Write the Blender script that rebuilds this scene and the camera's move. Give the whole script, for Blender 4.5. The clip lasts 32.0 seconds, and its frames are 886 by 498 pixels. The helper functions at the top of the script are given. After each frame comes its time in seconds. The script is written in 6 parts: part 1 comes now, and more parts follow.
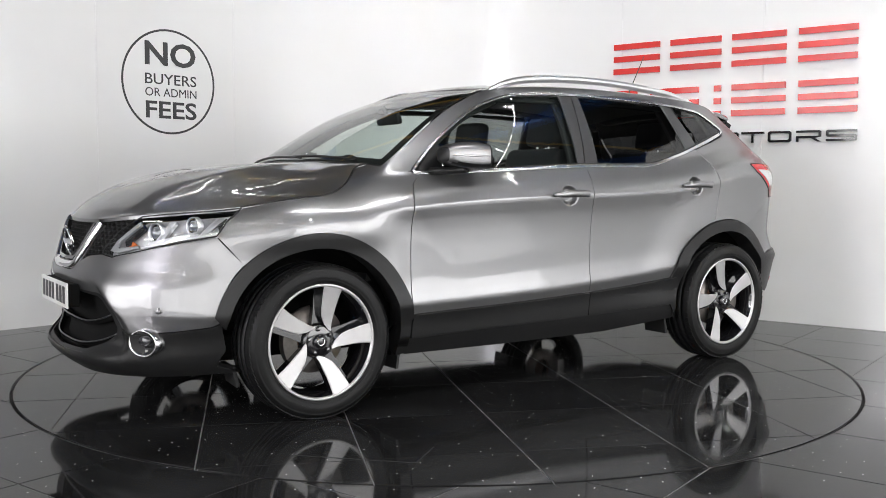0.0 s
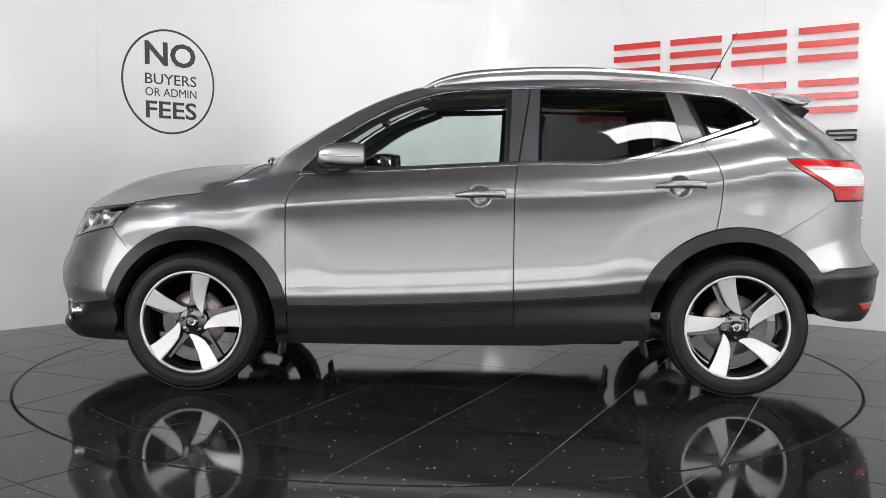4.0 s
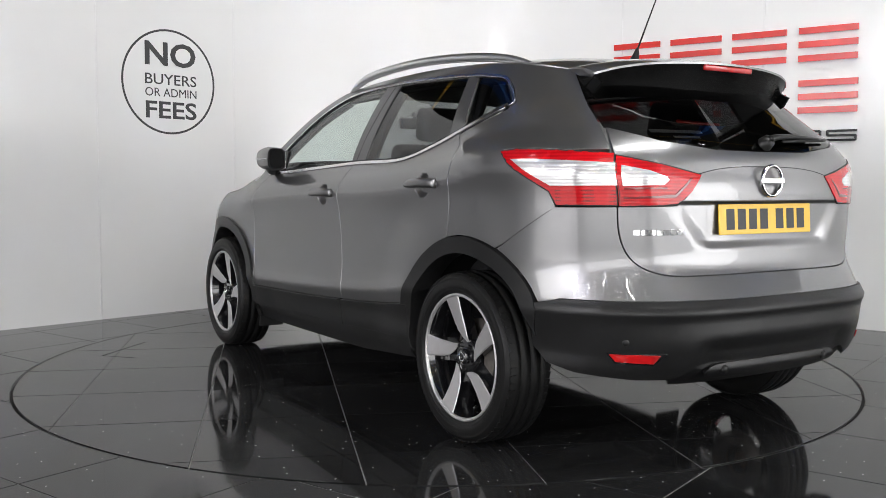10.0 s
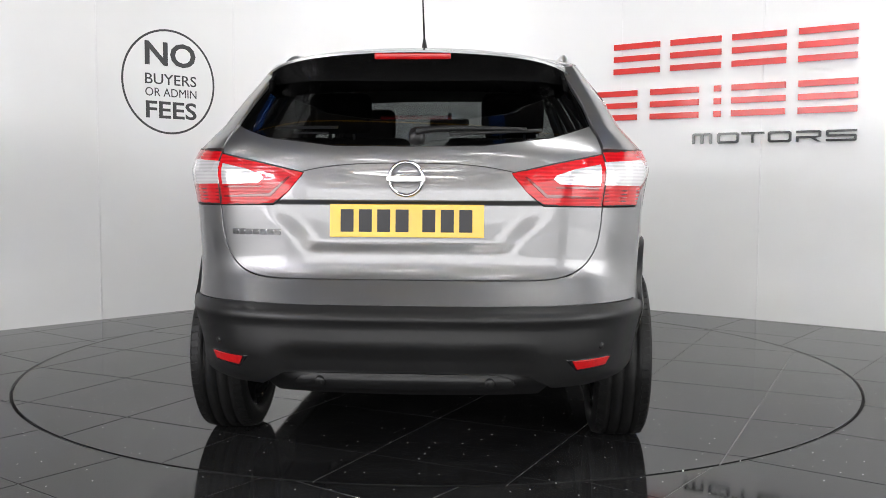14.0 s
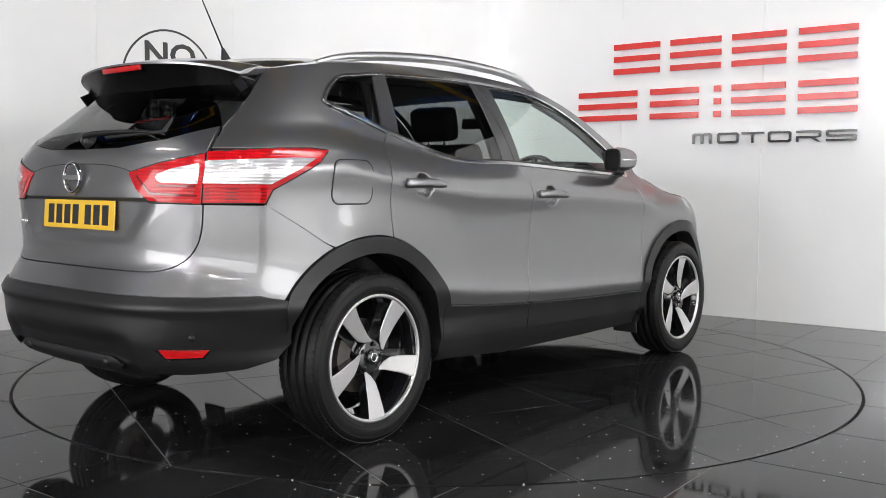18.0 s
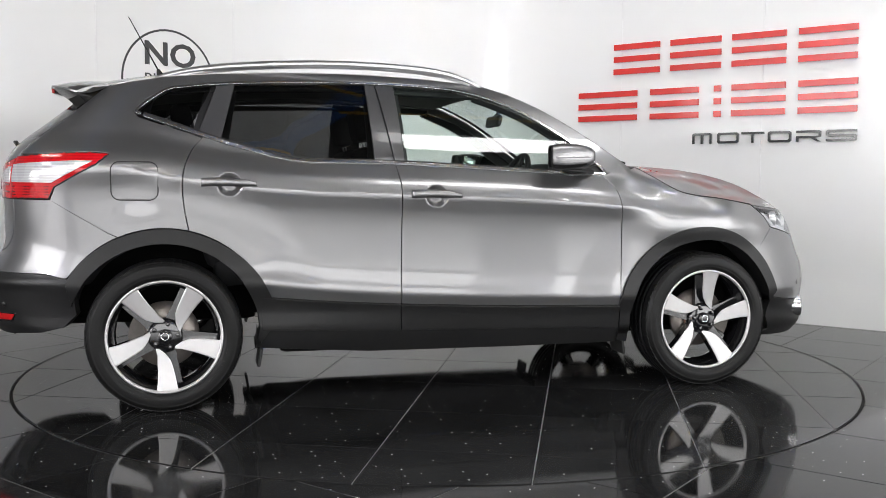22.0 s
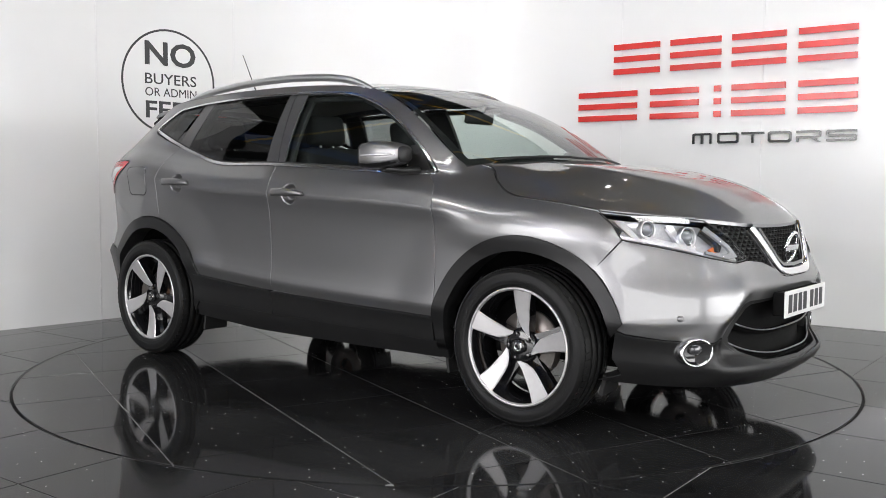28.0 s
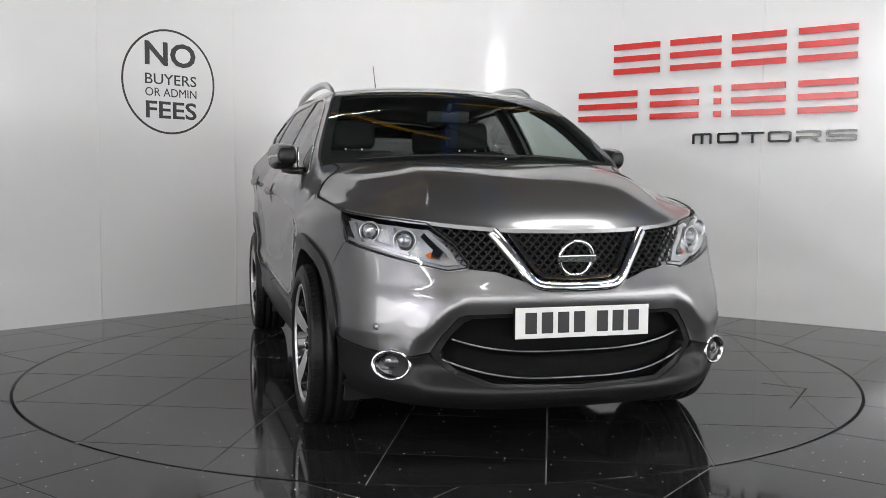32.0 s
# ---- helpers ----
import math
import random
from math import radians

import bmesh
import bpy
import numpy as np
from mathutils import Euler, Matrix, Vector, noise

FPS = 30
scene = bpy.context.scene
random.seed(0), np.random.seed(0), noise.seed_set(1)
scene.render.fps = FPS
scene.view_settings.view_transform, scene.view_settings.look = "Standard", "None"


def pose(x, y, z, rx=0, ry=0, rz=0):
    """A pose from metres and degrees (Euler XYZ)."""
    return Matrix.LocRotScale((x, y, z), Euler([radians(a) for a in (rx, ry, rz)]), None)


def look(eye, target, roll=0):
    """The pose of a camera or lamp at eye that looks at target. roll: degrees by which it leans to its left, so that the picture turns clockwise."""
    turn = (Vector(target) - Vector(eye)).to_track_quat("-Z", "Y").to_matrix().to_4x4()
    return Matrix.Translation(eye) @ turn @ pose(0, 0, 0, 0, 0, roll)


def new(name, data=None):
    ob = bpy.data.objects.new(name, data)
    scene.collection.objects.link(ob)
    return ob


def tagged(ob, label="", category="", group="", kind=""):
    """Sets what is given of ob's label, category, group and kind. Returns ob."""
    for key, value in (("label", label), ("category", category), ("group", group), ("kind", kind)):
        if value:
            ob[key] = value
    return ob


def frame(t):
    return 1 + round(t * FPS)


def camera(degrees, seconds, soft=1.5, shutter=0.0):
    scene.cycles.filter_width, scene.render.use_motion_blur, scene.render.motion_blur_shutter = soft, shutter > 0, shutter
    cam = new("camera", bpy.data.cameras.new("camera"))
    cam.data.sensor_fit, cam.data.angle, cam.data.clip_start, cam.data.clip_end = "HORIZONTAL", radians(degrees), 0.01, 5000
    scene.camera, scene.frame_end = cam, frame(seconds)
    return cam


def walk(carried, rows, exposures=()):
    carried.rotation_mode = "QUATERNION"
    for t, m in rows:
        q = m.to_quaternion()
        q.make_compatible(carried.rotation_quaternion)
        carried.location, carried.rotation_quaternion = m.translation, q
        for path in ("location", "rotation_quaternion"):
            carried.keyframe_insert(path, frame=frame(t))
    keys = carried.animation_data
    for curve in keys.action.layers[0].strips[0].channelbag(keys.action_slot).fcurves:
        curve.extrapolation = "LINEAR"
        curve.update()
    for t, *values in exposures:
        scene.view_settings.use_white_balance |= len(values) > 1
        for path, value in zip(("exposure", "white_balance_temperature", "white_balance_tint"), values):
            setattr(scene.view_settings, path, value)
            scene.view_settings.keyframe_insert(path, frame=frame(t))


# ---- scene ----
from mathutils.geometry import tessellate_polygon

cam = camera(50.44, 32.0, 0.8)
walk(cam, [(0, look((0, -5.371, 1.029), (0.02408, 0, 0.6479), 0.28)), (32, look((0, -5.371, 1.029), (0.02408, 0, 0.6479), 0.28))], exposures=[(0, 0.36), (3, 0.34), (7, 0.25), (9, 0.43), (11, 0.12), (13, 0.48), (17, 0.36), (20, 0.38), (25, 0.31), (28.5, 0.43), (30, 0.13), (32, 0.11)])

# ---- world and light ----
world = bpy.data.worlds.new("world")
world.use_nodes = True
world.node_tree.nodes["Background"].inputs[0].default_value = (0.5, 0.52, 0.55, 1)
world.node_tree.nodes["Background"].inputs[1].default_value = 0.02
scene.world = world
ROOM_H = 5.0
BACK_Y = -14.0
# ceiling battens over the hall: x, y, turn in degrees, length
BATTEN_DIR, BATTEN_OUT = Vector((0.797, -0.604)), Vector((0.604, 0.797))
BATTENS = [(*(BATTEN_DIR * along + BATTEN_OUT * across), -37.2, 1.8) for across in (1.8, -1.45, -4.7, -7.95, -11.2) for along in (-5.8, -2.4, 1.0, 4.4, 7.8, 11.2)]
BATTENS = [b for b in BATTENS if -8.0 < b[0] < 8.2 and -13.4 < b[1] < -1.2 and (math.hypot(b[0], b[1] + 2) > 3.2)]
TUBE_GLOW = 34.5
# long unseen fill lamp behind the camera, added to brighten the car's sides
FILL_X, FILL_W, FILL_Z, FILL_H = 0.6, 14.4, 1.75, 2.9
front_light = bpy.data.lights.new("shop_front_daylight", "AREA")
front_light.shape, front_light.size, front_light.size_y, front_light.energy = "RECTANGLE", FILL_W, FILL_H, 385
new("shop_front_daylight", front_light).matrix_basis = pose(FILL_X, BACK_Y + 0.02, FILL_Z, 90, 0, 0)
# two floodlights high on the west wall
FLOODS = [(-8.25, -9.3, 3.75), (-8.25, -10.6, 3.75)]
for flood in FLOODS:
    flood_light = bpy.data.lights.new("floodlight_beam", "AREA")
    flood_light.shape, flood_light.size, flood_light.size_y, flood_light.energy, flood_light.color = "RECTANGLE", 0.90, 0.50, 130, (0.98, 0.95, 1.04)
    new("floodlight_beam", flood_light).matrix_basis = look(flood, (-0.5, -1.0, 0.8))
# unseen fill lamp on the west wall, added to lift the left-facing panels
WEST_FILL = (-8.6, 9.4, 1.75, 2.7)
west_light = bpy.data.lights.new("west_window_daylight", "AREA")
west_light.shape, west_light.size, west_light.size_y, west_light.energy, west_light.color = "RECTANGLE", WEST_FILL[1], WEST_FILL[3], 340, (1.0, 0.99, 0.99)
new("west_window_daylight", west_light).matrix_basis = pose(-8.47, WEST_FILL[0], WEST_FILL[2], 90, 0, -90)
# unseen fill lamp beyond the sign wall, added to lift the right-facing panels
east_light = bpy.data.lights.new("side_window_daylight", "AREA")
east_light.shape, east_light.size, east_light.size_y, east_light.energy, east_light.color = "RECTANGLE", 9.8, 2.9, 370, (1.0, 1.0, 1.0)
new("side_window_daylight", east_light).matrix_basis = pose(8.74, -7.5, 1.75, 90, 0, 90)

# ---- materials ----
def material(name):
    m = bpy.data.materials.new(name)
    m.use_nodes = True
    return m, m.node_tree, m.node_tree.nodes["Principled BSDF"]


def mat(name, color, rough=0.5, metal=0.0, coat=0.0, vary=0.08, scale=40.0, bump=0.0, bump_scale=300.0, rough_vary=0.08, spec=0.5, coat_rough=0.03):
    """A surface with noise in colour and gloss at two scales, and fine relief."""
    m, t, b = material(name)
    n, l = t.nodes, t.links
    tc = n.new("ShaderNodeTexCoord")
    a, c = n.new("ShaderNodeTexNoise"), n.new("ShaderNodeTexNoise")
    a.inputs["Scale"].default_value, a.inputs["Detail"].default_value = scale, 4
    c.inputs["Scale"].default_value, c.inputs["Detail"].default_value = scale / 12, 3
    l.new(tc.outputs["Object"], a.inputs["Vector"]), l.new(tc.outputs["Object"], c.inputs["Vector"])
    mix = n.new("ShaderNodeMath")
    mix.operation = "ADD"
    l.new(a.outputs["Fac"], mix.inputs[0]), l.new(c.outputs["Fac"], mix.inputs[1])
    ramp = n.new("ShaderNodeMapRange")
    ramp.inputs["From Min"].default_value, ramp.inputs["From Max"].default_value = 0.6, 1.4
    ramp.inputs["To Min"].default_value, ramp.inputs["To Max"].default_value = 1 - vary, 1 + vary
    l.new(mix.outputs[0], ramp.inputs["Value"])
    mul = n.new("ShaderNodeVectorMath")
    mul.operation = "SCALE"
    mul.inputs[0].default_value = color
    l.new(ramp.outputs[0], mul.inputs["Scale"])
    l.new(mul.outputs[0], b.inputs["Base Color"])
    r2 = n.new("ShaderNodeMapRange")
    r2.inputs["To Min"].default_value, r2.inputs["To Max"].default_value = max(0.0, rough - rough_vary * rough), min(1.0, rough + rough_vary * rough)
    l.new(c.outputs["Fac"], r2.inputs["Value"]), l.new(r2.outputs[0], b.inputs["Roughness"])
    b.inputs["Metallic"].default_value, b.inputs["Coat Weight"].default_value = metal, coat
    b.inputs["Coat Roughness"].default_value, b.inputs["Specular IOR Level"].default_value = coat_rough, spec
    if bump:
        f, bp = n.new("ShaderNodeTexNoise"), n.new("ShaderNodeBump")
        f.inputs["Scale"].default_value, f.inputs["Detail"].default_value = bump_scale, 3
        bp.inputs["Strength"].default_value, bp.inputs["Distance"].default_value = bump, 0.002
        l.new(tc.outputs["Object"], f.inputs["Vector"]), l.new(f.outputs["Fac"], bp.inputs["Height"]), l.new(bp.outputs[0], b.inputs["Normal"])
    return m


def glow(name, color, strength):
    m, t, b = material(name)
    b.inputs["Base Color"].default_value = (*color, 1)
    b.inputs["Emission Color"].default_value, b.inputs["Emission Strength"].default_value = (*color, 1), strength
    return m


def glass(name, color, rough=0.0, sheen=0.07):
    """Thin tinted glass: a clear film that colours what is seen through it, with a mirror sheen."""
    m, t, b = material(name)
    n, l = t.nodes, t.links
    n.remove(b)
    tr, gl, fr, mx = n.new("ShaderNodeBsdfTransparent"), n.new("ShaderNodeBsdfGlossy"), n.new("ShaderNodeLayerWeight"), n.new("ShaderNodeMixShader")
    tr.inputs[0].default_value = (*color, 1)
    gl.inputs["Roughness"].default_value = rough
    fr.inputs["Blend"].default_value = 0.5
    p, q = n.new("ShaderNodeMath"), n.new("ShaderNodeMath")
    p.operation, q.operation = "POWER", "MULTIPLY_ADD"
    p.inputs[1].default_value, q.inputs[1].default_value, q.inputs[2].default_value = 5.0, 0.92, sheen
    l.new(fr.outputs["Facing"], p.inputs[0]), l.new(p.outputs[0], q.inputs[0])
    l.new(q.outputs[0], mx.inputs[0]), l.new(tr.outputs[0], mx.inputs[1]), l.new(gl.outputs[0], mx.inputs[2])
    l.new(mx.outputs[0], n["Material Output"].inputs["Surface"])
    return m


def paint_material():
    """Grey metallic paint: flakes under a clear coat."""
    m, t, b = material("grey_metallic_paint")
    n, l = t.nodes, t.links
    tc, v, r = n.new("ShaderNodeTexCoord"), n.new("ShaderNodeTexVoronoi"), n.new("ShaderNodeMapRange")
    v.inputs["Scale"].default_value = 1400
    l.new(tc.outputs["Object"], v.inputs["Vector"])
    r.inputs["To Min"].default_value, r.inputs["To Max"].default_value = 0.88, 1.14
    l.new(v.outputs["Color"], r.inputs["Value"])
    mul = n.new("ShaderNodeVectorMath")
    mul.operation = "SCALE"
    mul.inputs[0].default_value = (0.235, 0.233, 0.238)
    l.new(r.outputs[0], mul.inputs["Scale"]), l.new(mul.outputs[0], b.inputs["Base Color"])
    b.inputs["Metallic"].default_value, b.inputs["Roughness"].default_value = 0.86, 0.345
    b.inputs["Coat Weight"].default_value, b.inputs["Coat Roughness"].default_value = 1.0, 0.025
    b.inputs["Coat IOR"].default_value = 1.52
    b.inputs["Specular Tint"].default_value = (0.45, 0.45, 0.46, 1)
    return m


PAINT = paint_material()
PLASTIC = mat("black_grained_plastic", (0.012, 0.012, 0.0122), 0.36, spec=0.33, vary=0.15, scale=60, bump=0.10, bump_scale=900)
GLOSS_BLACK = mat("gloss_black", (0.008, 0.008, 0.009), 0.06, coat=1.0, vary=0.1)
RUBBER = mat("tyre_rubber", (0.008, 0.008, 0.008), 0.45, spec=0.22, vary=0.25, scale=25, bump=0.2, bump_scale=400)
BLACK_PANEL = mat("black_spoiler_panel", (0.006, 0.006, 0.006), 0.25, spec=0.2, vary=0.1)
PILLAR = mat("satin_grey_pillar_film", (0.05, 0.05, 0.052), 0.30, coat=0.3, vary=0.05, spec=0.4)
SEAL = mat("black_rubber_seal", (0.012, 0.012, 0.012), 0.6)
CHROME = mat("chrome", (0.82, 0.82, 0.83), 0.06, metal=1.0, vary=0.03)
TRIM_CHROME = mat("brushed_bright_trim", (0.72, 0.72, 0.73), 0.22, metal=1.0, vary=0.03)
DARK_CHROME = mat("dull_grey_chrome", (0.32, 0.32, 0.33), 0.3, metal=1.0, vary=0.05)
SATIN = mat("satin_aluminium", (0.78, 0.78, 0.79), 0.34, metal=1.0, vary=0.05)
ALLOY = mat("machined_alloy", (0.60, 0.59, 0.59), 0.46, metal=0.75, coat=0.3, vary=0.05)
STEEL = mat("brake_steel", (0.30, 0.27, 0.25), 0.45, metal=0.9, vary=0.3, scale=30)
IRON = mat("cast_iron_caliper", (0.12, 0.11, 0.10), 0.6, metal=0.5, vary=0.3)
RUST = mat("rusty_disc_hat", (0.22, 0.12, 0.08), 0.8, vary=0.4, scale=30)
UNDER = mat("black_underbody", (0.005, 0.005, 0.005), 0.8, vary=0.3, spec=0.15)
GLASS = glass("green_tinted_glass", (0.80, 0.87, 0.835))
SCREEN_GLASS = glass("windscreen_glass", (0.78, 0.84, 0.815), 0.0, 0.10)
DARK_GLASS = glass("dark_rear_glass", (0.11, 0.112, 0.113), 0.0, 0.045)
PRIVACY = glass("privacy_glass", (0.24, 0.245, 0.245))
LENS = glass("clear_lens", (0.93, 0.94, 0.95), 0.02)
AMBER = mat("amber_reflector", (0.7, 0.16, 0.03), 0.15, coat=1.0)


def ribbed(name, color, dark, metal, rough, scale, cells):
    """A lamp lens: moulded horizontal ribs and optic cells under a clear coat."""
    m, t, b = material(name)
    n, l = t.nodes, t.links
    tc, w, v, mp = n.new("ShaderNodeTexCoord"), n.new("ShaderNodeTexWave"), n.new("ShaderNodeTexVoronoi"), n.new("ShaderNodeMapping")
    w.bands_direction, w.wave_profile = "Z", "SIN"
    w.inputs["Scale"].default_value, w.inputs["Distortion"].default_value = scale, 0.0
    mp.inputs["Scale"].default_value = (cells, cells, cells * 0.6)
    v.feature = "F1"
    v.inputs["Scale"].default_value = 1.0
    l.new(tc.outputs["Object"], w.inputs["Vector"]), l.new(tc.outputs["Object"], mp.inputs["Vector"]), l.new(mp.outputs[0], v.inputs["Vector"])
    sep, mul, mix, bp = n.new("ShaderNodeSeparateColor"), n.new("ShaderNodeMath"), n.new("ShaderNodeMix"), n.new("ShaderNodeBump")
    l.new(v.outputs["Color"], sep.inputs[0])
    mul.operation = "MULTIPLY_ADD"
    mul.inputs[1].default_value = 0.45
    l.new(sep.outputs[0], mul.inputs[0])
    half = n.new("ShaderNodeMath")
    half.operation = "MULTIPLY"
    half.inputs[1].default_value = 0.55
    l.new(w.outputs["Fac"], half.inputs[0]), l.new(half.outputs[0], mul.inputs[2])
    mix.data_type = "RGBA"
    mix.inputs[6].default_value, mix.inputs[7].default_value = (*dark, 1), (*color, 1)
    l.new(mul.outputs[0], mix.inputs[0]), l.new(mix.outputs[2], b.inputs["Base Color"])
    bp.inputs["Strength"].default_value, bp.inputs["Distance"].default_value = 0.3, 0.0015
    l.new(mul.outputs[0], bp.inputs["Height"]), l.new(bp.outputs[0], b.inputs["Normal"])
    b.inputs["Metallic"].default_value, b.inputs["Roughness"].default_value = metal, rough
    b.inputs["Coat Weight"].default_value, b.inputs["Coat Roughness"].default_value = 0.5, 0.02
    b.inputs["Specular IOR Level"].default_value = 0.3
    return m


WHITE_LENS = ribbed("clear_ribbed_lens", (0.92, 0.91, 0.92), (0.58, 0.57, 0.58), 0.5, 0.12, 26.0, 17.0)
RED = ribbed("red_ribbed_lens", (0.62, 0.006, 0.012), (0.38, 0.003, 0.006), 0.0, 0.14, 26.0, 16.0)
RED_PLAIN = mat("red_lens", (0.50, 0.008, 0.010), 0.1, coat=1.0, vary=0.2, scale=60)
LAMP_SILVER = mat("silvered_lamp_housing", (0.92, 0.92, 0.94), 0.22, metal=0.5, coat=0.5, vary=0.2, scale=90)
DRL = mat("pale_light_guide", (0.34, 0.345, 0.35), 0.2, coat=1.0, vary=0.05)
CLOTH = mat("dark_seat_cloth", (0.018, 0.018, 0.02), 0.85, vary=0.2, scale=200, bump=0.3)
TRIM = mat("dark_interior_trim", (0.02, 0.02, 0.021), 0.55, vary=0.15)
HEADLINING = mat("pale_headlining", (0.45, 0.44, 0.42), 0.9, vary=0.05)
PLATE_WHITE = mat("white_plate", (0.80, 0.80, 0.78), 0.3, coat=0.5, vary=0.03)
PLATE_YELLOW = mat("yellow_plate", (0.80, 0.50, 0.03), 0.3, coat=0.5, vary=0.05)
INK = mat("black_ink", (0.015, 0.015, 0.017), 0.4)
WALL_WHITE = mat("gloss_white_panel", (0.80, 0.80, 0.795), 0.15, vary=0.015, scale=3.0, coat=0.0, spec=0.35, rough_vary=0.3)
SEAM = mat("panel_seam", (0.80, 0.80, 0.80), 0.3)
CEILING_MAT = mat("dark_ceiling", (0.07, 0.068, 0.066), 0.8, vary=0.1, scale=4)
DARK_WALL = mat("dark_grey_wall", (0.06, 0.06, 0.062), 0.8, vary=0.15, scale=3)
MID_WALL = mat("mid_grey_wall", (0.36, 0.36, 0.362), 0.7, vary=0.15, scale=3)
PALE_WALL = mat("pale_grey_wall", (0.70, 0.70, 0.70), 0.7, vary=0.15, scale=3)
RED_SIGN = mat("red_acrylic", (0.62, 0.025, 0.02), 0.25, coat=0.4, vary=0.05)
BLACK_SIGN = mat("black_acrylic", (0.012, 0.012, 0.014), 0.15, coat=0.6)
DECAL = mat("charcoal_vinyl", (0.035, 0.036, 0.038), 0.4)
YELLOW_STEEL = mat("yellow_painted_steel", (0.80, 0.47, 0.04), 0.45, vary=0.1)
BLUE_STEEL = mat("blue_painted_steel", (0.03, 0.12, 0.42), 0.45, vary=0.1)
DIFFUSER = glow("light_panel_diffuser", (1.0, 1.0, 0.99), 13.0)
TUBE = glow("lamp_tube", (1.0, 1.0, 0.99), TUBE_GLOW)
LAMP_BODY = mat("white_lamp_body", (0.8, 0.8, 0.8), 0.4)


def tile_material():
    """Polished black porcelain with faint clouding, scuffs and a different tone per tile."""
    m, t, b = material("polished_black_porcelain")
    n, l = t.nodes, t.links
    tc, info = n.new("ShaderNodeTexCoord"), n.new("ShaderNodeObjectInfo")
    a, c = n.new("ShaderNodeTexNoise"), n.new("ShaderNodeTexNoise")
    a.inputs["Scale"].default_value, a.inputs["Detail"].default_value = 2.2, 5
    c.inputs["Scale"].default_value, c.inputs["Detail"].default_value = 55, 4
    shift, place = n.new("ShaderNodeMath"), n.new("ShaderNodeVectorMath")
    shift.operation, place.operation = "MULTIPLY", "ADD"
    shift.inputs[1].default_value = 57.0
    l.new(info.outputs["Random"], shift.inputs[0]), l.new(shift.outputs[0], place.inputs[1]), l.new(tc.outputs["Object"], place.inputs[0])
    l.new(place.outputs[0], a.inputs["Vector"]), l.new(place.outputs[0], c.inputs["Vector"])
    s = n.new("ShaderNodeMath")
    s.operation = "MULTIPLY_ADD"
    s.inputs[1].default_value, s.inputs[2].default_value = 0.3, 0.7
    l.new(info.outputs["Random"], s.inputs[0])
    s2 = n.new("ShaderNodeMath")
    s2.operation = "MULTIPLY"
    l.new(s.outputs[0], s2.inputs[0]), l.new(a.outputs["Fac"], s2.inputs[1])
    mul = n.new("ShaderNodeVectorMath")
    mul.operation = "SCALE"
    mul.inputs[0].default_value = (0.044, 0.044, 0.045)
    l.new(s2.outputs[0], mul.inputs["Scale"])
    # sparse pale specks of dust
    v, lt, pick, both, mix = n.new("ShaderNodeTexVoronoi"), n.new("ShaderNodeMath"), n.new("ShaderNodeMath"), n.new("ShaderNodeMath"), n.new("ShaderNodeMix")
    v.voronoi_dimensions = "2D"
    v.inputs["Scale"].default_value = 14.0
    sep = n.new("ShaderNodeSeparateColor")
    lt.operation, pick.operation, both.operation, mix.data_type = "LESS_THAN", "GREATER_THAN", "MULTIPLY", "RGBA"
    lt.inputs[1].default_value, pick.inputs[1].default_value = 0.042, 0.80
    l.new(place.outputs[0], v.inputs["Vector"]), l.new(v.outputs["Distance"], lt.inputs[0]), l.new(v.outputs["Color"], sep.inputs[0]), l.new(sep.outputs[0], pick.inputs[0])
    l.new(lt.outputs[0], both.inputs[0]), l.new(pick.outputs[0], both.inputs[1]), l.new(both.outputs[0], mix.inputs[0])
    mix.inputs[7].default_value = (0.85, 0.85, 0.83, 1)
    l.new(mul.outputs[0], mix.inputs[6]), l.new(mix.outputs[2], b.inputs["Base Color"])
    r = n.new("ShaderNodeMapRange")
    r.inputs["From Min"].default_value, r.inputs["From Max"].default_value = 0.3, 0.75
    r.inputs["To Min"].default_value, r.inputs["To Max"].default_value = 0.035, 0.10
    l.new(a.outputs["Fac"], r.inputs["Value"]), l.new(r.outputs[0], b.inputs["Roughness"])
    b.inputs["Specular IOR Level"].default_value = 0.24
    return m


TILE = tile_material()
GROUT = mat("grey_grout", (0.25, 0.25, 0.245), 0.8, vary=0.2, scale=50)
DARK_GAP = mat("dark_gap", (0.006, 0.006, 0.006), 0.7)


# ---- mesh helpers ----
def mesh_object(name, verts, faces, material, parent=None, label="", smooth=True, normals=None):
    me = bpy.data.meshes.new(name)
    me.from_pydata([tuple(v) for v in verts], [], [tuple(f) for f in faces])
    me.materials.append(material)
    if smooth:
        me.polygons.foreach_set("use_smooth", [True] * len(me.polygons))
    if normals is not None:
        me.normals_split_custom_set_from_vertices([tuple(v) for v in normals])
    me.update()
    ob = new(name, me)
    if parent is not None:
        ob.parent = parent
    if label:
        ob["label"] = label
    return ob


def part(name, bm, material, parent=None, label="", smooth=True):
    me = bpy.data.meshes.new(name)
    bm.to_mesh(me)
    bm.free()
    me.materials.append(material)
    me.polygons.foreach_set("use_smooth", [smooth] * len(me.polygons))
    ob = new(name, me)
    if parent is not None:
        ob.parent = parent
    if label:
        ob["label"] = label
    return ob


def thing(name, label, category, m=None, group=""):
    ob = new(name)
    if m is not None:
        ob.matrix_basis = m
    return tagged(ob, label, category, group)


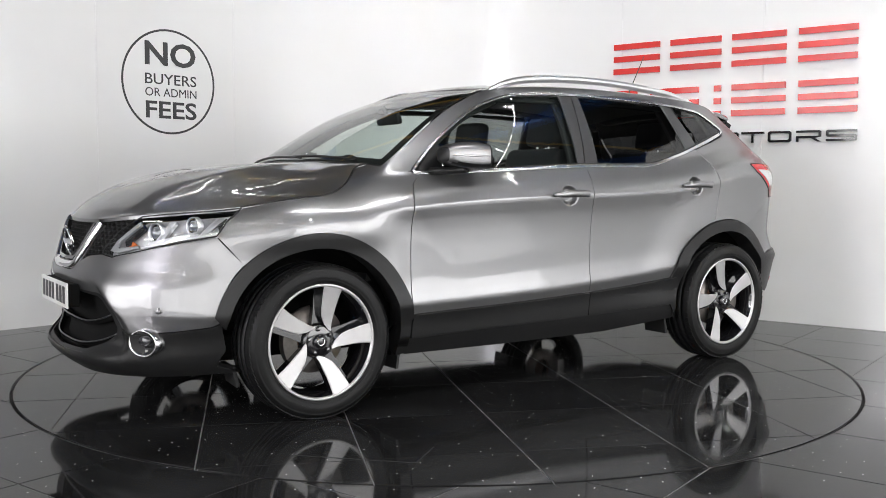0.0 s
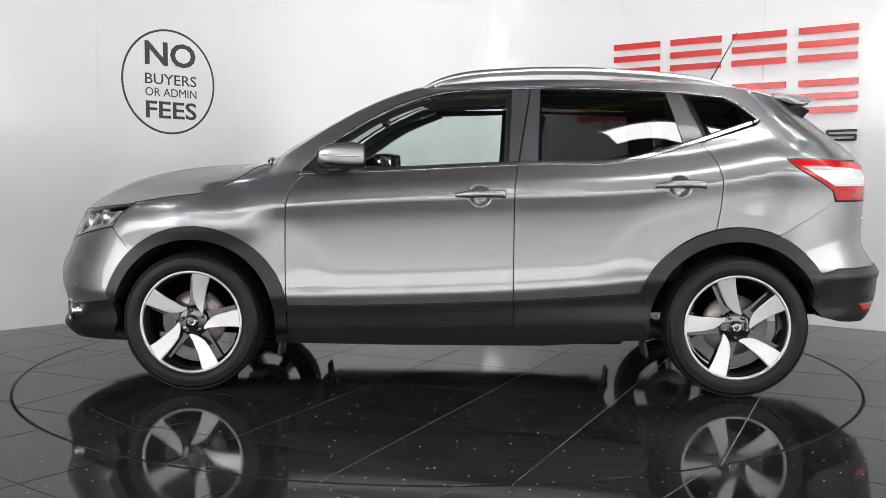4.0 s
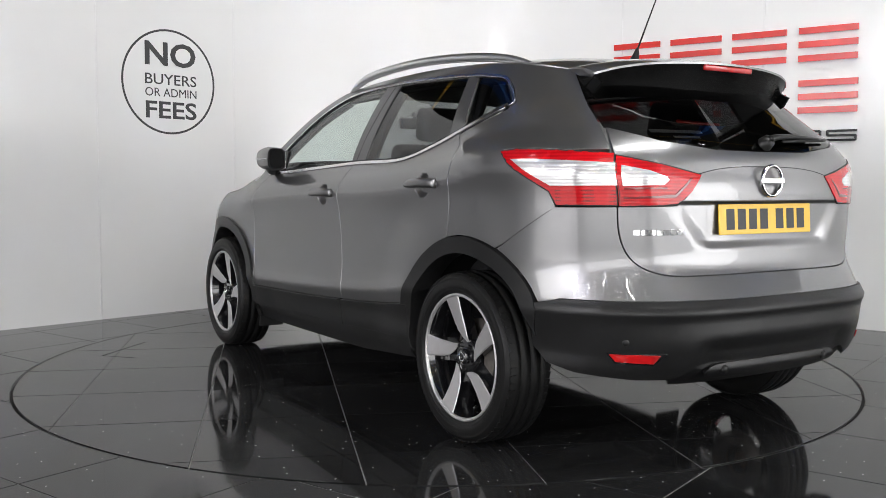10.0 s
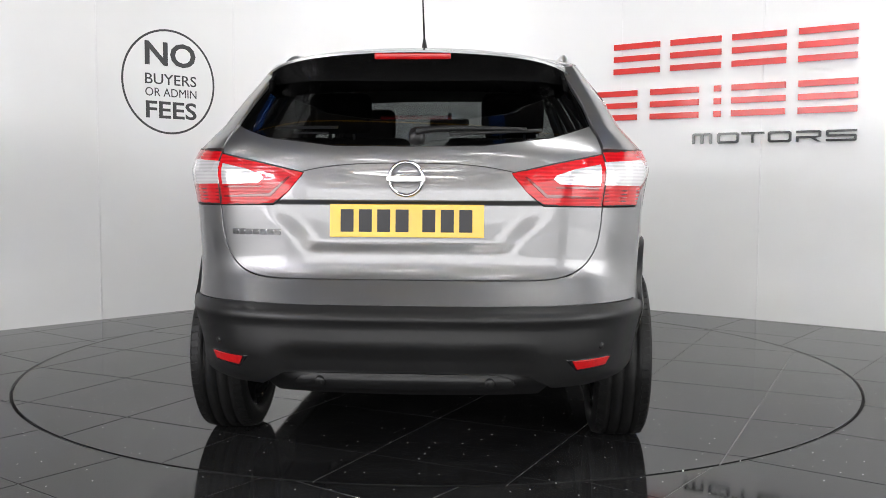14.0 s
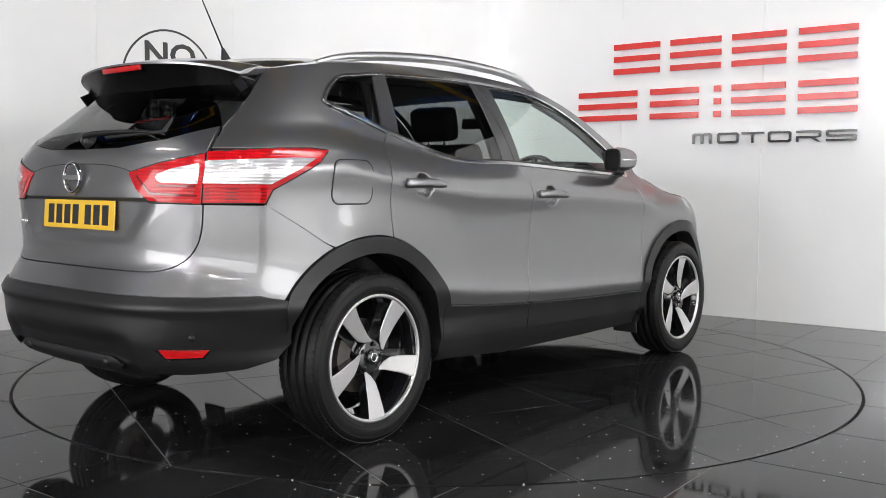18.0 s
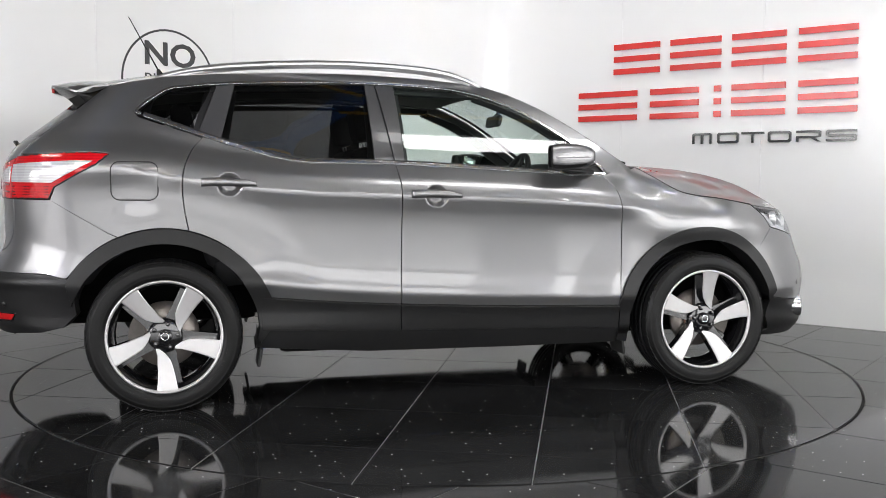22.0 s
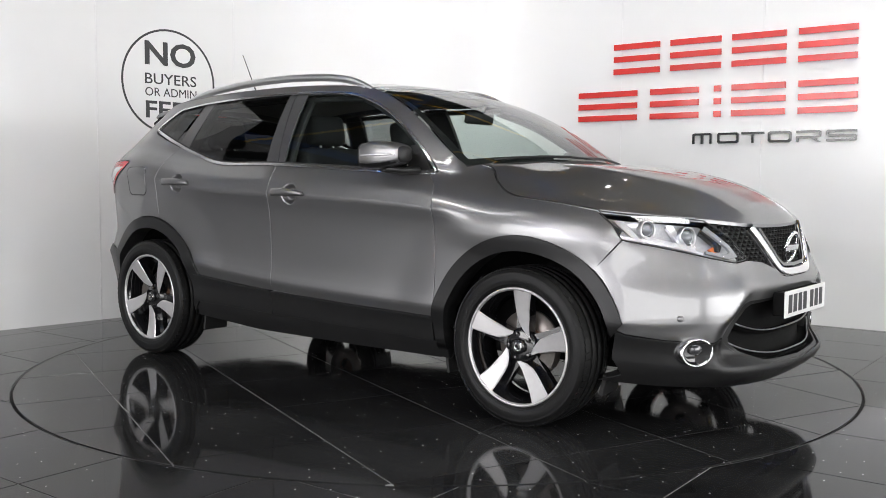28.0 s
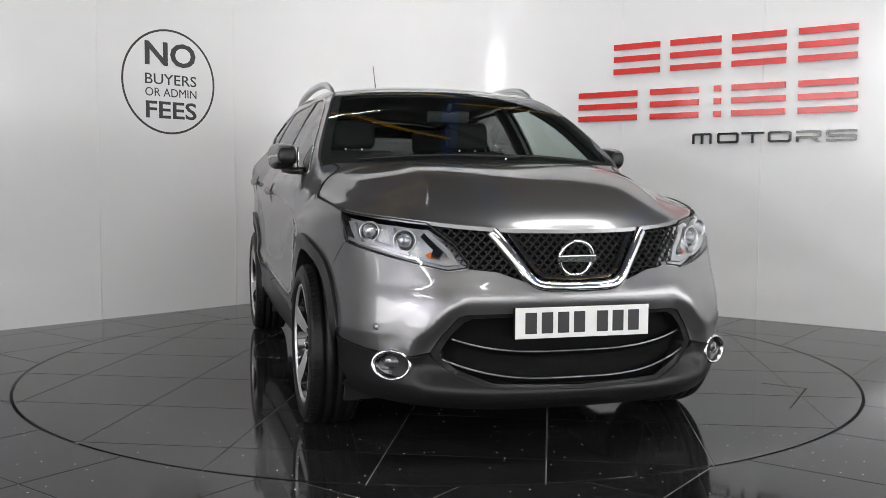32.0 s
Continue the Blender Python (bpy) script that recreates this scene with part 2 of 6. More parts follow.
def box_bm(sx, sy, sz, m=Matrix(), bevel=0.0, segments=2):
    bm = bmesh.new()
    bmesh.ops.create_cube(bm, size=1, matrix=Matrix.Diagonal((sx, sy, sz, 1)))
    if bevel:
        bmesh.ops.bevel(bm, geom=bm.edges[:], offset=bevel, segments=segments, profile=0.6, affect="EDGES")
    bmesh.ops.transform(bm, matrix=m, verts=bm.verts)
    return bm


def join_bm(*bms):
    """One bmesh from several."""
    out = bmesh.new()
    for bm in bms:
        me = bpy.data.meshes.new("tmp")
        bm.to_mesh(me)
        bm.free()
        out.from_mesh(me)
        bpy.data.meshes.remove(me)
    return out


def lathe_bm(profile, n=64, axis="Y", m=Matrix(), close=False):
    """Turns (radius, offset) points round an axis."""
    bm = bmesh.new()
    rings = []
    for r, o in profile:
        ring = []
        for i in range(n):
            a = 2 * math.pi * i / n
            p = (r * math.cos(a), o, r * math.sin(a)) if axis == "Y" else (r * math.cos(a), r * math.sin(a), o)
            ring.append(bm.verts.new(p))
        rings.append(ring)
    pairs = list(zip(rings, rings[1:])) + ([(rings[-1], rings[0])] if close else [])
    for a, b in pairs:
        for i in range(n):
            bm.faces.new((a[i], a[(i + 1) % n], b[(i + 1) % n], b[i]))
    bmesh.ops.recalc_face_normals(bm, faces=bm.faces)
    bmesh.ops.transform(bm, matrix=m, verts=bm.verts)
    return bm


def prism_bm(outline, depth, m=Matrix(), bevel=0.0):
    """An outline in xy drawn up by depth."""
    bm = bmesh.new()
    f = bm.faces.new([bm.verts.new((x, y, 0)) for x, y in outline])
    bm.normal_update()
    if f.normal.z < 0:
        f.normal_flip()
    top = bmesh.ops.extrude_face_region(bm, geom=[f])["geom"]
    bmesh.ops.translate(bm, vec=(0, 0, depth), verts=[v for v in top if isinstance(v, bmesh.types.BMVert)])
    bmesh.ops.recalc_face_normals(bm, faces=bm.faces)
    if bevel:
        bmesh.ops.bevel(bm, geom=[e for e in bm.edges if min(v.co.z for v in e.verts) > depth * 0.5], offset=bevel, segments=2, profile=0.6, affect="EDGES")
    bmesh.ops.transform(bm, matrix=m, verts=bm.verts)
    return bm


def tube_bm(points, radius, n=10, closed=False):
    """A round bar along points."""
    pts = [Vector(p) for p in points]
    bm = bmesh.new()
    rings = []
    k = len(pts)
    for i, p in enumerate(pts):
        a, b = (pts[(i - 1) % k], pts[(i + 1) % k]) if closed else (pts[max(i - 1, 0)], pts[min(i + 1, k - 1)])
        q = (b - a).to_track_quat("Z", "Y")
        r = radius(i / (k - 1)) if callable(radius) else radius
        rings.append([bm.verts.new(p + q @ Vector((r * math.cos(2 * math.pi * j / n), r * math.sin(2 * math.pi * j / n), 0))) for j in range(n)])
    for a, b in list(zip(rings, rings[1:])) + ([(rings[-1], rings[0])] if closed else []):
        off = min(range(n), key=lambda o: (a[0].co - b[o].co).length)
        for j in range(n):
            bm.faces.new((a[j], a[(j + 1) % n], b[(j + 1 + off) % n], b[(j + off) % n]))
    if not closed:
        bm.faces.new(rings[0][::-1]), bm.faces.new(rings[-1])
    bmesh.ops.recalc_face_normals(bm, faces=bm.faces)
    return bm


def spline(pts, n=8):
    """A smooth line through points, each of any dimension."""
    p = np.array([pts[0], *pts, pts[-1]], float)
    p[0], p[-1] = 2 * p[1] - p[2], 2 * p[-2] - p[-3]
    out = []
    for i in range(1, len(p) - 2):
        for k in range(n):
            t = k / n
            out.append(0.5 * (2 * p[i] + (p[i + 1] - p[i - 1]) * t + (2 * p[i - 1] - 5 * p[i] + 4 * p[i + 1] - p[i + 2]) * t**2 + (3 * p[i] - p[i - 1] - 3 * p[i + 1] + p[i + 2]) * t**3))
    return [tuple(q) for q in out] + [tuple(p[-2])]


def table(pairs):
    """A smooth function through (x, value) pairs."""
    xs, ys = np.array(sorted(pairs), float).T
    d = np.gradient(ys, xs)
    s = np.diff(ys) / np.diff(xs)
    for i in range(len(s)):
        if i and s[i] * s[i - 1] <= 0:
            d[i] = 0.0

    def f(x):
        x = min(max(x, xs[0]), xs[-1])
        i = min(max(int(np.searchsorted(xs, x)) - 1, 0), len(xs) - 2)
        h = xs[i + 1] - xs[i]
        t = (x - xs[i]) / h
        return float((2 * t**3 - 3 * t**2 + 1) * ys[i] + (t**3 - 2 * t**2 + t) * h * d[i] + (3 * t**2 - 2 * t**3) * ys[i + 1] + (t**3 - t**2) * h * d[i + 1])

    return f


def step(a, b, x):
    t = min(max((x - a) / (b - a), 0), 1)
    return t * t * (3 - 2 * t)


# ---- room: two gloss white walls with a rounded corner, the other walls behind the camera ----
CORNER = Vector((-0.366, 3.817))
DIR_L, DIR_R = Vector((0.6881, 0.7256)), Vector((0.797, -0.604))
ORIGIN_L, ORIGIN_R = Vector((-3.01, 1.03)), Vector((2.19, 1.88))


def wall_pose(origin, direction, s, z, out=0.0):
    """Local x along the wall, y up, z out of the wall into the room."""
    p = origin + direction * s
    nrm = Vector((direction.y, -direction.x))
    if nrm.dot(-p) < 0:
        nrm = -nrm
    x = Vector((direction.x, direction.y, 0))
    m = Matrix.Identity(4)
    m.col[0][:3], m.col[1][:3], m.col[2][:3] = x, (0, 0, 1), (nrm.x, nrm.y, 0)
    m.translation = (p.x + nrm.x * out, p.y + nrm.y * out, z)
    return m


def wall_line():
    """The inner line of the curved wall, left end to right end, with its lengths along."""
    r = 2.0
    cosang = (-DIR_L).dot(DIR_R)
    half = math.acos(cosang) / 2
    cut = r / math.tan(half)
    a, b = CORNER - DIR_L * cut, CORNER + DIR_R * cut
    bis = ((-DIR_L) + DIR_R).normalized()
    c = CORNER + bis * (r / math.sin(half))
    t0, t1 = math.atan2(*(a - c).yx), math.atan2(*(b - c).yx)
    arc = [c + r * Vector((math.cos(t0 + (t1 - t0) * i / 24), math.sin(t0 + (t1 - t0) * i / 24))) for i in range(25)]
    return [CORNER - DIR_L * 4.45, a - DIR_L * 0.08, *arc, b + DIR_R * 0.08, CORNER + DIR_R * 11.5]


def strip_wall(name, line, z0, z1, thick, material, label):
    verts, faces = [], []
    n = len(line)
    outs = []
    for i, p in enumerate(line):
        d = (line[min(i + 1, n - 1)] - line[max(i - 1, 0)]).normalized()
        o = Vector((-d.y, d.x))
        outs.append(p + o * thick)
    for a, b in zip(line, outs):
        verts += [(a.x, a.y, z0), (a.x, a.y, z1), (b.x, b.y, z0), (b.x, b.y, z1)]
    inner = len(verts)
    for a in line:
        verts += [(a.x, a.y, z0), (a.x, a.y, z1)]
    for i in range(n - 1):
        k, q = 4 * i, inner + 2 * i
        faces += [(q, q + 1, q + 3, q + 2), (k + 2, k + 6, k + 7, k + 3), (k + 1, k + 3, k + 7, k + 5), (k, k + 4, k + 6, k + 2)]
    faces += [(0, 2, 3, 1), (4 * n - 4, 4 * n - 3, 4 * n - 1, 4 * n - 2)]
    ob = mesh_object(name, verts, faces, material, smooth=False)
    me = ob.data
    for i in range(n - 1):
        me.polygons[4 * i].use_smooth = True
    return tagged(ob, label, "wall", kind="structure")


WALL = wall_line()
WALL_H = 3.3
strip_wall("wall_north", WALL, 0.0, WALL_H, 0.12, WALL_WHITE, "gloss white panelled wall with a rounded corner")
ENDS = (WALL[0], WALL[-1])
back_y = BACK_Y
WEST_X = -8.5
FAR_Y = 8.0
strip_wall("wall_far", [Vector((WEST_X, FAR_Y)), Vector((ENDS[1].x, FAR_Y))], 0.0, ROOM_H, 0.12, DARK_WALL, "plain dark hall wall beyond the stage walls")
strip_wall("wall_east", [Vector((ENDS[1].x, FAR_Y)), Vector((ENDS[1].x, back_y))], 0.0, ROOM_H, 0.12, PALE_WALL, "plain pale grey wall behind the stage")
strip_wall("wall_side", [Vector((WEST_X, ENDS[0].y)), ENDS[0]], 0.0, WALL_H, 0.12, MID_WALL, "plain grey partition beside the white wall")
strip_wall("wall_south", [Vector((ENDS[1].x, back_y)), Vector((WEST_X, back_y))], 0.0, ROOM_H, 0.12, PALE_WALL, "plain pale grey wall facing the stage")
strip_wall("wall_west", [Vector((WEST_X, back_y)), Vector((WEST_X, FAR_Y))], 0.0, ROOM_H, 0.12, MID_WALL, "plain mid-grey wall beside the stage")


def window(name, m, w, h, bays, label):
    """A frame with upright bars round an added fill lamp; local x along the wall, z up, y out of the wall."""
    ob = thing(name, label, "window", m)
    tagged(ob, label, "window", kind="structure")
    for s in (-1, 1):
        part("window_frame", box_bm(0.08, 0.07, h + 0.16, pose(s * (w / 2 + 0.04), 0.035, 0), 0.006), LAMP_BODY, ob, smooth=False)
        part("window_frame", box_bm(w, 0.07, 0.08, pose(0, 0.035, s * (h / 2 + 0.04)), 0.006), LAMP_BODY, ob, smooth=False)
    for k in range(1, bays):
        part("mullion", box_bm(0.05, 0.05, h, pose(-w / 2 + w * k / bays, 0.045, 0), 0.005), LAMP_BODY, ob, smooth=False)


# frames made up round the fill lamps; the walls behind have no openings
window("window_1", pose(FILL_X, BACK_Y, FILL_Z), FILL_W, FILL_H, 6, "long white frame added round the unseen south fill lamp")
window("window_3", pose(WEST_X, WEST_FILL[0], WEST_FILL[2], 0, 0, -90), WEST_FILL[1], WEST_FILL[3], 5, "white frame added round the unseen west fill lamp")
window("window_2", pose(ENDS[1].x, -7.5, 1.75, 0, 0, 90), 9.8, 2.9, 6, "white frame added round the unseen east fill lamp")

# seams of the wall panels
for i, (o, d, s) in enumerate([(ORIGIN_L, DIR_L, 0.74), (ORIGIN_L, DIR_L, 1.923), (ORIGIN_R, DIR_R, -0.874), (ORIGIN_R, DIR_R, 0.28), (ORIGIN_L, DIR_L, -0.45), (ORIGIN_R, DIR_R, 1.44)]):
    bm = box_bm(0.008, WALL_H - 0.02, 0.003, wall_pose(o, d, s, WALL_H / 2, 0.002), 0.0015, 1)
    tagged(part("trim", bm, SEAM), "thin pale joint strip between white wall panels", "trim", kind="structure")

cx0, cx1, cy1 = WEST_X - 0.5, ENDS[1].x + 0.5, FAR_Y + 0.2
tagged(part("ceiling", box_bm(cx1 - cx0, cy1 - back_y + 0.4, 0.15, pose((cx0 + cx1) / 2, (cy1 + back_y) / 2, ROOM_H + 0.075)), CEILING_MAT, smooth=False), "plain grey showroom ceiling", "ceiling", kind="structure")

# ---- ceiling lamps ----
def ceiling_light(x, y, turn, length, cowl=0):
    lamp = thing("ceiling_light", "white twin-tube ceiling batten, switched on", "ceiling light", pose(x, y, ROOM_H - 0.35, 0, 0, turn), "ceiling battens")
    part("body", box_bm(length, 0.16, 0.05, pose(0, 0, 0.05), 0.008), LAMP_BODY, lamp, smooth=False)
    for s in (-1, 1):
        part("hanger", box_bm(0.012, 0.012, 0.28, pose(s * length * 0.35, 0, 0.21)), LAMP_BODY, lamp, smooth=False)
        part("tube", box_bm(length, 0.034, 0.030, pose(0, s * 0.05, 0.008)), TUBE, lamp, smooth=False)
    if cowl:
        # a cowl added on the room's side keeps the tubes' light off the car
        part("cowl", box_bm(length + 0.04, 0.012, 0.34, pose(0, cowl * 0.115, -0.095), 0.003), GLOSS_BLACK, lamp, "black cowl added to keep the light off the car")
        lamp["label"] = "white twin-tube batten with a cowl, added unseen to brighten the wall"
    return lamp


for b in BATTENS:
    ceiling_light(*b)


def light_panel(x, y, turn, length, width):
    """A shallow hanging light box with a glowing diffuser in a white frame."""
    lamp = thing("light_panel", "large white hanging light panel with a glowing diffuser", "ceiling light", pose(x, y, ROOM_H - 0.62, 0, 0, turn))
    part("diffuser", box_bm(length, width, 0.02, pose(0, 0, 0.012)), DIFFUSER, lamp, smooth=False)
    part("housing", box_bm(length + 0.06, width + 0.06, 0.08, pose(0, 0, 0.064), 0.01), LAMP_BODY, lamp, smooth=False)
    for sx in (-1, 1):
        for sy in (-1, 1):
            part("hanger", box_bm(0.012, 0.012, 0.52, pose(sx * length * 0.4, sy * width * 0.4, 0.36)), LAMP_BODY, lamp, smooth=False)


light_panel(2.25, -2.75, 22, 2.4, 0.70)


def floodlight(at):
    """A flat floodlight with a finned back on a wall bracket."""
    m = look(at, (-0.5, -1.0, 0.8))
    lamp = thing("floodlight", "black wall-mounted floodlight, switched on", "floodlight", m, "floodlights")
    part("housing", box_bm(0.98, 0.58, 0.07, pose(0, 0, 0.05), 0.012), PLASTIC, lamp, smooth=False)
    for k in range(9):
        part("fin", box_bm(0.012, 0.50, 0.05, pose(-0.40 + 0.10 * k, 0, 0.108), 0.002), PLASTIC, lamp, smooth=False)
    part("bracket", box_bm(0.10, 0.06, 0.18, pose(0, 0, 0.20), 0.005), PLASTIC, lamp, smooth=False)


for flood in FLOODS:
    floodlight(flood)
# a row of unseen battens along each white wall, added to brighten it
for origin, direction, turn in ((ORIGIN_L, DIR_L, 46.5), (ORIGIN_R, DIR_R, -37.2)):
    for k in range(2 if direction.y > 0 else 6):
        side = 1 if direction.y > 0 else -1
        p = CORNER - side * direction * (2.0 + 1.95 * k)
        nrm = Vector((direction.y, -direction.x))
        nrm = nrm if nrm.dot(-p) > 0 else -nrm
        p = p + nrm * 1.0
        ax = Vector((-math.sin(radians(turn)), math.cos(radians(turn))))
        ceiling_light(p.x, p.y, turn, 1.8, 1 if ax.dot(nrm) > 0 else -1)


def beam(name, p, q, w, h, material, label):
    p, q = Vector(p), Vector(q)
    m = Matrix.Translation((p + q) / 2) @ (q - p).to_track_quat("X", "Z").to_matrix().to_4x4()
    d = (q - p).length
    bm = join_bm(box_bm(d, w, h * 0.16, Matrix.Translation((0, 0, h * 0.42))), box_bm(d, w, h * 0.16, Matrix.Translation((0, 0, -h * 0.42))), box_bm(d, w * 0.16, h * 0.7))
    bmesh.ops.transform(bm, matrix=m, verts=bm.verts)
    tagged(part(name, bm, material, smooth=False), label, "beam", "roof steelwork")


for x in (-6.0, -2.8, 0.45, 3.7, 6.9):
    beam("roof_beam", (x, FAR_Y - 0.1, ROOM_H - 0.42), (x, BACK_Y + 0.1, ROOM_H - 0.42), 0.20, 0.26, BLUE_STEEL, "long blue-painted steel roof beam")
for y in (6.4, 3.6, 0.8, -2.0, -5.0, -7.8, -10.8):
    beam("roof_brace", (-6.0, y, ROOM_H - 0.59), (0.45, y - 2.4, ROOM_H - 0.59), 0.06, 0.09, YELLOW_STEEL, "slanting yellow-painted steel roof brace")
    beam("roof_brace", (6.9, y - 0.6, ROOM_H - 0.585), (0.45, y - 3.0, ROOM_H - 0.585), 0.06, 0.09, YELLOW_STEEL, "slanting yellow-painted steel roof brace")

# ---- signs on the walls ----
def text_bm(words, height, depth, bold=0.0):
    """Solid letters, left-aligned at the origin, capital height as given. Returns mesh and width."""
    cu = bpy.data.curves.new("letters", "FONT")
    cu.body = words
    cu.extrude = depth / 2
    cu.offset = bold
    cu.resolution_u = 3
    ob = bpy.data.objects.new("letters", cu)
    scene.collection.objects.link(ob)
    dg = bpy.context.evaluated_depsgraph_get()
    dg.update()
    me = bpy.data.meshes.new_from_object(ob.evaluated_get(dg))
    bm = bmesh.new()
    bm.from_mesh(me)
    bpy.data.objects.remove(ob)
    bpy.data.curves.remove(cu)
    bpy.data.meshes.remove(me)
    xs, ys = [v.co.x for v in bm.verts], [v.co.y for v in bm.verts]
    k = height / (max(ys) - min(ys))
    w = (max(xs) - min(xs)) * k
    bmesh.ops.transform(bm, matrix=Matrix.Diagonal((k, k, 1, 1)) @ Matrix.Translation((-min(xs), -min(ys), depth / 2)), verts=bm.verts)
    return bm, w


def fit_text(words, x0, x1, y0, y1, depth, bold=0.0):
    bm, w = text_bm(words, y1 - y0, depth, bold)
    bmesh.ops.transform(bm, matrix=pose(x0, y0, 0) @ Matrix.Diagonal(((x1 - x0) / w, 1, 1, 1)), verts=bm.verts)
    return bm


decal = thing("wall_decal", "round charcoal vinyl notice on the white wall, about fees", "decal", wall_pose(ORIGIN_L, DIR_L, 1.334, 1.792, 0.001))
ring = [(0.402, 0.0), (0.402, 0.0015), (0.386, 0.0015), (0.386, 0.0)]
part("ring", lathe_bm(ring, 96, "Z", close=True), DECAL, decal, smooth=False)
for words, a, b, c, d, bold in (("NO", -0.207, 0.232, 0.118, 0.303, 0.024), ("BUYERS", -0.208, 0.236, -0.023, 0.058, 0.006), ("OR ADMIN", -0.208, 0.236, -0.115, -0.05, 0.0), ("FEES", -0.205, 0.235, -0.283, -0.150, 0.017)):
    part("lettering", fit_text(words, a, b, c, d, 0.0015, bold), DECAL, decal, smooth=False)


def bar(x0, y0, x1, y1, w, depth):
    """A straight stroke from point to point."""
    a, b = Vector((x0, y0)), Vector((x1, y1))
    d = (b - a).normalized()
    o = Vector((-d.y, d.x)) * w / 2
    return prism_bm([tuple(a + o), tuple(b + o), tuple(b - o), tuple(a - o)], depth)


def poly(pts, depth):
    return prism_bm(pts, depth)


sign = thing("wall_sign", "raised red acrylic bars over a black acrylic word", "sign", wall_pose(ORIGIN_R, DIR_R, 0.0, 0.0, 0.004))
TH, DP = 0.052, 0.018


def letter(name_mat, *bms):
    part("letter", join_bm(*bms), name_mat, sign, smooth=False)


def name_bars(x0, x1, y0, y1, w=0.046):
    """Three level bars in place of one character of the name."""
    for ym in (y0 + w / 2, (y0 + y1) / 2, y1 - w / 2):
        part("bar", bar(x0, ym, x1, ym, w, DP), RED_SIGN, sign, smooth=False)


U0, U1, L0, L1 = 1.913, 2.157, 1.54, 1.78
for x0, x1 in ((-0.94, -0.541), (-0.45, -0.04), (0.045, 0.45), (0.538, 0.945)):
    name_bars(x0, x1, U0, U1)
for x0, x1 in ((-1.26, -0.73), (-0.614, -0.211), (-0.088, -0.034), (0.05, 0.452), (0.545, 0.953)):
    name_bars(x0, x1, L0, L1)
M0, M1, MT = 1.336, 1.418, 0.0165


def ring_letter(x0, x1):
    r = 0.012
    out = [(x0 + r, M0), (x1 - r, M0), (x1, M0 + r), (x1, M1 - r), (x1 - r, M1), (x0 + r, M1), (x0, M1 - r), (x0, M0 + r)]
    bm = bmesh.new()
    n = len(out)
    c = Vector(((x0 + x1) / 2, (M0 + M1) / 2))
    k = Vector((((x1 - x0) / 2 - MT) / ((x1 - x0) / 2), ((M1 - M0) / 2 - MT) / ((M1 - M0) / 2)))
    inn = [(c.x + (x - c.x) * k.x, c.y + (y - c.y) * k.y) for x, y in out]
    vs = [[bm.verts.new((x, y, z)) for x, y in loop] for z in (0, DP) for loop in (out, inn)]
    for i in range(n):
        j = (i + 1) % n
        bm.faces.new((vs[2][i], vs[2][j], vs[3][j], vs[3][i]))
        bm.faces.new((vs[0][i], vs[0][j], vs[2][j], vs[2][i]))
        bm.faces.new((vs[1][j], vs[1][i], vs[3][i], vs[3][j]))
    return bm


P = lambda *pts: poly(list(pts), DP)
letter(BLACK_SIGN, P((-0.252, M0), (-0.252 + MT, M0), (-0.252 + MT, M1 - MT), (-0.252 + 0.069, M1 - MT), (-0.183, M0), (-0.183 + MT, M0), (-0.183 + MT, M1 - MT), (-0.113, M1 - MT), (-0.113, M0), (-0.113 + MT, M0), (-0.113 + MT, M1 - 0.01), (-0.107, M1), (-0.242, M1), (-0.252, M1 - 0.01)))
letter(BLACK_SIGN, ring_letter(-0.052, 0.115))
letter(BLACK_SIGN, P((0.135, M1 - MT), (0.212, M1 - MT), (0.212, M0), (0.212 + MT, M0), (0.212 + MT, M1 - MT), (0.305, M1 - MT), (0.305, M1), (0.135, M1)))
letter(BLACK_SIGN, ring_letter(0.335, 0.505))
letter(BLACK_SIGN, P((0.54, M0), (0.54 + MT, M0), (0.54 + MT, 1.362), (0.645, 1.362), (0.69, M0), (0.715, M0), (0.672, 1.362), (0.715, 1.37), (0.715, M1 - 0.008), (0.705, M1), (0.54, M1), (0.54, M1 - MT), (0.698, M1 - MT), (0.698, 1.378), (0.54, 1.378)))
letter(BLACK_SIGN, P((0.75, M0), (0.95, M0), (0.958, M0 + 0.008), (0.958, 1.377), (0.95, 1.385), (0.767, 1.385), (0.767, M1 - MT), (0.958, M1 - MT), (0.958, M1), (0.758, M1), (0.75, M1 - 0.008), (0.75, 1.377), (0.758, 1.369), (0.941, 1.369), (0.941, M0 + MT), (0.75, M0 + MT)))

# ---- the floor and the turntable ----
RAD = 2.243
floor_line = 0.0


def disc_bm(r, z0, z1, n=128):
    bm = bmesh.new()
    a = [bm.verts.new((r * math.cos(2 * math.pi * i / n), r * math.sin(2 * math.pi * i / n), z1)) for i in range(n)]
    b = [bm.verts.new((v.co.x, v.co.y, z0)) for v in a]
    bm.faces.new(a)
    for i in range(n):
        bm.faces.new((a[i], b[i], b[(i + 1) % n], a[(i + 1) % n]))
    return bm


fx0, fx1, fy0, fy1 = WEST_X - 0.3, ENDS[1].x + 0.3, back_y - 0.3, 4.4


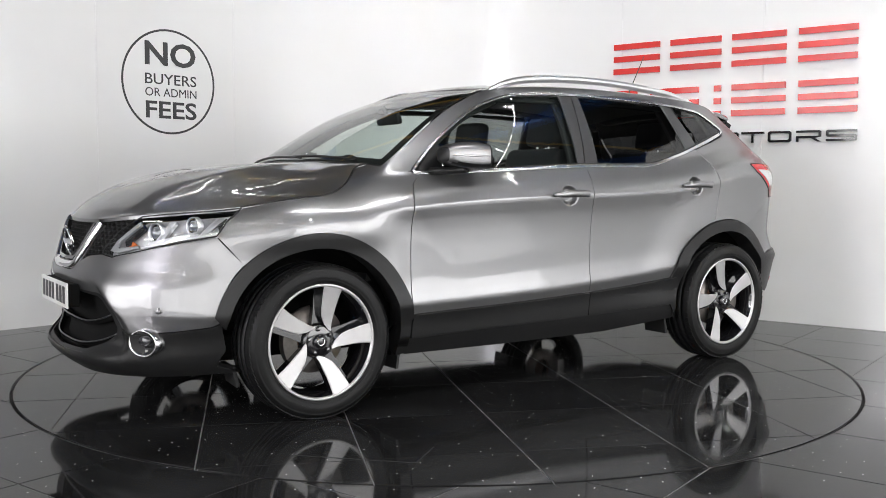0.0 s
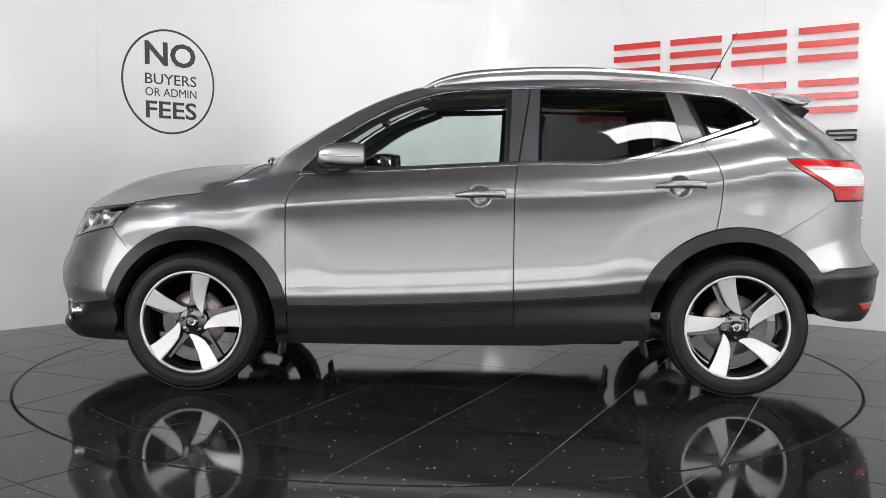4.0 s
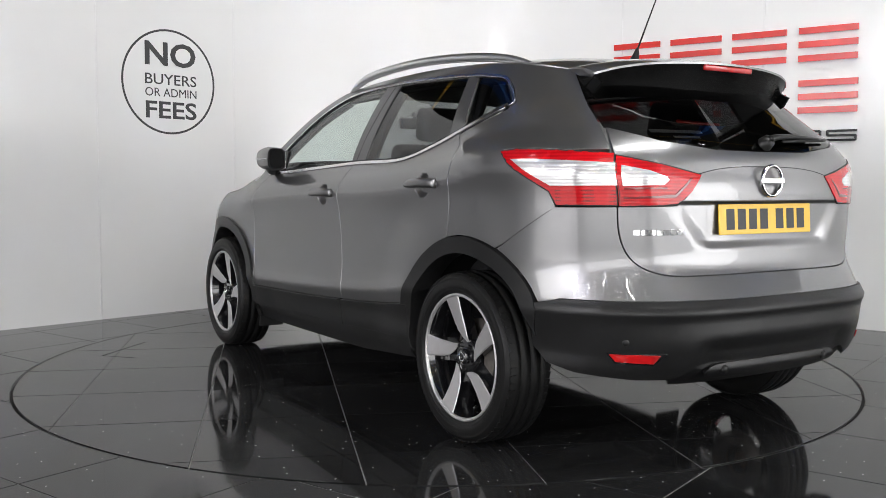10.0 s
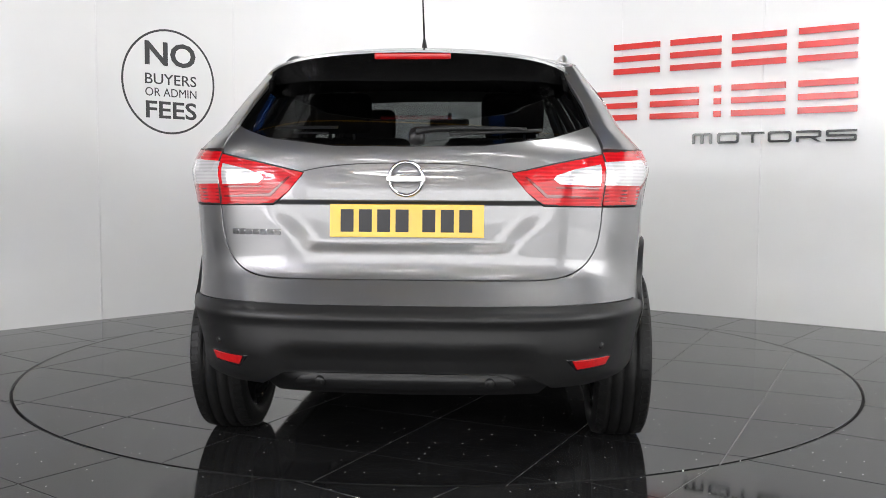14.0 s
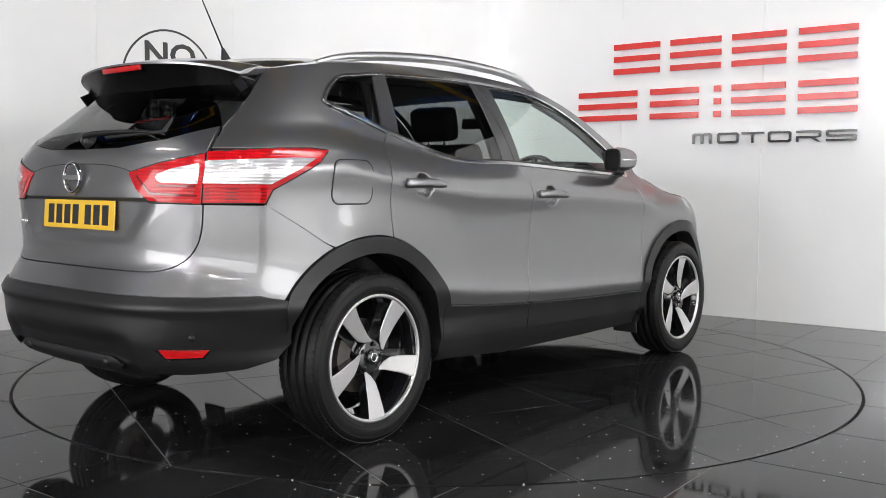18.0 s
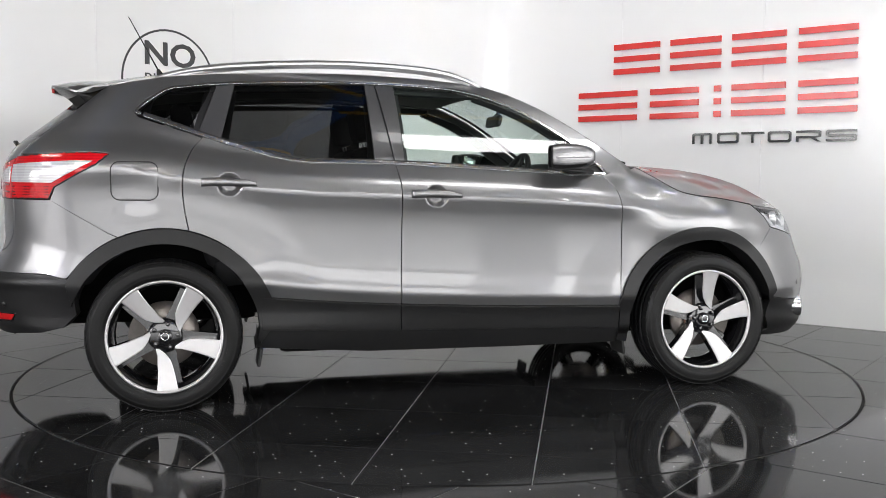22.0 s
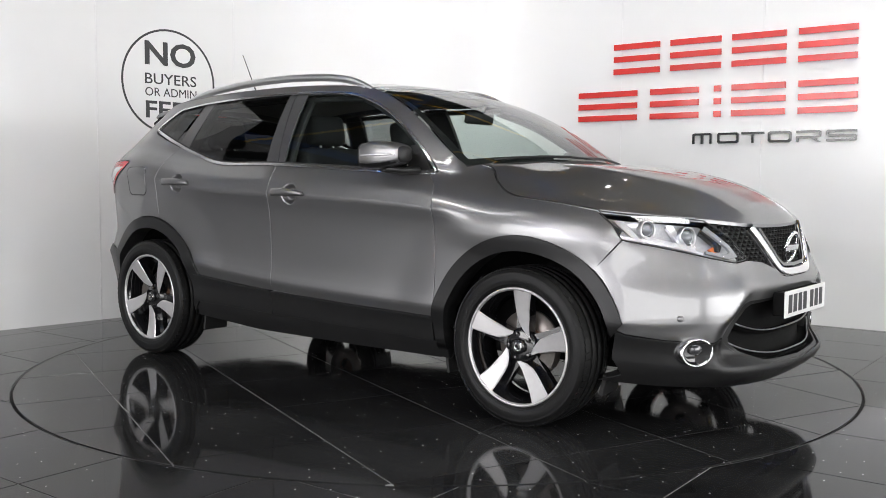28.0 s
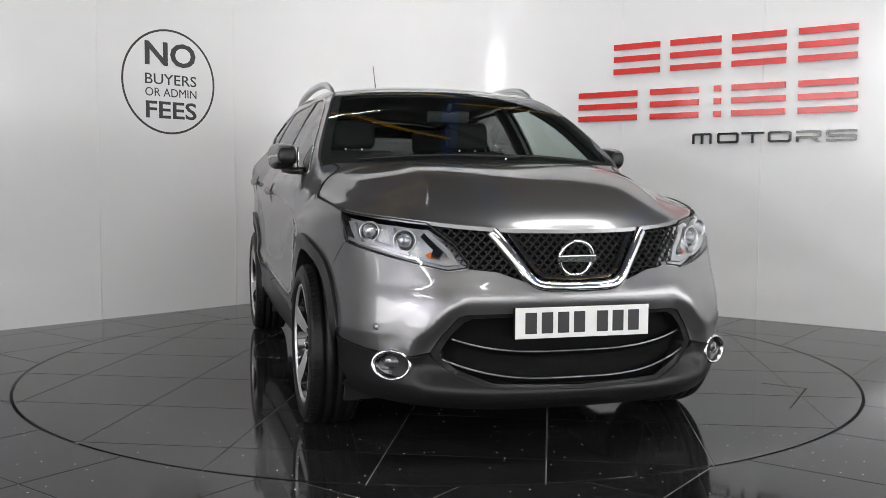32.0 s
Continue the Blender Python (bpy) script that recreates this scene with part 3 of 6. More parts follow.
def floor_sheet():
    """A sheet to the walls with a round hole for the turntable."""
    n = 128
    verts, faces = [], []
    for z in (-0.0018, -0.06):
        for i in range(n):
            c, s = math.cos(2 * math.pi * i / n), math.sin(2 * math.pi * i / n)
            k = min((fx1 if c > 0 else fx0) / c if abs(c) > 1e-9 else 1e9, (fy1 if s > 0 else fy0) / s if abs(s) > 1e-9 else 1e9)
            verts += [((RAD + 0.007) * c, (RAD + 0.007) * s, z), (k * c, k * s, z)]
    for i in range(n):
        j = (i + 1) % n
        faces += [(2 * i, 2 * i + 1, 2 * j + 1, 2 * j), (2 * i, 2 * j, 2 * n + 2 * j, 2 * n + 2 * i)]
    return mesh_object("floor", verts, faces, GROUT, smooth=False)


floor = tagged(floor_sheet(), "dark polished tile floor with grey grout", "floor", kind="structure")
turntable = thing("turntable", "large flush car turntable covered in polished black tiles", "turntable")
part("base", disc_bm(RAD - 0.009, -0.0100, -0.0018), GROUT, turntable, smooth=False)
gap = tagged(part("trim", lathe_bm([(RAD - 0.02, -0.030), (RAD + 0.02, -0.030), (RAD + 0.02, -0.020), (RAD - 0.02, -0.020)], 128, "Z", close=True), DARK_GAP, smooth=False), "dark circular gap round the turntable", "trim", kind="structure")


def tile_piece(name, outline, parent, thick=0.006):
    """One tile from its outline, its top at the floor's height, edges a little rounded."""
    if len(outline) < 3:
        return
    c = np.mean(outline, axis=0)
    inner = [tuple(c + (np.array(p) - c) * (1 - 0.0016 / max(0.05, np.linalg.norm(np.array(p) - c)))) for p in outline]
    n = len(outline)
    verts = [(x - c[0], y - c[1], -thick) for x, y in outline] + [(x - c[0], y - c[1], -0.0009) for x, y in outline] + [(x - c[0], y - c[1], 0.0) for x, y in inner]
    faces = [tuple(range(2 * n, 3 * n))]
    for i in range(n):
        j = (i + 1) % n
        faces += [(i, j, n + j, n + i), (n + i, n + j, 2 * n + j, 2 * n + i)]
    ob = mesh_object(name, verts, faces, TILE, parent, smooth=False)
    ob.location = (c[0], c[1], 0)


def square(u, v, size, gap, turn, off, k=14):
    """The outline of one square tile of a grid that is turned and shifted."""
    h = gap / 2
    pts = []
    lo, hi = h, size - h
    for a, b in (((lo, lo), (hi, lo)), ((hi, lo), (hi, hi)), ((hi, hi), (lo, hi)), ((lo, hi), (lo, lo))):
        pts += [(a[0] + (b[0] - a[0]) * i / k, a[1] + (b[1] - a[1]) * i / k) for i in range(k)]
    c, s = math.cos(radians(turn)), math.sin(radians(turn))
    return [((u * size + x) * c - (v * size + y) * s + off[0], (u * size + x) * s + (v * size + y) * c + off[1]) for x, y in pts]


def slim(pts):
    """Leaves out points on straight runs."""
    n = len(pts)
    keep = []
    for i in range(n):
        a, b, c = np.array(pts[i - 1]), np.array(pts[i]), np.array(pts[(i + 1) % n])
        u, w = b - a, c - b
        if abs(u[0] * w[1] - u[1] * w[0]) > 1e-5 * (np.linalg.norm(u) * np.linalg.norm(w) + 1e-9) + 1e-9:
            keep.append(pts[i])
    return keep


def clip_tile(pts, r, inside):
    """Cuts a tile's outline by a circle round the origin."""
    ok = [(math.hypot(*p) <= r) == inside for p in pts]
    if all(ok):
        return [slim(pts)]
    if not any(ok):
        return []
    n = len(pts)
    start = next(i for i in range(n) if ok[i] and not ok[i - 1])
    runs, cur = [], []
    for k in range(n):
        i = (start + k) % n
        if ok[i]:
            cur.append(i)
        elif cur:
            runs.append(cur)
            cur = []
    if cur:
        runs.append(cur)

    def cross(p, q):
        lo, hi = 0.0, 1.0
        for _ in range(24):
            m = (lo + hi) / 2
            x = (p[0] + (q[0] - p[0]) * m, p[1] + (q[1] - p[1]) * m)
            if (math.hypot(*x) <= r) == inside:
                lo = m
            else:
                hi = m
        return x

    out = []
    for run in runs:
        a = cross(pts[run[0]], pts[run[0] - 1])
        b = cross(pts[run[-1]], pts[(run[-1] + 1) % n])
        t0, t1 = math.atan2(b[1], b[0]), math.atan2(a[1], a[0])
        d = (t1 - t0 + math.pi) % (2 * math.pi) - math.pi
        m = max(2, int(abs(d) / 0.03))
        arc = [(r * math.cos(t0 + d * i / m), r * math.sin(t0 + d * i / m)) for i in range(1, m)]
        loop = slim([a] + [pts[i] for i in run] + [b]) + arc
        area = 0.5 * sum(loop[i - 1][0] * loop[i][1] - loop[i][0] * loop[i - 1][1] for i in range(len(loop)))
        if abs(area) > 3e-4:
            out.append(loop if area > 0 else loop[::-1])
    return out


def crack(a, b):
    """A dark crack in the tiles, laid on as a thin bar."""
    a, b = Vector((*a, 0)), Vector((*b, 0))
    m = Matrix.Translation((a + b) / 2 + Vector((0, 0, 0.0004))) @ (b - a).to_track_quat("X", "Z").to_matrix().to_4x4()
    part("crack", box_bm((b - a).length, 0.006, 0.0008, m), DARK_GAP, turntable, "dark crack in the tiles", smooth=False)


crack((1.51, 1.26), (1.17, 1.60))
crack((1.17, 1.60), (1.00, 1.46))


def lay_tiles():
    rnd = random.Random(5)
    for u in range(-6, 6):
        for v in range(-6, 6):
            for loop in clip_tile(square(u, v, 0.61, 0.0042, 67.5, (0.047, 0.004)), RAD - 0.008, True):
                tile_piece("tile", loop, turntable)
    c, s = math.cos(radians(-37)), math.sin(radians(-37))
    far_verts, far_faces = [], []
    for u in range(-36, 36):
        for v in range(-36, 36):
            sq = square(u, v, 0.6, 0.004, -37, (0.735, -2.362))
            x, y = np.mean(sq, axis=0)
            if not (WEST_X < x < ENDS[1].x and BACK_Y < y < 4):
                continue
            if x > ENDS[0].x and (Vector((x, y)).dot(Vector((-DIR_L.y, DIR_L.x))) > CORNER.dot(Vector((-DIR_L.y, DIR_L.x))) + 0.5 or Vector((x, y)).dot(Vector((-DIR_R.y, DIR_R.x))) > CORNER.dot(Vector((-DIR_R.y, DIR_R.x))) + 0.5):
                continue
            if x < ENDS[0].x and y > ENDS[0].y:
                continue
            if math.hypot(x, y) > 5.6 or y < -5.3:
                # the rest of the hall's tiles, joined
                a, b = Vector(sq[0]), Vector(sq[len(sq) // 4])
                c4 = [sq[0], sq[len(sq) // 4], sq[len(sq) // 2], sq[3 * len(sq) // 4]]
                k = len(far_verts)
                far_verts += [(p[0], p[1], 0.0) for p in c4] + [(p[0], p[1], -0.006) for p in c4]
                far_faces += [(k, k + 1, k + 2, k + 3)] + [(k + e, k + 4 + e, k + 4 + (e + 1) % 4, k + (e + 1) % 4) for e in range(4)]
                continue
            for loop in clip_tile(sq, RAD + 0.008, False):
                tile_piece("tile", loop, floor)
    tagged(mesh_object("tiling", far_verts, far_faces, TILE, floor, smooth=False), kind="stuff")

# ---- the car: x forward, y to its left, z up, origin on the ground midway between the axles ----
OFF = (-0.1496, -0.0392)
car = thing("car", "grey metallic compact SUV with black wheel-arch cladding, parked on the turntable", "car")
XF, XR = 1.2, -1.1
AX_F, AX_R, WHEEL_R = 1.323, -1.323, 0.340
width_z = table([(0.15, 0.775), (0.22, 0.806), (0.30, 0.833), (0.40, 0.850), (0.45, 0.8625), (0.475, 0.8685), (0.488, 0.8695), (0.505, 0.8676), (0.53, 0.8638), (0.56, 0.8610), (0.62, 0.8592), (0.70, 0.8604), (0.78, 0.8640), (0.84, 0.8690), (0.89, 0.8758), (0.93, 0.8838), (0.952, 0.8880), (0.964, 0.8887), (0.98, 0.8845), (1.03, 0.864), (1.075, 0.830), (1.12, 0.795),
                 (1.17, 0.776), (1.23, 0.752), (1.33, 0.702), (1.42, 0.650), (1.48, 0.610), (1.53, 0.565), (1.58, 0.50)])
wing_z = table([(0.15, 0.80), (0.80, 0.8735), (0.86, 0.8765), (0.90, 0.876), (0.94, 0.872), (0.985, 0.862), (1.03, 0.843), (1.075, 0.815), (1.11, 0.784), (1.14, 0.745), (1.165, 0.69), (1.20, 0.60)])
lift_x = table([(2.2, -0.14), (1.5, -0.125), (1.2, -0.10), (0.95, -0.066), (0.7, -0.040), (0.3, -0.014), (-0.1, 0.0), (-0.5, 0.012), (-0.8, 0.027), (-1.1, 0.055), (-1.3, 0.088), (-1.5, 0.118), (-1.8, 0.108), (-2.2, 0.10)])
sill_x = table([(2.2, -0.01), (0.86, -0.01), (0.3, 0.002), (-0.25, 0.026), (-0.6, 0.052), (-0.92, 0.085), (-1.1, 0.085), (-2.2, 0.06)])
nose_z = table([(0.15, 2.02), (0.20, 2.13), (0.25, 2.195), (0.29, 2.215), (0.36, 2.20), (0.45, 2.20), (0.52, 2.208), (0.60, 2.200), (0.66, 2.172), (0.72, 2.150), (0.80, 2.122), (0.86, 2.100), (0.92, 2.06), (1.0, 1.98)])
tail_z = table([(0.20, -1.95), (0.28, -2.04), (0.36, -2.13), (0.44, -2.165), (0.56, -2.168), (0.61, -2.158), (0.66, -2.125), (0.72, -2.085), (0.80, -2.072), (0.95, -2.072), (1.06, -2.066), (1.14, -2.045), (1.20, -2.005), (1.30, -1.885), (1.40, -1.765), (1.48, -1.665), (1.55, -1.56)])
nose_n = table([(0.2, 2.9), (0.5, 3.0), (0.72, 2.8), (0.92, 2.35), (1.0, 2.2)])
tail_n = table([(0.2, 3.2), (0.5, 3.4), (0.95, 3.8), (1.15, 3.8), (1.35, 3.6), (1.55, 3.4)])


def half_width(x, z):
    xx = min(max(x, XR), XF)
    k = lift_x(x if x < 0 else xx) * step(0.62, 1.0, z) + sill_x(xx) * step(0.36, 0.44, z) * (1 - step(0.58, 0.74, z))
    w = width_z(z - k)
    if x > 0.88 and z - k > 0.70:
        w += (wing_z(z - k) - w) * step(0.88, 1.12, x) * step(0.70, 0.86, z - k)
    # the cabin narrows towards the tail
    return w - 0.045 * step(1.14, 1.50, z) * step(-0.75, -1.60, x)


def side_y(x, z):
    """Half width of the body at a place seen from the side."""
    if x > XF:
        n, u = nose_n(z), (x - XF) / (nose_z(z) - XF)
    elif x < XR:
        n, u = tail_n(z), (XR - x) / (XR - tail_z(z))
    else:
        return half_width(x, z)
    return half_width(x, z) * max(1e-6, 1 - min(u, 0.9999) ** n) ** (1 / n)


DISHES = [(-0.088, 0.966), (-1.037, 1.016)]


def f_side(x, z):
    y = side_y(x, z)
    # finger bowls behind the door handles
    for cx, cz in DISHES:
        r = ((x - cx) / 0.056) ** 2 + ((z - cz) / 0.052) ** 2
        y -= 0.027 * step(1.05, 0.25, r)
    # gentle flare over the wheels
    for cx in (AX_F, AX_R):
        d = math.hypot(x - cx, z - 0.335)
        if 0.40 < d < 0.75 and z > 0.3:
            y += 0.012 * step(0.75, 0.50, d) * (1 - step(1.40, 1.62, abs(x)))
    return Vector((x, y, z))


def f_end(front):
    """Wraps an end of the body: a is the plan angle in radians, 0 on the middle line, to pi/2 at the side."""
    def f(a, z):
        e, n, xc = (nose_z(z), nose_n(z), XF) if front else (tail_z(z), tail_n(z), XR)
        c, s = abs(math.cos(a)), abs(math.sin(a))
        r = (c**n + s**n) ** (-1 / n)
        x = xc + (e - xc) * r * c
        return Vector((x, math.copysign(half_width(x, z) * r * s, a), z))
    return f


def plate_recess(y, z):
    """How far the number-plate panel sinks into the tailgate."""
    a = abs(y)
    return 0.016 * (1 - step(0.285 + 0.09 * step(0.80, 0.95, z), 0.39 + 0.11 * step(0.80, 0.95, z), a)) * step(0.785, 0.83, z) * (1 - step(0.958, 0.967, z))


cheek_y = table([(0.40, 0.60), (0.45, 0.585), (0.52, 0.525), (0.60, 0.475), (0.68, 0.50), (0.72, 0.53)])
f_nose, f_tail = f_end(True), f_end(False)


def f_front(a, z):
    p = f_nose(a, z)
    # a crease runs down beside the number plate; inside it the skin falls back to the intake
    y, c = abs(p.y), cheek_y(z)
    d = 0.046 * step(0.655, 0.51, z) * step(0.26, 0.36, z) * (1 - step(c - 0.075, c + 0.015, y))
    d += 0.007 * step(c, c + 0.10, y) * (1 - step(0.64, 0.82, y)) * step(0.40, 0.47, z) * (1 - step(0.59, 0.72, z))
    p.x -= d
    return p


def f_rear(a, z):
    p = f_tail(a, z)
    p.x += plate_recess(p.y, z)
    # garnish ridge over the plate
    p.x -= 0.007 * (1 - step(0.30, 0.50, abs(p.y))) * step(0.958, 0.967, z) * (1 - step(0.99, 1.085, z))
    # rolled upper lip of the black lower bumper
    p.x -= 0.011 * math.exp(-(((z - 0.583) / 0.019) ** 2))
    # step of the bumper's lower edge and its central hollow
    p.x += 0.022 * (1 - step(0.33, 0.47, abs(p.y))) * (1 - step(0.44, 0.50, z)) * step(0.36, 0.40, z)
    return p


def ang_y(front, y, z):
    """The plan angle of a place at half width y."""
    n, b = (nose_n(z) if front else tail_n(z)), abs(y)
    x = XF + 0.7 if front else XR - 0.7
    for _ in range(4):
        t = min(b / half_width(x, z), 0.9999)
        u = (1 - t**n) ** (1 / n)
        x = XF + (nose_z(z) - XF) * u if front else XR + (tail_z(z) - XR) * u
    return math.copysign(math.atan2(t, u), y)


def ang_x(front, x, z):
    """The plan angle of a place at length x."""
    n = nose_n(z) if front else tail_n(z)
    u = min(max((x - XF) / (nose_z(z) - XF) if front else (XR - x) / (XR - tail_z(z)), 0), 0.9999)
    return math.atan2((1 - u**n) ** (1 / n), u)


def F(y, z):
    return (ang_y(True, y, z), z)


def FX(x, z):
    return (ang_x(True, x, z), z)


def R(y, z):
    return (ang_y(False, y, z), z)


def RX(x, z):
    return (ang_x(False, x, z), z)


def panel_data(outline, f, cell, thick, offset=0.0, mirror=False, crown=0.0, rim_round=0.0):
    """A curved sheet: its outline in the coordinates of f, laid on the body, with edges turned in. cell: (u, v) mesh size."""
    bm = bmesh.new()
    pts = [p for i, p in enumerate(outline) if (Vector(p) - Vector(outline[i - 1])).length > 1e-5]
    bm.faces.new([bm.verts.new((p[0], p[1], 0)) for p in pts])
    for ax in (0, 1):
        vals = [p[ax] for p in pts]
        lo, hi = min(vals), max(vals)
        k = math.floor(lo / cell[ax]) + 1
        while k * cell[ax] < hi - 1e-6:
            c = k * cell[ax]
            bmesh.ops.bisect_plane(bm, geom=bm.verts[:] + bm.edges[:] + bm.faces[:], dist=1e-6, plane_co=(c, 0, 0) if ax == 0 else (0, c, 0), plane_no=(1, 0, 0) if ax == 0 else (0, 1, 0))
            k += 1
    bmesh.ops.remove_doubles(bm, verts=bm.verts, dist=1e-5)
    bm.verts.ensure_lookup_table()
    bm.verts.index_update()
    pos, nrm = [], []
    e = 0.002
    for v in bm.verts:
        u, w = v.co.x, v.co.y
        p = f(u, w)
        du, dw = f(u + e, w) - f(u - e, w), f(u, w + e) - f(u, w - e)
        n = du.cross(dw)
        n = n.normalized() if n.length > 1e-12 else Vector((0, 1, 0))
        if n.dot(Vector((p.x * 0.25, p.y, (p.z - 0.7) * 0.6))) < 0:
            n = -n
        pos.append(p + n * offset)
        nrm.append(n)
    faces = []
    for fc in bm.faces:
        idx = [v.index for v in fc.verts]
        m = (pos[idx[1]] - pos[idx[0]]).cross(pos[idx[2]] - pos[idx[0]])
        s = sum((pos[idx[i]] - pos[idx[0]]).cross(pos[idx[(i + 1) % len(idx)]] - pos[idx[0]]).dot(nrm[idx[0]]) for i in range(1, len(idx)))
        faces.append(idx if s > 0 else idx[::-1])
    verts, normals = list(pos), list(nrm)
    edge_dir = {}
    for fc in faces:
        for i in range(len(fc)):
            edge_dir[(fc[i], fc[(i + 1) % len(fc)])] = True
    borders = [(a, b) for (a, b) in edge_dir if (b, a) not in edge_dir]
    out = {}
    for a, b in borders:
        d = (pos[b] - pos[a]).normalized()
        o = d.cross(nrm[a])
        for k in (a, b):
            out[k] = out.get(k, Vector()) + o
    ring = {}
    for k, o in out.items():
        o = o.normalized() if o.length > 1e-9 else nrm[k]
        ids = []
        for depth, push, tilt in ((0.0, 0.0, 0.35), (0.0018, 0.0012, 0.8), (thick, 0.0012, 1.0)):
            ids.append(len(verts))
            verts.append(pos[k] - nrm[k] * depth + o * push)
            normals.append((nrm[k] * (1 - tilt) + o * tilt).normalized())
        ring[k] = ids
    for a, b in borders:
        ra, rb = ring[a], ring[b]
        for i in (0, 1):
            faces.append([rb[i], ra[i], ra[i + 1], rb[i + 1]])
    bm.free()
    if mirror:
        verts, normals, faces = [Vector((v.x, -v.y, v.z)) for v in verts], [Vector((v.x, -v.y, v.z)) for v in normals], [fc[::-1] for fc in faces]
    return verts, faces, normals


def panel(name, outline, f, material, parent, cell=(0.06, 0.04), thick=0.02, offset=0.0, label="", sides=(1,), crown=0.0):
    made = []
    for s in sides:
        v, fc, n = panel_data(outline, f, cell, thick, offset, s < 0, crown)
        made.append(mesh_object(name, v, fc, material, parent, label, True, n))
    return made


BOTH = (1, -1)
SC = (0.07, 0.035)
EC = (0.05, 0.025)


def arc(cx, cz, r0, a0, a1, n=24, r1=None):
    r1 = r0 if r1 is None else r1
    return [(cx + (r0 + (r1 - r0) * i / n) * math.cos(radians(a0 + (a1 - a0) * i / n)), cz + (r0 + (r1 - r0) * i / n) * math.sin(radians(a0 + (a1 - a0) * i / n))) for i in range(n + 1)]


FA = (AX_F, 0.335)
RA = (AX_R, 0.335)
FR_OUT, FR_IN, RR_OUT, RR_IN = 0.468, 0.412, 0.482, 0.418
belt = [(0.800, 1.071), (0.39, 1.086), (-0.28, 1.118), (-0.72, 1.126), (-0.97, 1.182), (-1.15, 1.237), (-1.41, 1.325)]


def belt_z(x):
    return float(np.interp(-x, [-p[0] for p in belt], [p[1] for p in belt]))


def sub(curve, x0, x1, n=24):
    """Points of a smooth line between two x."""
    s = spline(curve, 10)
    xs = np.array([p[0] for p in s])
    zs = np.array([p[1] for p in s])
    o = np.argsort(xs)
    return [(x0 + (x1 - x0) * i / n, float(np.interp(x0 + (x1 - x0) * i / n, xs[o], zs[o]))) for i in range(n + 1)]


CLAD_TOP = [(0.86, 0.421), (0.3, 0.432), (-0.25, 0.455), (-0.6, 0.477), (-0.92, 0.507)]
G = 0.003


def dn(pts, d):
    return [(x, z + d) for x, z in pts]


def body_panels():
    belt_low = dn(belt, -0.010)
    # doors
    front_edge = spline([(0.775, 1.062), (0.829, 1.007), (0.851, 0.90), (0.857, 0.76), (0.857, 0.56), (0.852, 0.429)], 6)
    mid = [(-0.270, 1.108), (-0.256, 1.02), (-0.2525, 0.93), (-0.2525, 0.70), (-0.2525, 0.461)]
    front_door = front_edge + sub(dn(CLAD_TOP, 0.004), 0.848, -0.2525 + G, 12) + [(x + G, z) for x, z in mid[::-1]][1:] + sub(belt_low, -0.266, 0.772, 16)
    rear_edge = spline([(-1.150, 1.222), (-1.196, 1.165), (-1.228, 1.08), (-1.236, 1.0), (-1.228, 0.90), (-1.212, 0.812)], 6)
    a0 = math.degrees(math.atan2(0.812 - 0.335, -1.212 - AX_R))
    a1 = math.degrees(math.atan2(0.510 - 0.335, -0.880 - AX_R))
    rear_door = [(x - G, z) for x, z in mid] + sub(dn(CLAD_TOP, 0.004), -0.2525 - G, -0.885, 10) + arc(*RA, RR_OUT + 0.006, a1, a0, 16)[1:] + rear_edge[::-1] + sub(belt_low, -1.148, -0.274, 16)
    for s in BOTH:
        d1 = panel("front_door", front_door, f_side, PAINT, car, (0.0095, 0.0085), sides=(s,))[0]
        d2 = panel("rear_door", rear_door, f_side, PAINT, car, (0.0095, 0.0085), sides=(s,))[0]
        # black lower door mouldings
        low1 = sub(CLAD_TOP, 0.850, -0.2525 + G, 12) + [(-0.2525 + G, 0.335), (0.851, 0.314)]
        low2 = sub(CLAD_TOP, -0.2525 - G, -0.893, 10) + [(-0.897, 0.355), (-0.2525 - G, 0.335)]
        for d, o in ((d1, low1), (d2, low2)):
            panel("lower_moulding", o, f_side, PLASTIC, d, SC, 0.02, 0.016, "black grained plastic moulding", sides=(s,))
        DOORS[s] = (d1, d2)
    # sills
    sill = [(0.862, 0.312), (-0.25, 0.332), (-0.90, 0.350), (-0.93, 0.27), (-0.4, 0.232), (0.3, 0.228), (0.862, 0.232)]
    panel("sill", sill, f_side, PLASTIC, car, SC, 0.10, 0.004, "black plastic sill", BOTH)
    # wings
    b0 = math.degrees(math.atan2(0.429 - 0.335, 0.863 - AX_F))
    b1 = math.degrees(math.atan2(0.685 - 0.335, 1.650 - AX_F))
    wing = [(0.965, 1.100), (0.998, 1.109)] + [(x, z - 0.0045) for x, z in spline([(1.045, 1.097), (1.095, 1.062), (1.150, 1.022), (1.215, 0.988), (1.30, 0.969), (1.42, 0.956), (1.545, 0.937)], 4)] + [(1.632, 0.915), (1.703, 0.86), (1.745, 0.80)] + arc(*FA, FR_OUT + 0.005, b1, b0, 28) + \
        [(x + 2 * G, z) for x, z in front_edge[::-1]] + [(0.84, 1.085)]
    panel("front_wing", wing, f_side, PAINT, car, (0.025, 0.014), sides=BOTH)
    # rear quarters with the roof pillar
    c0 = math.degrees(math.atan2(0.805 - 0.335, -1.218 - AX_R))
    c1 = 113.0
    ye = table([(1.12, 0.672), (1.19, 0.655), (1.228, 0.636), (1.30, 0.612), (1.40, 0.566), (1.47, 0.530)])
    tail_edge = [(f_tail(*R(ye(z), z)).x, z) for z in (1.148, 1.17, 1.20, 1.23, 1.27, 1.31, 1.35, 1.39, 1.43, 1.462)]
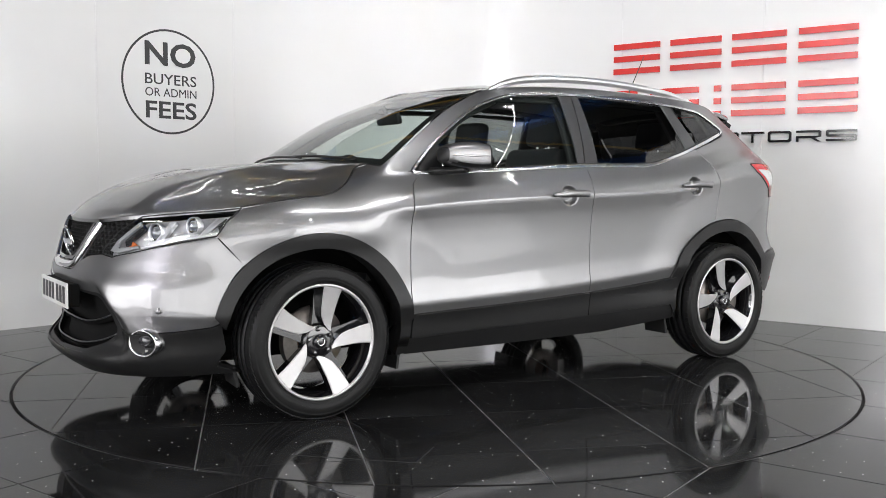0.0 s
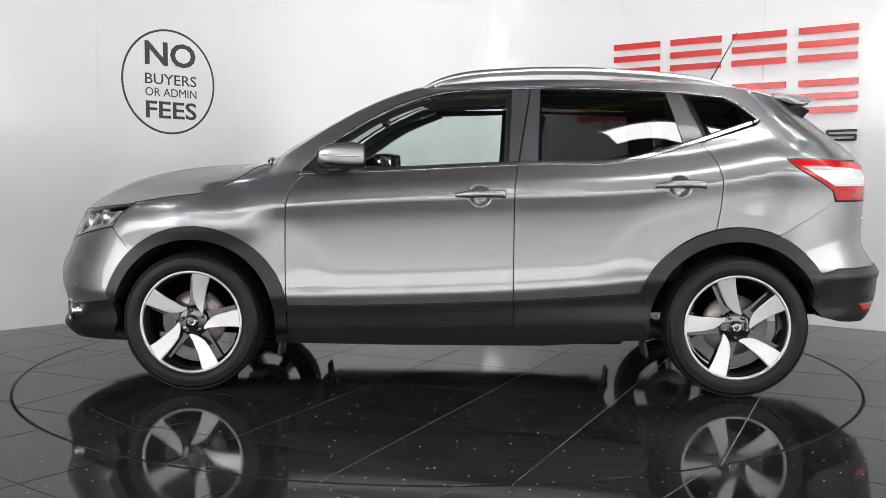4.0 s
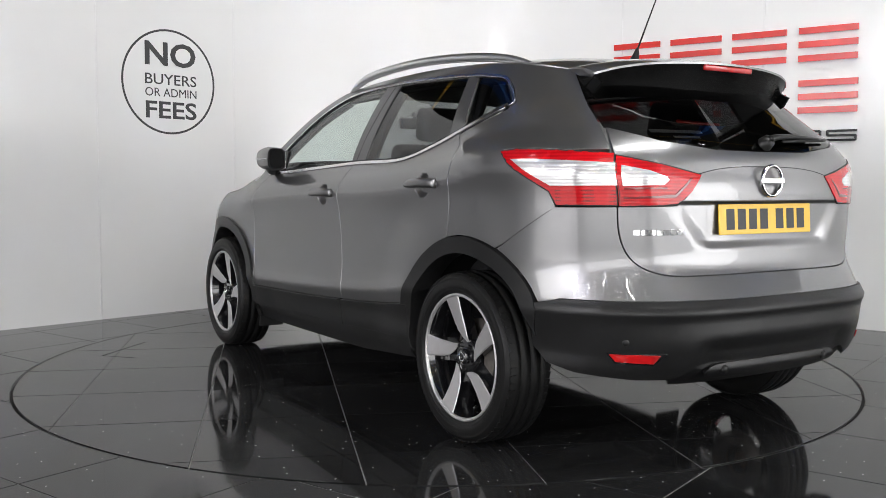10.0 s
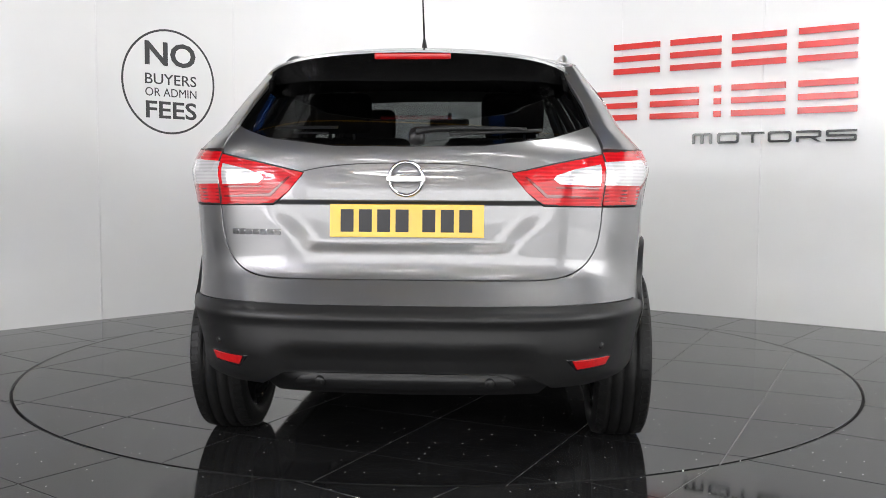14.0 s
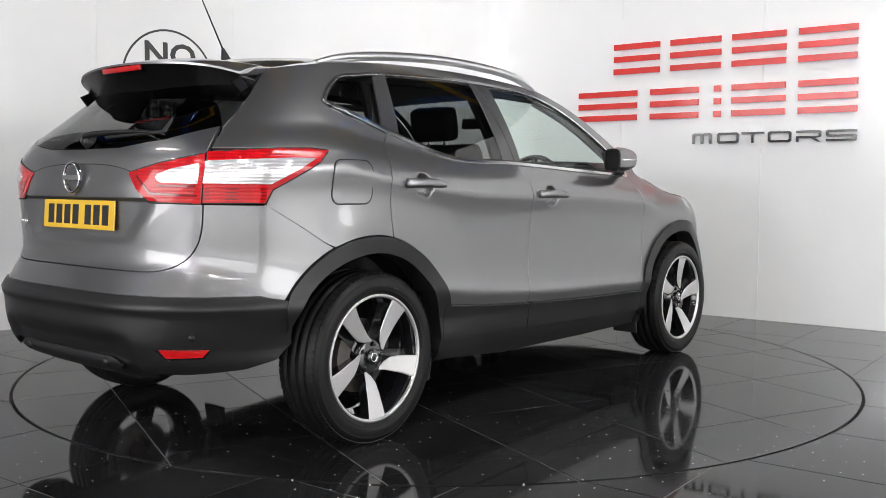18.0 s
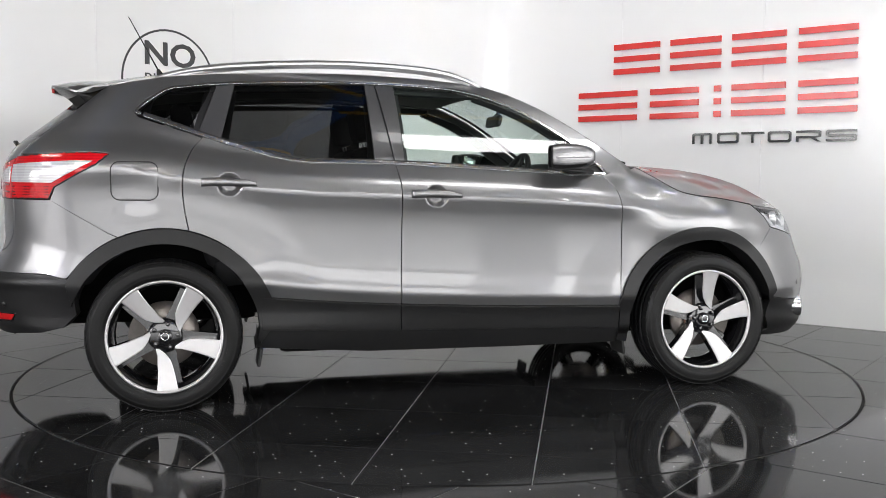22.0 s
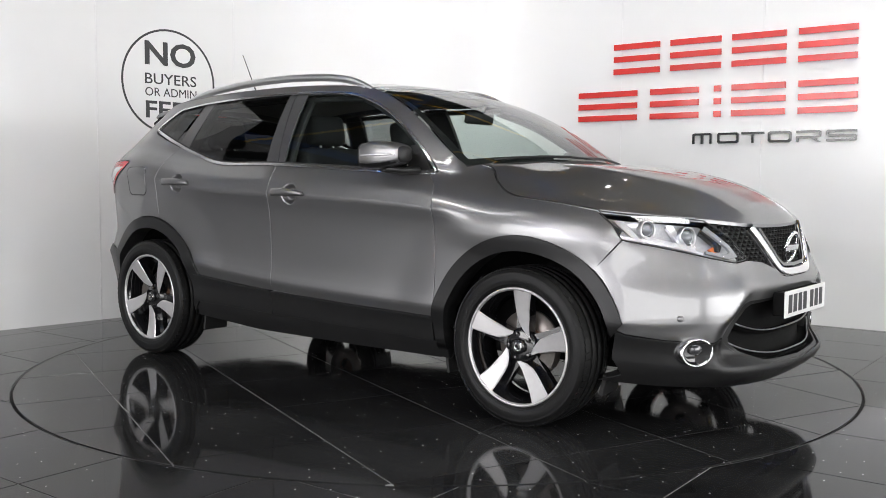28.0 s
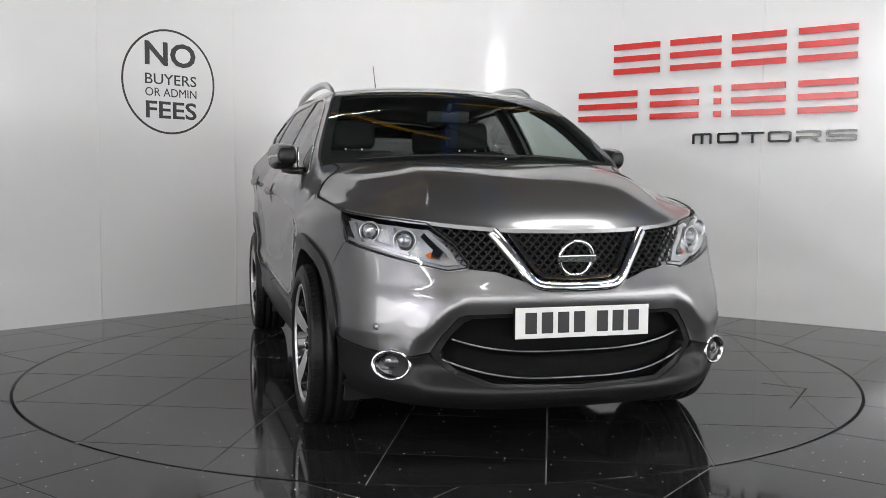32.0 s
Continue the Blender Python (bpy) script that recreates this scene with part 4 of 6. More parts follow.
    quarter = [(x - 2 * G, z) for x, z in rear_edge] + arc(*RA, RR_OUT + 0.006, c0, c1, 16)[1:] + [(-1.553, 0.800), (-1.795, 0.944), (-1.772, 1.0), (-1.70, 1.05), (-1.60, 1.105), (-1.545, 1.150), (-1.60, 1.156), (-1.72, 1.153), (-1.80, 1.148)] + \
        tail_edge + [(-1.50, 1.478), (-1.36, 1.50)] + [(-1.315, 1.452), (-1.392, 1.405), (-1.455, 1.341), (-1.430, 1.313), (-1.30, 1.270), (-1.20, 1.240)]
    panel("rear_quarter", quarter, f_side, PAINT, car, (0.03, 0.02), sides=BOTH)
    # roof side, from the windscreen pillar to the tail
    pillar = [(0.958, 1.092), (0.93, 1.118), (0.80, 1.205), (0.66, 1.300), (0.50, 1.395), (0.33, 1.470), (0.18, 1.513), (-0.1, 1.540), (-0.5, 1.552), (-1.0, 1.535), (-1.36, 1.504)]
    lower = [(-1.33, 1.447), (-1.22, 1.472), (-1.0, 1.495), (-0.5, 1.515), (-0.1, 1.506), (0.10, 1.487), (0.26, 1.445), (0.40, 1.386), (0.55, 1.297), (0.68, 1.205), (0.79, 1.110), (0.812, 1.082)]
    panel("roof_side", spline(pillar, 3) + spline(lower, 3) + [(0.84, 1.082), (0.90, 1.085)], f_side, PAINT, car, (0.06, 0.02), sides=BOTH)
    # wheel-arch mouldings
    fo = arc(*FA, FR_OUT, 17, 171, 40, 0.482)
    fi = arc(*FA, FR_IN, 176, 12, 40)
    front_arch = fo + [(0.858, 0.40), (0.862, 0.245), (0.915, 0.235)] + fi
    panel("wheel_arch_moulding", front_arch, f_side, PLASTIC, car, (0.05, 0.03), 0.10, 0.014, "black grained plastic wheel-arch moulding", BOTH)
    ro = arc(*RA, 0.502, 8, 60, 14, RR_OUT) + arc(*RA, RR_OUT, 64, 140, 20) + arc(*RA, RR_OUT, 143, 150, 4, 0.474)
    ri = arc(*RA, RR_IN, 160, 4, 40)
    rear_arch = [(-0.905, 0.30)] + ro + [(-1.715, 0.50)] + ri + [(-0.925, 0.27)]
    panel("wheel_arch_moulding", rear_arch, f_side, PLASTIC, car, (0.05, 0.03), 0.10, 0.014, "black grained plastic wheel-arch moulding", BOTH)


DOORS = {}
body_panels()


# ---- bonnet, windscreen, roof, rear glass: sheets between side lines ----
def sheet_data(f, nu, nv):
    verts = [f(i / nu, j / nv) for j in range(nv + 1) for i in range(nu + 1)]
    faces = [(j * (nu + 1) + i, j * (nu + 1) + i + 1, (j + 1) * (nu + 1) + i + 1, (j + 1) * (nu + 1) + i) for j in range(nv) for i in range(nu)]
    return verts, faces


def sheet(name, f, nu, nv, material, parent, thick=0.012, label=""):
    """f(u, v), u and v from 0 to 1: a smooth sheet with edges turned down."""
    v, fc = sheet_data(f, nu, nv)
    bm = bmesh.new()
    bv = [bm.verts.new(p) for p in v]
    for q in fc:
        bm.faces.new([bv[i] for i in q])
    bmesh.ops.recalc_face_normals(bm, faces=bm.faces)
    bm.normal_update()
    if sum(q.normal.z + 0.3 * q.normal.x * (1 if q.calc_center_median().x > 0 else -1) for q in bm.faces) < 0:
        bmesh.ops.reverse_faces(bm, faces=bm.faces)
    if thick:
        rim = [e for e in bm.edges if e.is_boundary]
        ext = bmesh.ops.extrude_edge_only(bm, edges=rim)["geom"]
        for q in ext:
            if isinstance(q, bmesh.types.BMVert):
                q.co.z -= thick
        for e in rim:
            e.smooth = False
        bmesh.ops.recalc_face_normals(bm, faces=bm.faces)
        bm.normal_update()
        if bm.faces[len(bm.faces) // 3] and sum(q.normal.z for q in bm.faces) < 0:
            bmesh.ops.reverse_faces(bm, faces=bm.faces)
    return part(name, bm, material, parent, label)


def curve_at(c, t):
    k = t * (len(c) - 1)
    i = min(int(k), len(c) - 2)
    a, b = Vector(c[i]), Vector(c[i + 1])
    return a + (b - a) * (k - i)


front_top = table([(0.0, 0.853), (0.3, 0.861), (0.5, 0.880), (0.65, 0.900), (0.80, 0.925), (0.9, 0.93)])
hood_edge = spline([(1.640, 0.922), (1.545, 0.937), (1.42, 0.956), (1.30, 0.969), (1.215, 0.988), (1.150, 1.022), (1.095, 1.062), (1.045, 1.097), (0.998, 1.113)], 6)
hood_mid = spline([(2.104, 0.857), (2.06, 0.922), (2.0, 0.964), (1.88, 1.018), (1.70, 1.064), (1.48, 1.098), (1.265, 1.116), (1.09, 1.128)], 6)


def bonnet(u, v):
    w = 2 * u - 1
    k = abs(w)
    e, m = curve_at(hood_edge, v), curve_at(hood_mid, v)
    y = w * (side_y(e.x, e.y) - 0.006)
    a = abs(y)
    x = m.x + (e.x - m.x) * k ** (2.4 - 0.4 * v)
    z = m.y + (e.y - m.y) * k ** (2.0 + 2.4 * math.sin(math.pi * min(1, 0.15 + v)))
    # the leading edge lies on the bumper and lamps
    z0 = front_top(a) + 0.003
    f = (1 - v) ** 5
    p = f_front(ang_y(True, min(a, 0.80), z0), z0)
    if k < 0.97:
        x += (p.x + 0.004 - x) * f * (1 - k**8)
        z += (z0 - z) * f * (1 - k**8)
    # raised middle between two creases
    c = 0.50 - 0.10 * v
    d = a - c
    if 0 < v < 0.97:
        z += 0.019 * (math.exp(-((d / 0.26) ** 2)) if d < 0 else math.exp(-d / 0.055)) * math.sin(math.pi * min(1, v * 0.98 + 0.02)) ** 0.6
    return Vector((x, y, z))


sheet("bonnet", bonnet, 130, 56, PAINT, car, 0.014)
for s in BOTH:
    seam = [(x, s * (side_y(x, z) - 0.0035), z - 0.001) for x, z in hood_edge]
    part("bonnet_seam", tube_bm(seam, 0.0034, 6), SEAL, car, "dark gap beside the bonnet")

ws_edge = spline([(0.945, 1.108), (0.80, 1.213), (0.66, 1.308), (0.50, 1.403), (0.33, 1.478), (0.235, 1.506)], 6)
ws_mid = spline([(1.080, 1.138), (0.90, 1.252), (0.72, 1.348), (0.56, 1.425), (0.40, 1.490), (0.315, 1.521)], 6)


def cross_sheet(edge, middle, inset=0.0, power=2.0):
    def f(u, v):
        w = 2 * u - 1
        e, m = curve_at(edge, v), curve_at(middle, v)
        ye = side_y(e.x, e.y) - inset
        k = abs(w) ** power
        return Vector((m.x + (e.x - m.x) * k, w * ye, m.y + (e.y - m.y) * k))
    return f


sheet("windscreen", cross_sheet(ws_edge, ws_mid, 0.012), 24, 16, SCREEN_GLASS, car, 0.0, "clear green-tinted windscreen")
ws = cross_sheet(ws_edge, ws_mid, 0.012)
for name, u0, u1, v0, v1 in (("windscreen_border", 0.0, 0.030, 0.0, 1.0), ("windscreen_border", 0.970, 1.0, 0.0, 1.0), ("windscreen_border", 0.03, 0.97, 0.93, 1.0), ("windscreen_border", 0.03, 0.97, 0.0, 0.05)):
    sheet(name, lambda u, v, a=u0, b=u1, c=v0, d=v1: ws(a + (b - a) * u, c + (d - c) * v) - Vector((0.0015, 0, 0.003)), 20 if u1 - u0 > 0.5 else 3, 3 if u1 - u0 > 0.5 else 16, SEAL, car, 0.0, "black windscreen border")
roof_edge = spline([(0.228, 1.508), (0.18, 1.516), (-0.1, 1.543), (-0.5, 1.555), (-1.0, 1.538), (-1.36, 1.507), (-1.56, 1.470)], 6)
roof_mid = spline([(0.305, 1.525), (0.18, 1.552), (-0.1, 1.583), (-0.5, 1.594), (-1.0, 1.582), (-1.36, 1.556), (-1.62, 1.522)], 6)
sheet("roof", cross_sheet(roof_edge, roof_mid, 0.002, 2.4), 24, 30, PAINT, car, 0.02)


# ---- front end ----
def mirror_loop(half):
    """Closes an outline from its half at positive angles, from the middle line to the middle line."""
    return half + [(-a, z) for a, z in half[::-1] if abs(a) > 1e-6]


def front_end():
    # body-coloured bumper skin, split round the grille
    half = [F(0.0, 0.632), F(0.10, 0.640), F(0.17, 0.660), F(0.30, 0.706), F(0.395, 0.716), F(0.47, 0.706), F(0.56, 0.725), F(0.66, 0.755), FX(1.749, 0.797), FX(1.648, 0.684)]
    lowb = [FX(1.684, 0.645), FX(1.715, 0.60), FX(1.735, 0.50), FX(1.745, 0.448), F(0.80, 0.432), F(0.735, 0.415), F(0.60, 0.402), F(0.53, 0.415), F(0.475, 0.50), F(0.44, 0.545), F(0.41, 0.556), F(0.2, 0.560), F(0.0, 0.560)]
    panel("front_bumper", mirror_loop(half + lowb), f_front, PAINT, car, (0.016, 0.011), 0.03)
    # black lower bumper with the lip
    low = [F(0.0, 0.281), F(0.33, 0.293), F(0.45, 0.335), F(0.515, 0.385), F(0.535, 0.408), F(0.60, 0.397), F(0.735, 0.410), F(0.80, 0.427), FX(1.745, 0.443), FX(1.722, 0.33), FX(1.75, 0.262), F(0.78, 0.232), F(0.60, 0.220), F(0.3, 0.210), F(0.0, 0.208)]
    panel("lower_bumper", mirror_loop(low), f_front, PLASTIC, car, EC, 0.04, 0.006, "black grained plastic lower bumper")
    # dark backing in the openings
    back = [F(0.0, 0.86), F(0.45, 0.878), F(0.50, 0.80), F(0.5, 0.55), F(0.56, 0.40), F(0.40, 0.27), F(0.0, 0.26)]
    panel("grille_backing", mirror_loop(back), f_front, UNDER, car, EC, 0.01, -0.055)


front_end()


def rear_end():
    corner = spline([(0.43, 0.7055), (0.50, 0.7105), (0.560, 0.7265), (0.605, 0.758), (0.637, 0.808), (0.653, 0.87), (0.659, 0.945)], 5)
    half = [R(0.0, 0.700)] + [R(y + 0.0055 * min(1, max(0, (z - 0.70) / 0.08)), z - 0.0055 * (1 - step(0.71, 0.82, z))) for y, z in corner] + [RX(-1.7935, 0.942), RX(-1.552, 0.7965)] + [RX(x, z) for x, z in arc(*RA, RR_OUT + 0.006, 113.8, 146, 12)] + [RX(-1.738, 0.600), R(0.79, 0.622), R(0.60, 0.624), R(0.0, 0.624)]
    panel("rear_bumper", mirror_loop(half), f_rear, PAINT, car, EC, 0.03)
    low = [R(0.0, 0.619), R(0.60, 0.619), R(0.79, 0.617), RX(-1.702, 0.594), RX(-1.695, 0.44), RX(-1.75, 0.385), R(0.74, 0.360), R(0.60, 0.345), R(0.49, 0.345), R(0.41, 0.392), R(0.0, 0.398)]
    panel("lower_bumper", mirror_loop(low), f_rear, PLASTIC, car, (0.035, 0.015), 0.05, 0.008, "black grained plastic lower bumper")
    diff = [R(0.0, 0.396), R(0.40, 0.390), R(0.485, 0.340), R(0.45, 0.300), R(0.0, 0.295)]
    panel("diffuser", mirror_loop(diff), f_rear, PLASTIC, car, EC, 0.06, -0.012, "black plastic diffuser")
    bar_half = [R(0.0, 0.392), R(0.25, 0.390), R(0.31, 0.387), R(0.35, 0.377), R(0.368, 0.362), R(0.355, 0.349), R(0.32, 0.343), R(0.22, 0.340), R(0.0, 0.339)]
    panel("valance", mirror_loop(bar_half), f_rear, PLASTIC, car, (0.03, 0.012), 0.03, 0.006, "raised black plastic valance")
    gate = [R(0.0, 1.148), R(0.25, 1.150), R(0.48, 1.178), R(0.622, 1.226), R(0.642, 1.19), R(0.658, 1.13), R(0.352, 1.064), R(0.462, 0.948)] + [R(y, z) for y, z in corner[::-1]] + [R(0.0, 0.7055)]
    g = panel("tailgate", mirror_loop(gate), f_rear, PAINT, car, (0.022, 0.010), 0.02)[0]
    return g


TAILGATE = rear_end()
rg_half = [R(0.0, 1.153), R(0.25, 1.155), R(0.48, 1.183), R(0.625, 1.232), R(0.605, 1.30), R(0.555, 1.40), R(0.525, 1.44), R(0.0, 1.455)]
panel("rear_window", mirror_loop(rg_half), f_rear, DARK_GLASS, TAILGATE, EC, 0.004, -0.004, "dark privacy-glass rear window")


# ---- lamps ----
def lamps():
    hl = [FX(1.640, 0.917), F(0.74, 0.9065), F(0.62, 0.892), F(0.52, 0.879), F(0.44, 0.805), F(0.395, 0.735), F(0.40, 0.722), F(0.47, 0.712), F(0.56, 0.731), F(0.66, 0.761), FX(1.750, 0.803), FX(1.71, 0.86)]
    for s in BOTH:
        h = panel("headlight", hl, f_front, LENS, car, EC, 0.006, 0.001, "clear headlight with chrome reflectors", sides=(s,))[0]
        panel("housing", hl, f_front, LAMP_SILVER, h, EC, 0.004, -0.05, sides=(s,))
    tl_out = [RX(-1.547, 1.143), RX(-1.62, 1.150), RX(-1.74, 1.147), R(0.662, 1.131), R(0.662, 0.952), RX(-1.80, 0.952), RX(-1.777, 1.0), RX(-1.70, 1.045), RX(-1.60, 1.10)]
    tl_in = [R(0.657, 1.125), R(0.50, 1.092), R(0.352, 1.058), R(0.40, 1.0), R(0.458, 0.953), R(0.657, 0.950)]
    for s in BOTH:
        panel("tail_light", tl_out, f_rear, RED, car, EC, 0.02, 0.004, "red and clear wrap-around tail light", sides=(s,))
        panel("tail_light", tl_in, f_rear, RED, TAILGATE, EC, 0.02, 0.004, "red and clear tail light", sides=(s,))


lamps()


# ---- side glass ----
def f_glass(x, z):
    """A pane with an even curve between the belt line and the roof."""
    z0, z2 = belt_z(x), 1.50
    z1 = (z0 + z2) / 2
    y0, y1, y2 = side_y(x, z0), side_y(x, z1), side_y(x, z2)
    t = (z - z0) / (z2 - z0)
    return Vector((x, y0 * (1 - t) * (1 - 2 * t) + y1 * 4 * t * (1 - t) + y2 * t * (2 * t - 1), z))


def side_glass():
    fd = sub(dn(belt, 0.012), 0.775, -0.218, 14) + [(-0.225, 1.20), (-0.237, 1.40), (-0.240, 1.492)] + sub([(-0.3, 1.500), (-0.1, 1.492), (0.10, 1.473), (0.26, 1.430), (0.40, 1.370), (0.55, 1.281), (0.68, 1.189), (0.775, 1.105)], -0.236, 0.77, 16)
    rd = sub(dn(belt, 0.012), -0.372, -1.068, 12) + [(-1.05, 1.30), (-1.02, 1.40), (-1.0, 1.478)] + sub([(-0.36, 1.500), (-0.6, 1.499), (-1.02, 1.478)], -1.0, -0.388, 8)
    qt = [(-1.21, 1.268), (-1.30, 1.292), (-1.41, 1.330), (-1.422, 1.343), (-1.368, 1.394), (-1.30, 1.436), (-1.22, 1.454), (-1.11, 1.470), (-1.13, 1.42)]
    for s in BOTH:
        panel("side_window", fd, f_glass, GLASS, DOORS[s][0], SC, 0.004, -0.006, "green-tinted side window", sides=(s,))
        panel("side_window", rd, f_glass, PRIVACY, DOORS[s][1], SC, 0.004, -0.006, "dark privacy-glass side window", sides=(s,))
        panel("quarter_window", qt, f_glass, PRIVACY, car, SC, 0.004, -0.006, "dark privacy-glass quarter window", sides=(s,))
        # black pillars
        panel("door_pillar", [(-0.226, 1.128), (-0.270, 1.130), (-0.332, 1.498), (-0.246, 1.497)], f_side, PILLAR, DOORS[s][0], SC, 0.01, -0.002, sides=(s,))
        panel("door_pillar", [(-0.278, 1.130), (-0.366, 1.131), (-0.384, 1.500), (-0.340, 1.499)], f_side, PILLAR, DOORS[s][1], SC, 0.01, -0.002, sides=(s,))
        panel("door_pillar", [(-1.072, 1.222), (-1.165, 1.254), (-1.085, 1.470), (-1.005, 1.483)], f_side, PILLAR, DOORS[s][1], SC, 0.01, -0.002, sides=(s,))


side_glass()


# ---- wheels ----
def wheel_model(x, s, spin, caliper):
    """One road wheel, its face to +y; spin in degrees, clockwise as seen from outside."""
    w = new("wheel")
    w.parent = car
    w.matrix_basis = Matrix.Translation((x, s * (0.797 if x > 0 else 0.788), WHEEL_R)) @ (Matrix.Rotation(math.pi, 4, "Z") if s < 0 else Matrix())
    cal_turn = 0.0 if (caliper > 0) == (s > 0) else math.pi
    tyre = [(0.246, -0.085), (0.254, -0.098), (0.282, -0.108), (0.309, -0.105), (0.326, -0.096), (0.334, -0.082), (0.338, -0.066)]
    for g in (-0.045, 0.0, 0.045):
        tyre += [(0.340, g - 0.006), (0.333, g - 0.005), (0.333, g + 0.005), (0.340, g + 0.006)]
    tyre += [(0.338, 0.066), (0.334, 0.082), (0.326, 0.096), (0.316, 0.1025), (0.313, 0.1055), (0.310, 0.1045), (0.304, 0.1062), (0.288, 0.1085), (0.276, 0.1078), (0.271, 0.1052), (0.268, 0.1062), (0.265, 0.1035), (0.254, 0.098), (0.246, 0.085)]
    part("tyre", lathe_bm(tyre, 96), RUBBER, w, "black road tyre")
    marks = bmesh.new()
    for a0, count in ((62, 11), (242, 11), (160, 7), (340, 7)):
        for i in range(count):
            m = Matrix.Rotation(radians(a0 - (i - count / 2) * 4.2), 4, "Y") @ Matrix.Translation((0, 0.1082, 0.283)) @ Matrix.Diagonal((0.013, 0.0016, 0.014 if count > 8 else 0.008, 1))
            bmesh.ops.create_cube(marks, size=1, matrix=m)
    tagged(part("sidewall_lettering", marks, RUBBER, w, "raised marks on the tyre wall", smooth=False), kind="stuff")
    part("rim", lathe_bm([(0.253, 0.094), (0.253, 0.099), (0.246, 0.101), (0.2415, 0.098), (0.239, 0.090)], 96), ALLOY, w, "machined rim edge")
    part("barrel", lathe_bm([(0.239, 0.090), (0.225, 0.06), (0.215, -0.02), (0.232, -0.08), (0.253, -0.09)], 72), GLOSS_BLACK, w)
    part("brake_disc", lathe_bm([(0.075, 0.0), (0.148, 0.0), (0.148, -0.02), (0.075, -0.02)], 48), STEEL, w)
    part("disc_hat", lathe_bm([(0.0, 0.03), (0.072, 0.03), (0.076, 0.0)], 36), RUST, w)
    hub = lathe_bm([(0.0, 0.082), (0.028, 0.082), (0.031, 0.078), (0.031, 0.060)], 32)
    part("hub_cap", hub, GLOSS_BLACK, w)
    part("hub_cap_ring", lathe_bm([(0.0185, 0.0825), (0.0185, 0.085), (0.014, 0.085), (0.014, 0.0825)], 24, close=True), CHROME, w)
    part("hub", lathe_bm([(0.0, 0.062), (0.062, 0.066), (0.074, 0.060), (0.08, 0.03)], 40), GLOSS_BLACK, w)
    # a blade-shaped spoke: machined face on a black flank; (right, up) as seen from outside
    left = [(0.040, 0.044), (0.020, 0.070), (0.006, 0.104), (0.004, 0.140), (0.006, 0.190), (0.009, 0.2335)]
    right = [(0.052, 0.040), (0.054, 0.072), (0.062, 0.104), (0.069, 0.138), (0.080, 0.176), (0.094, 0.214)]
    left, right = [[(a * 1.043, b * 1.043) for a, b in side] for side in (left, right)]
    for k in range(5):
        rot = Matrix.Rotation(-radians(spin + 72 * k), 4, "Y")
        bm = bmesh.new()
        rows = []
        for (xa, za), (xb, zb) in zip(left, right):
            ra, rb = math.hypot(xa, za) / 0.244, math.hypot(xb, zb) / 0.244
            ya, yb = 0.066 + 0.030 * ra**1.5, 0.066 + 0.030 * rb**1.5
            rows.append([bm.verts.new(p) for p in ((-xa, ya - 0.050, za), (-xa, ya - 0.003, za), (-xa * 0.94 - xb * 0.06, ya, za * 0.94 + zb * 0.06), (-xa * 0.06 - xb * 0.94, yb, za * 0.06 + zb * 0.94), (-xb, yb - 0.003, zb), (-xb, yb - 0.050, zb))])
        for a, b in zip(rows, rows[1:]):
            for i in range(5):
                bm.faces.new((a[i], a[i + 1], b[i + 1], b[i])).material_index = 1 if i in (1, 2, 3) else 0
        bm.faces.new(rows[0])
        bmesh.ops.recalc_face_normals(bm, faces=bm.faces)
        bmesh.ops.transform(bm, matrix=rot, verts=bm.verts)
        sp = part("spoke", bm, GLOSS_BLACK, w, "gloss black spoke with a machined face", smooth=False)
        sp.data.materials.append(ALLOY)
        nut = lathe_bm([(0.0, 0.078), (0.008, 0.077), (0.0095, 0.074), (0.0105, 0.058)], 6, m=Matrix.Rotation(-radians(spin + 72 * k - 8), 4, "Y") @ Matrix.Translation((0, 0, 0.054)))
        part("wheel_nut", nut, GLOSS_BLACK, w, smooth=False)
        # hub arm that carries the spoke's dark side
        arm = prism_bm([(-0.030, 0.045), (0.022, 0.045), (0.030, 0.12), (0.036, 0.238), (-0.012, 0.241), (-0.020, 0.12)], 0.03, rot @ Matrix(((-1, 0, 0, 0), (0, 0, 1, 0.012), (0, 1, 0, 0), (0, 0, 0, 1))))
        part("spoke_back", arm, GLOSS_BLACK, w, smooth=False)
    ts = [-0.55 + 1.1 * i / 8 for i in range(9)]
    cal = prism_bm([(0.158 * math.cos(t), 0.158 * math.sin(t)) for t in ts] + [(0.092 * math.cos(t), 0.092 * math.sin(t)) for t in ts[::-1]], 0.05, Matrix.Rotation(cal_turn, 4, "Y") @ Matrix(((1, 0, 0, 0), (0, 0, -1, 0.040), (0, 1, 0, 0), (0, 0, 0, 1))), 0.006)
    part("caliper", cal, IRON, w, "grey cast-iron brake caliper", smooth=False)
    # tread blocks across the shoulders
    bm = bmesh.new()
    for i in range(72):
        for sd in (-1, 1):
            m = Matrix.Rotation(2 * math.pi * i / 72, 4, "Y") @ Matrix.Translation((0, sd * 0.080, 0.3345)) @ Matrix.Rotation(-sd * 0.22, 4, "X") @ Matrix.Rotation(sd * 0.25, 4, "Z") @ Matrix.Diagonal((0.0245, 0.028, 0.004, 1))
            bmesh.ops.create_cube(bm, size=1, matrix=m)
    tagged(part("tread", bm, RUBBER, w, "shoulder tread blocks", smooth=False), kind="stuff")
    return w


for wx, ws, wspin, wcal in ((AX_F, 1, 0, 1), (AX_R, 1, -27, -1), (AX_F, -1, -7, 1), (AX_R, -1, 21, -1)):
    wheel_model(wx, ws, wspin, wcal)


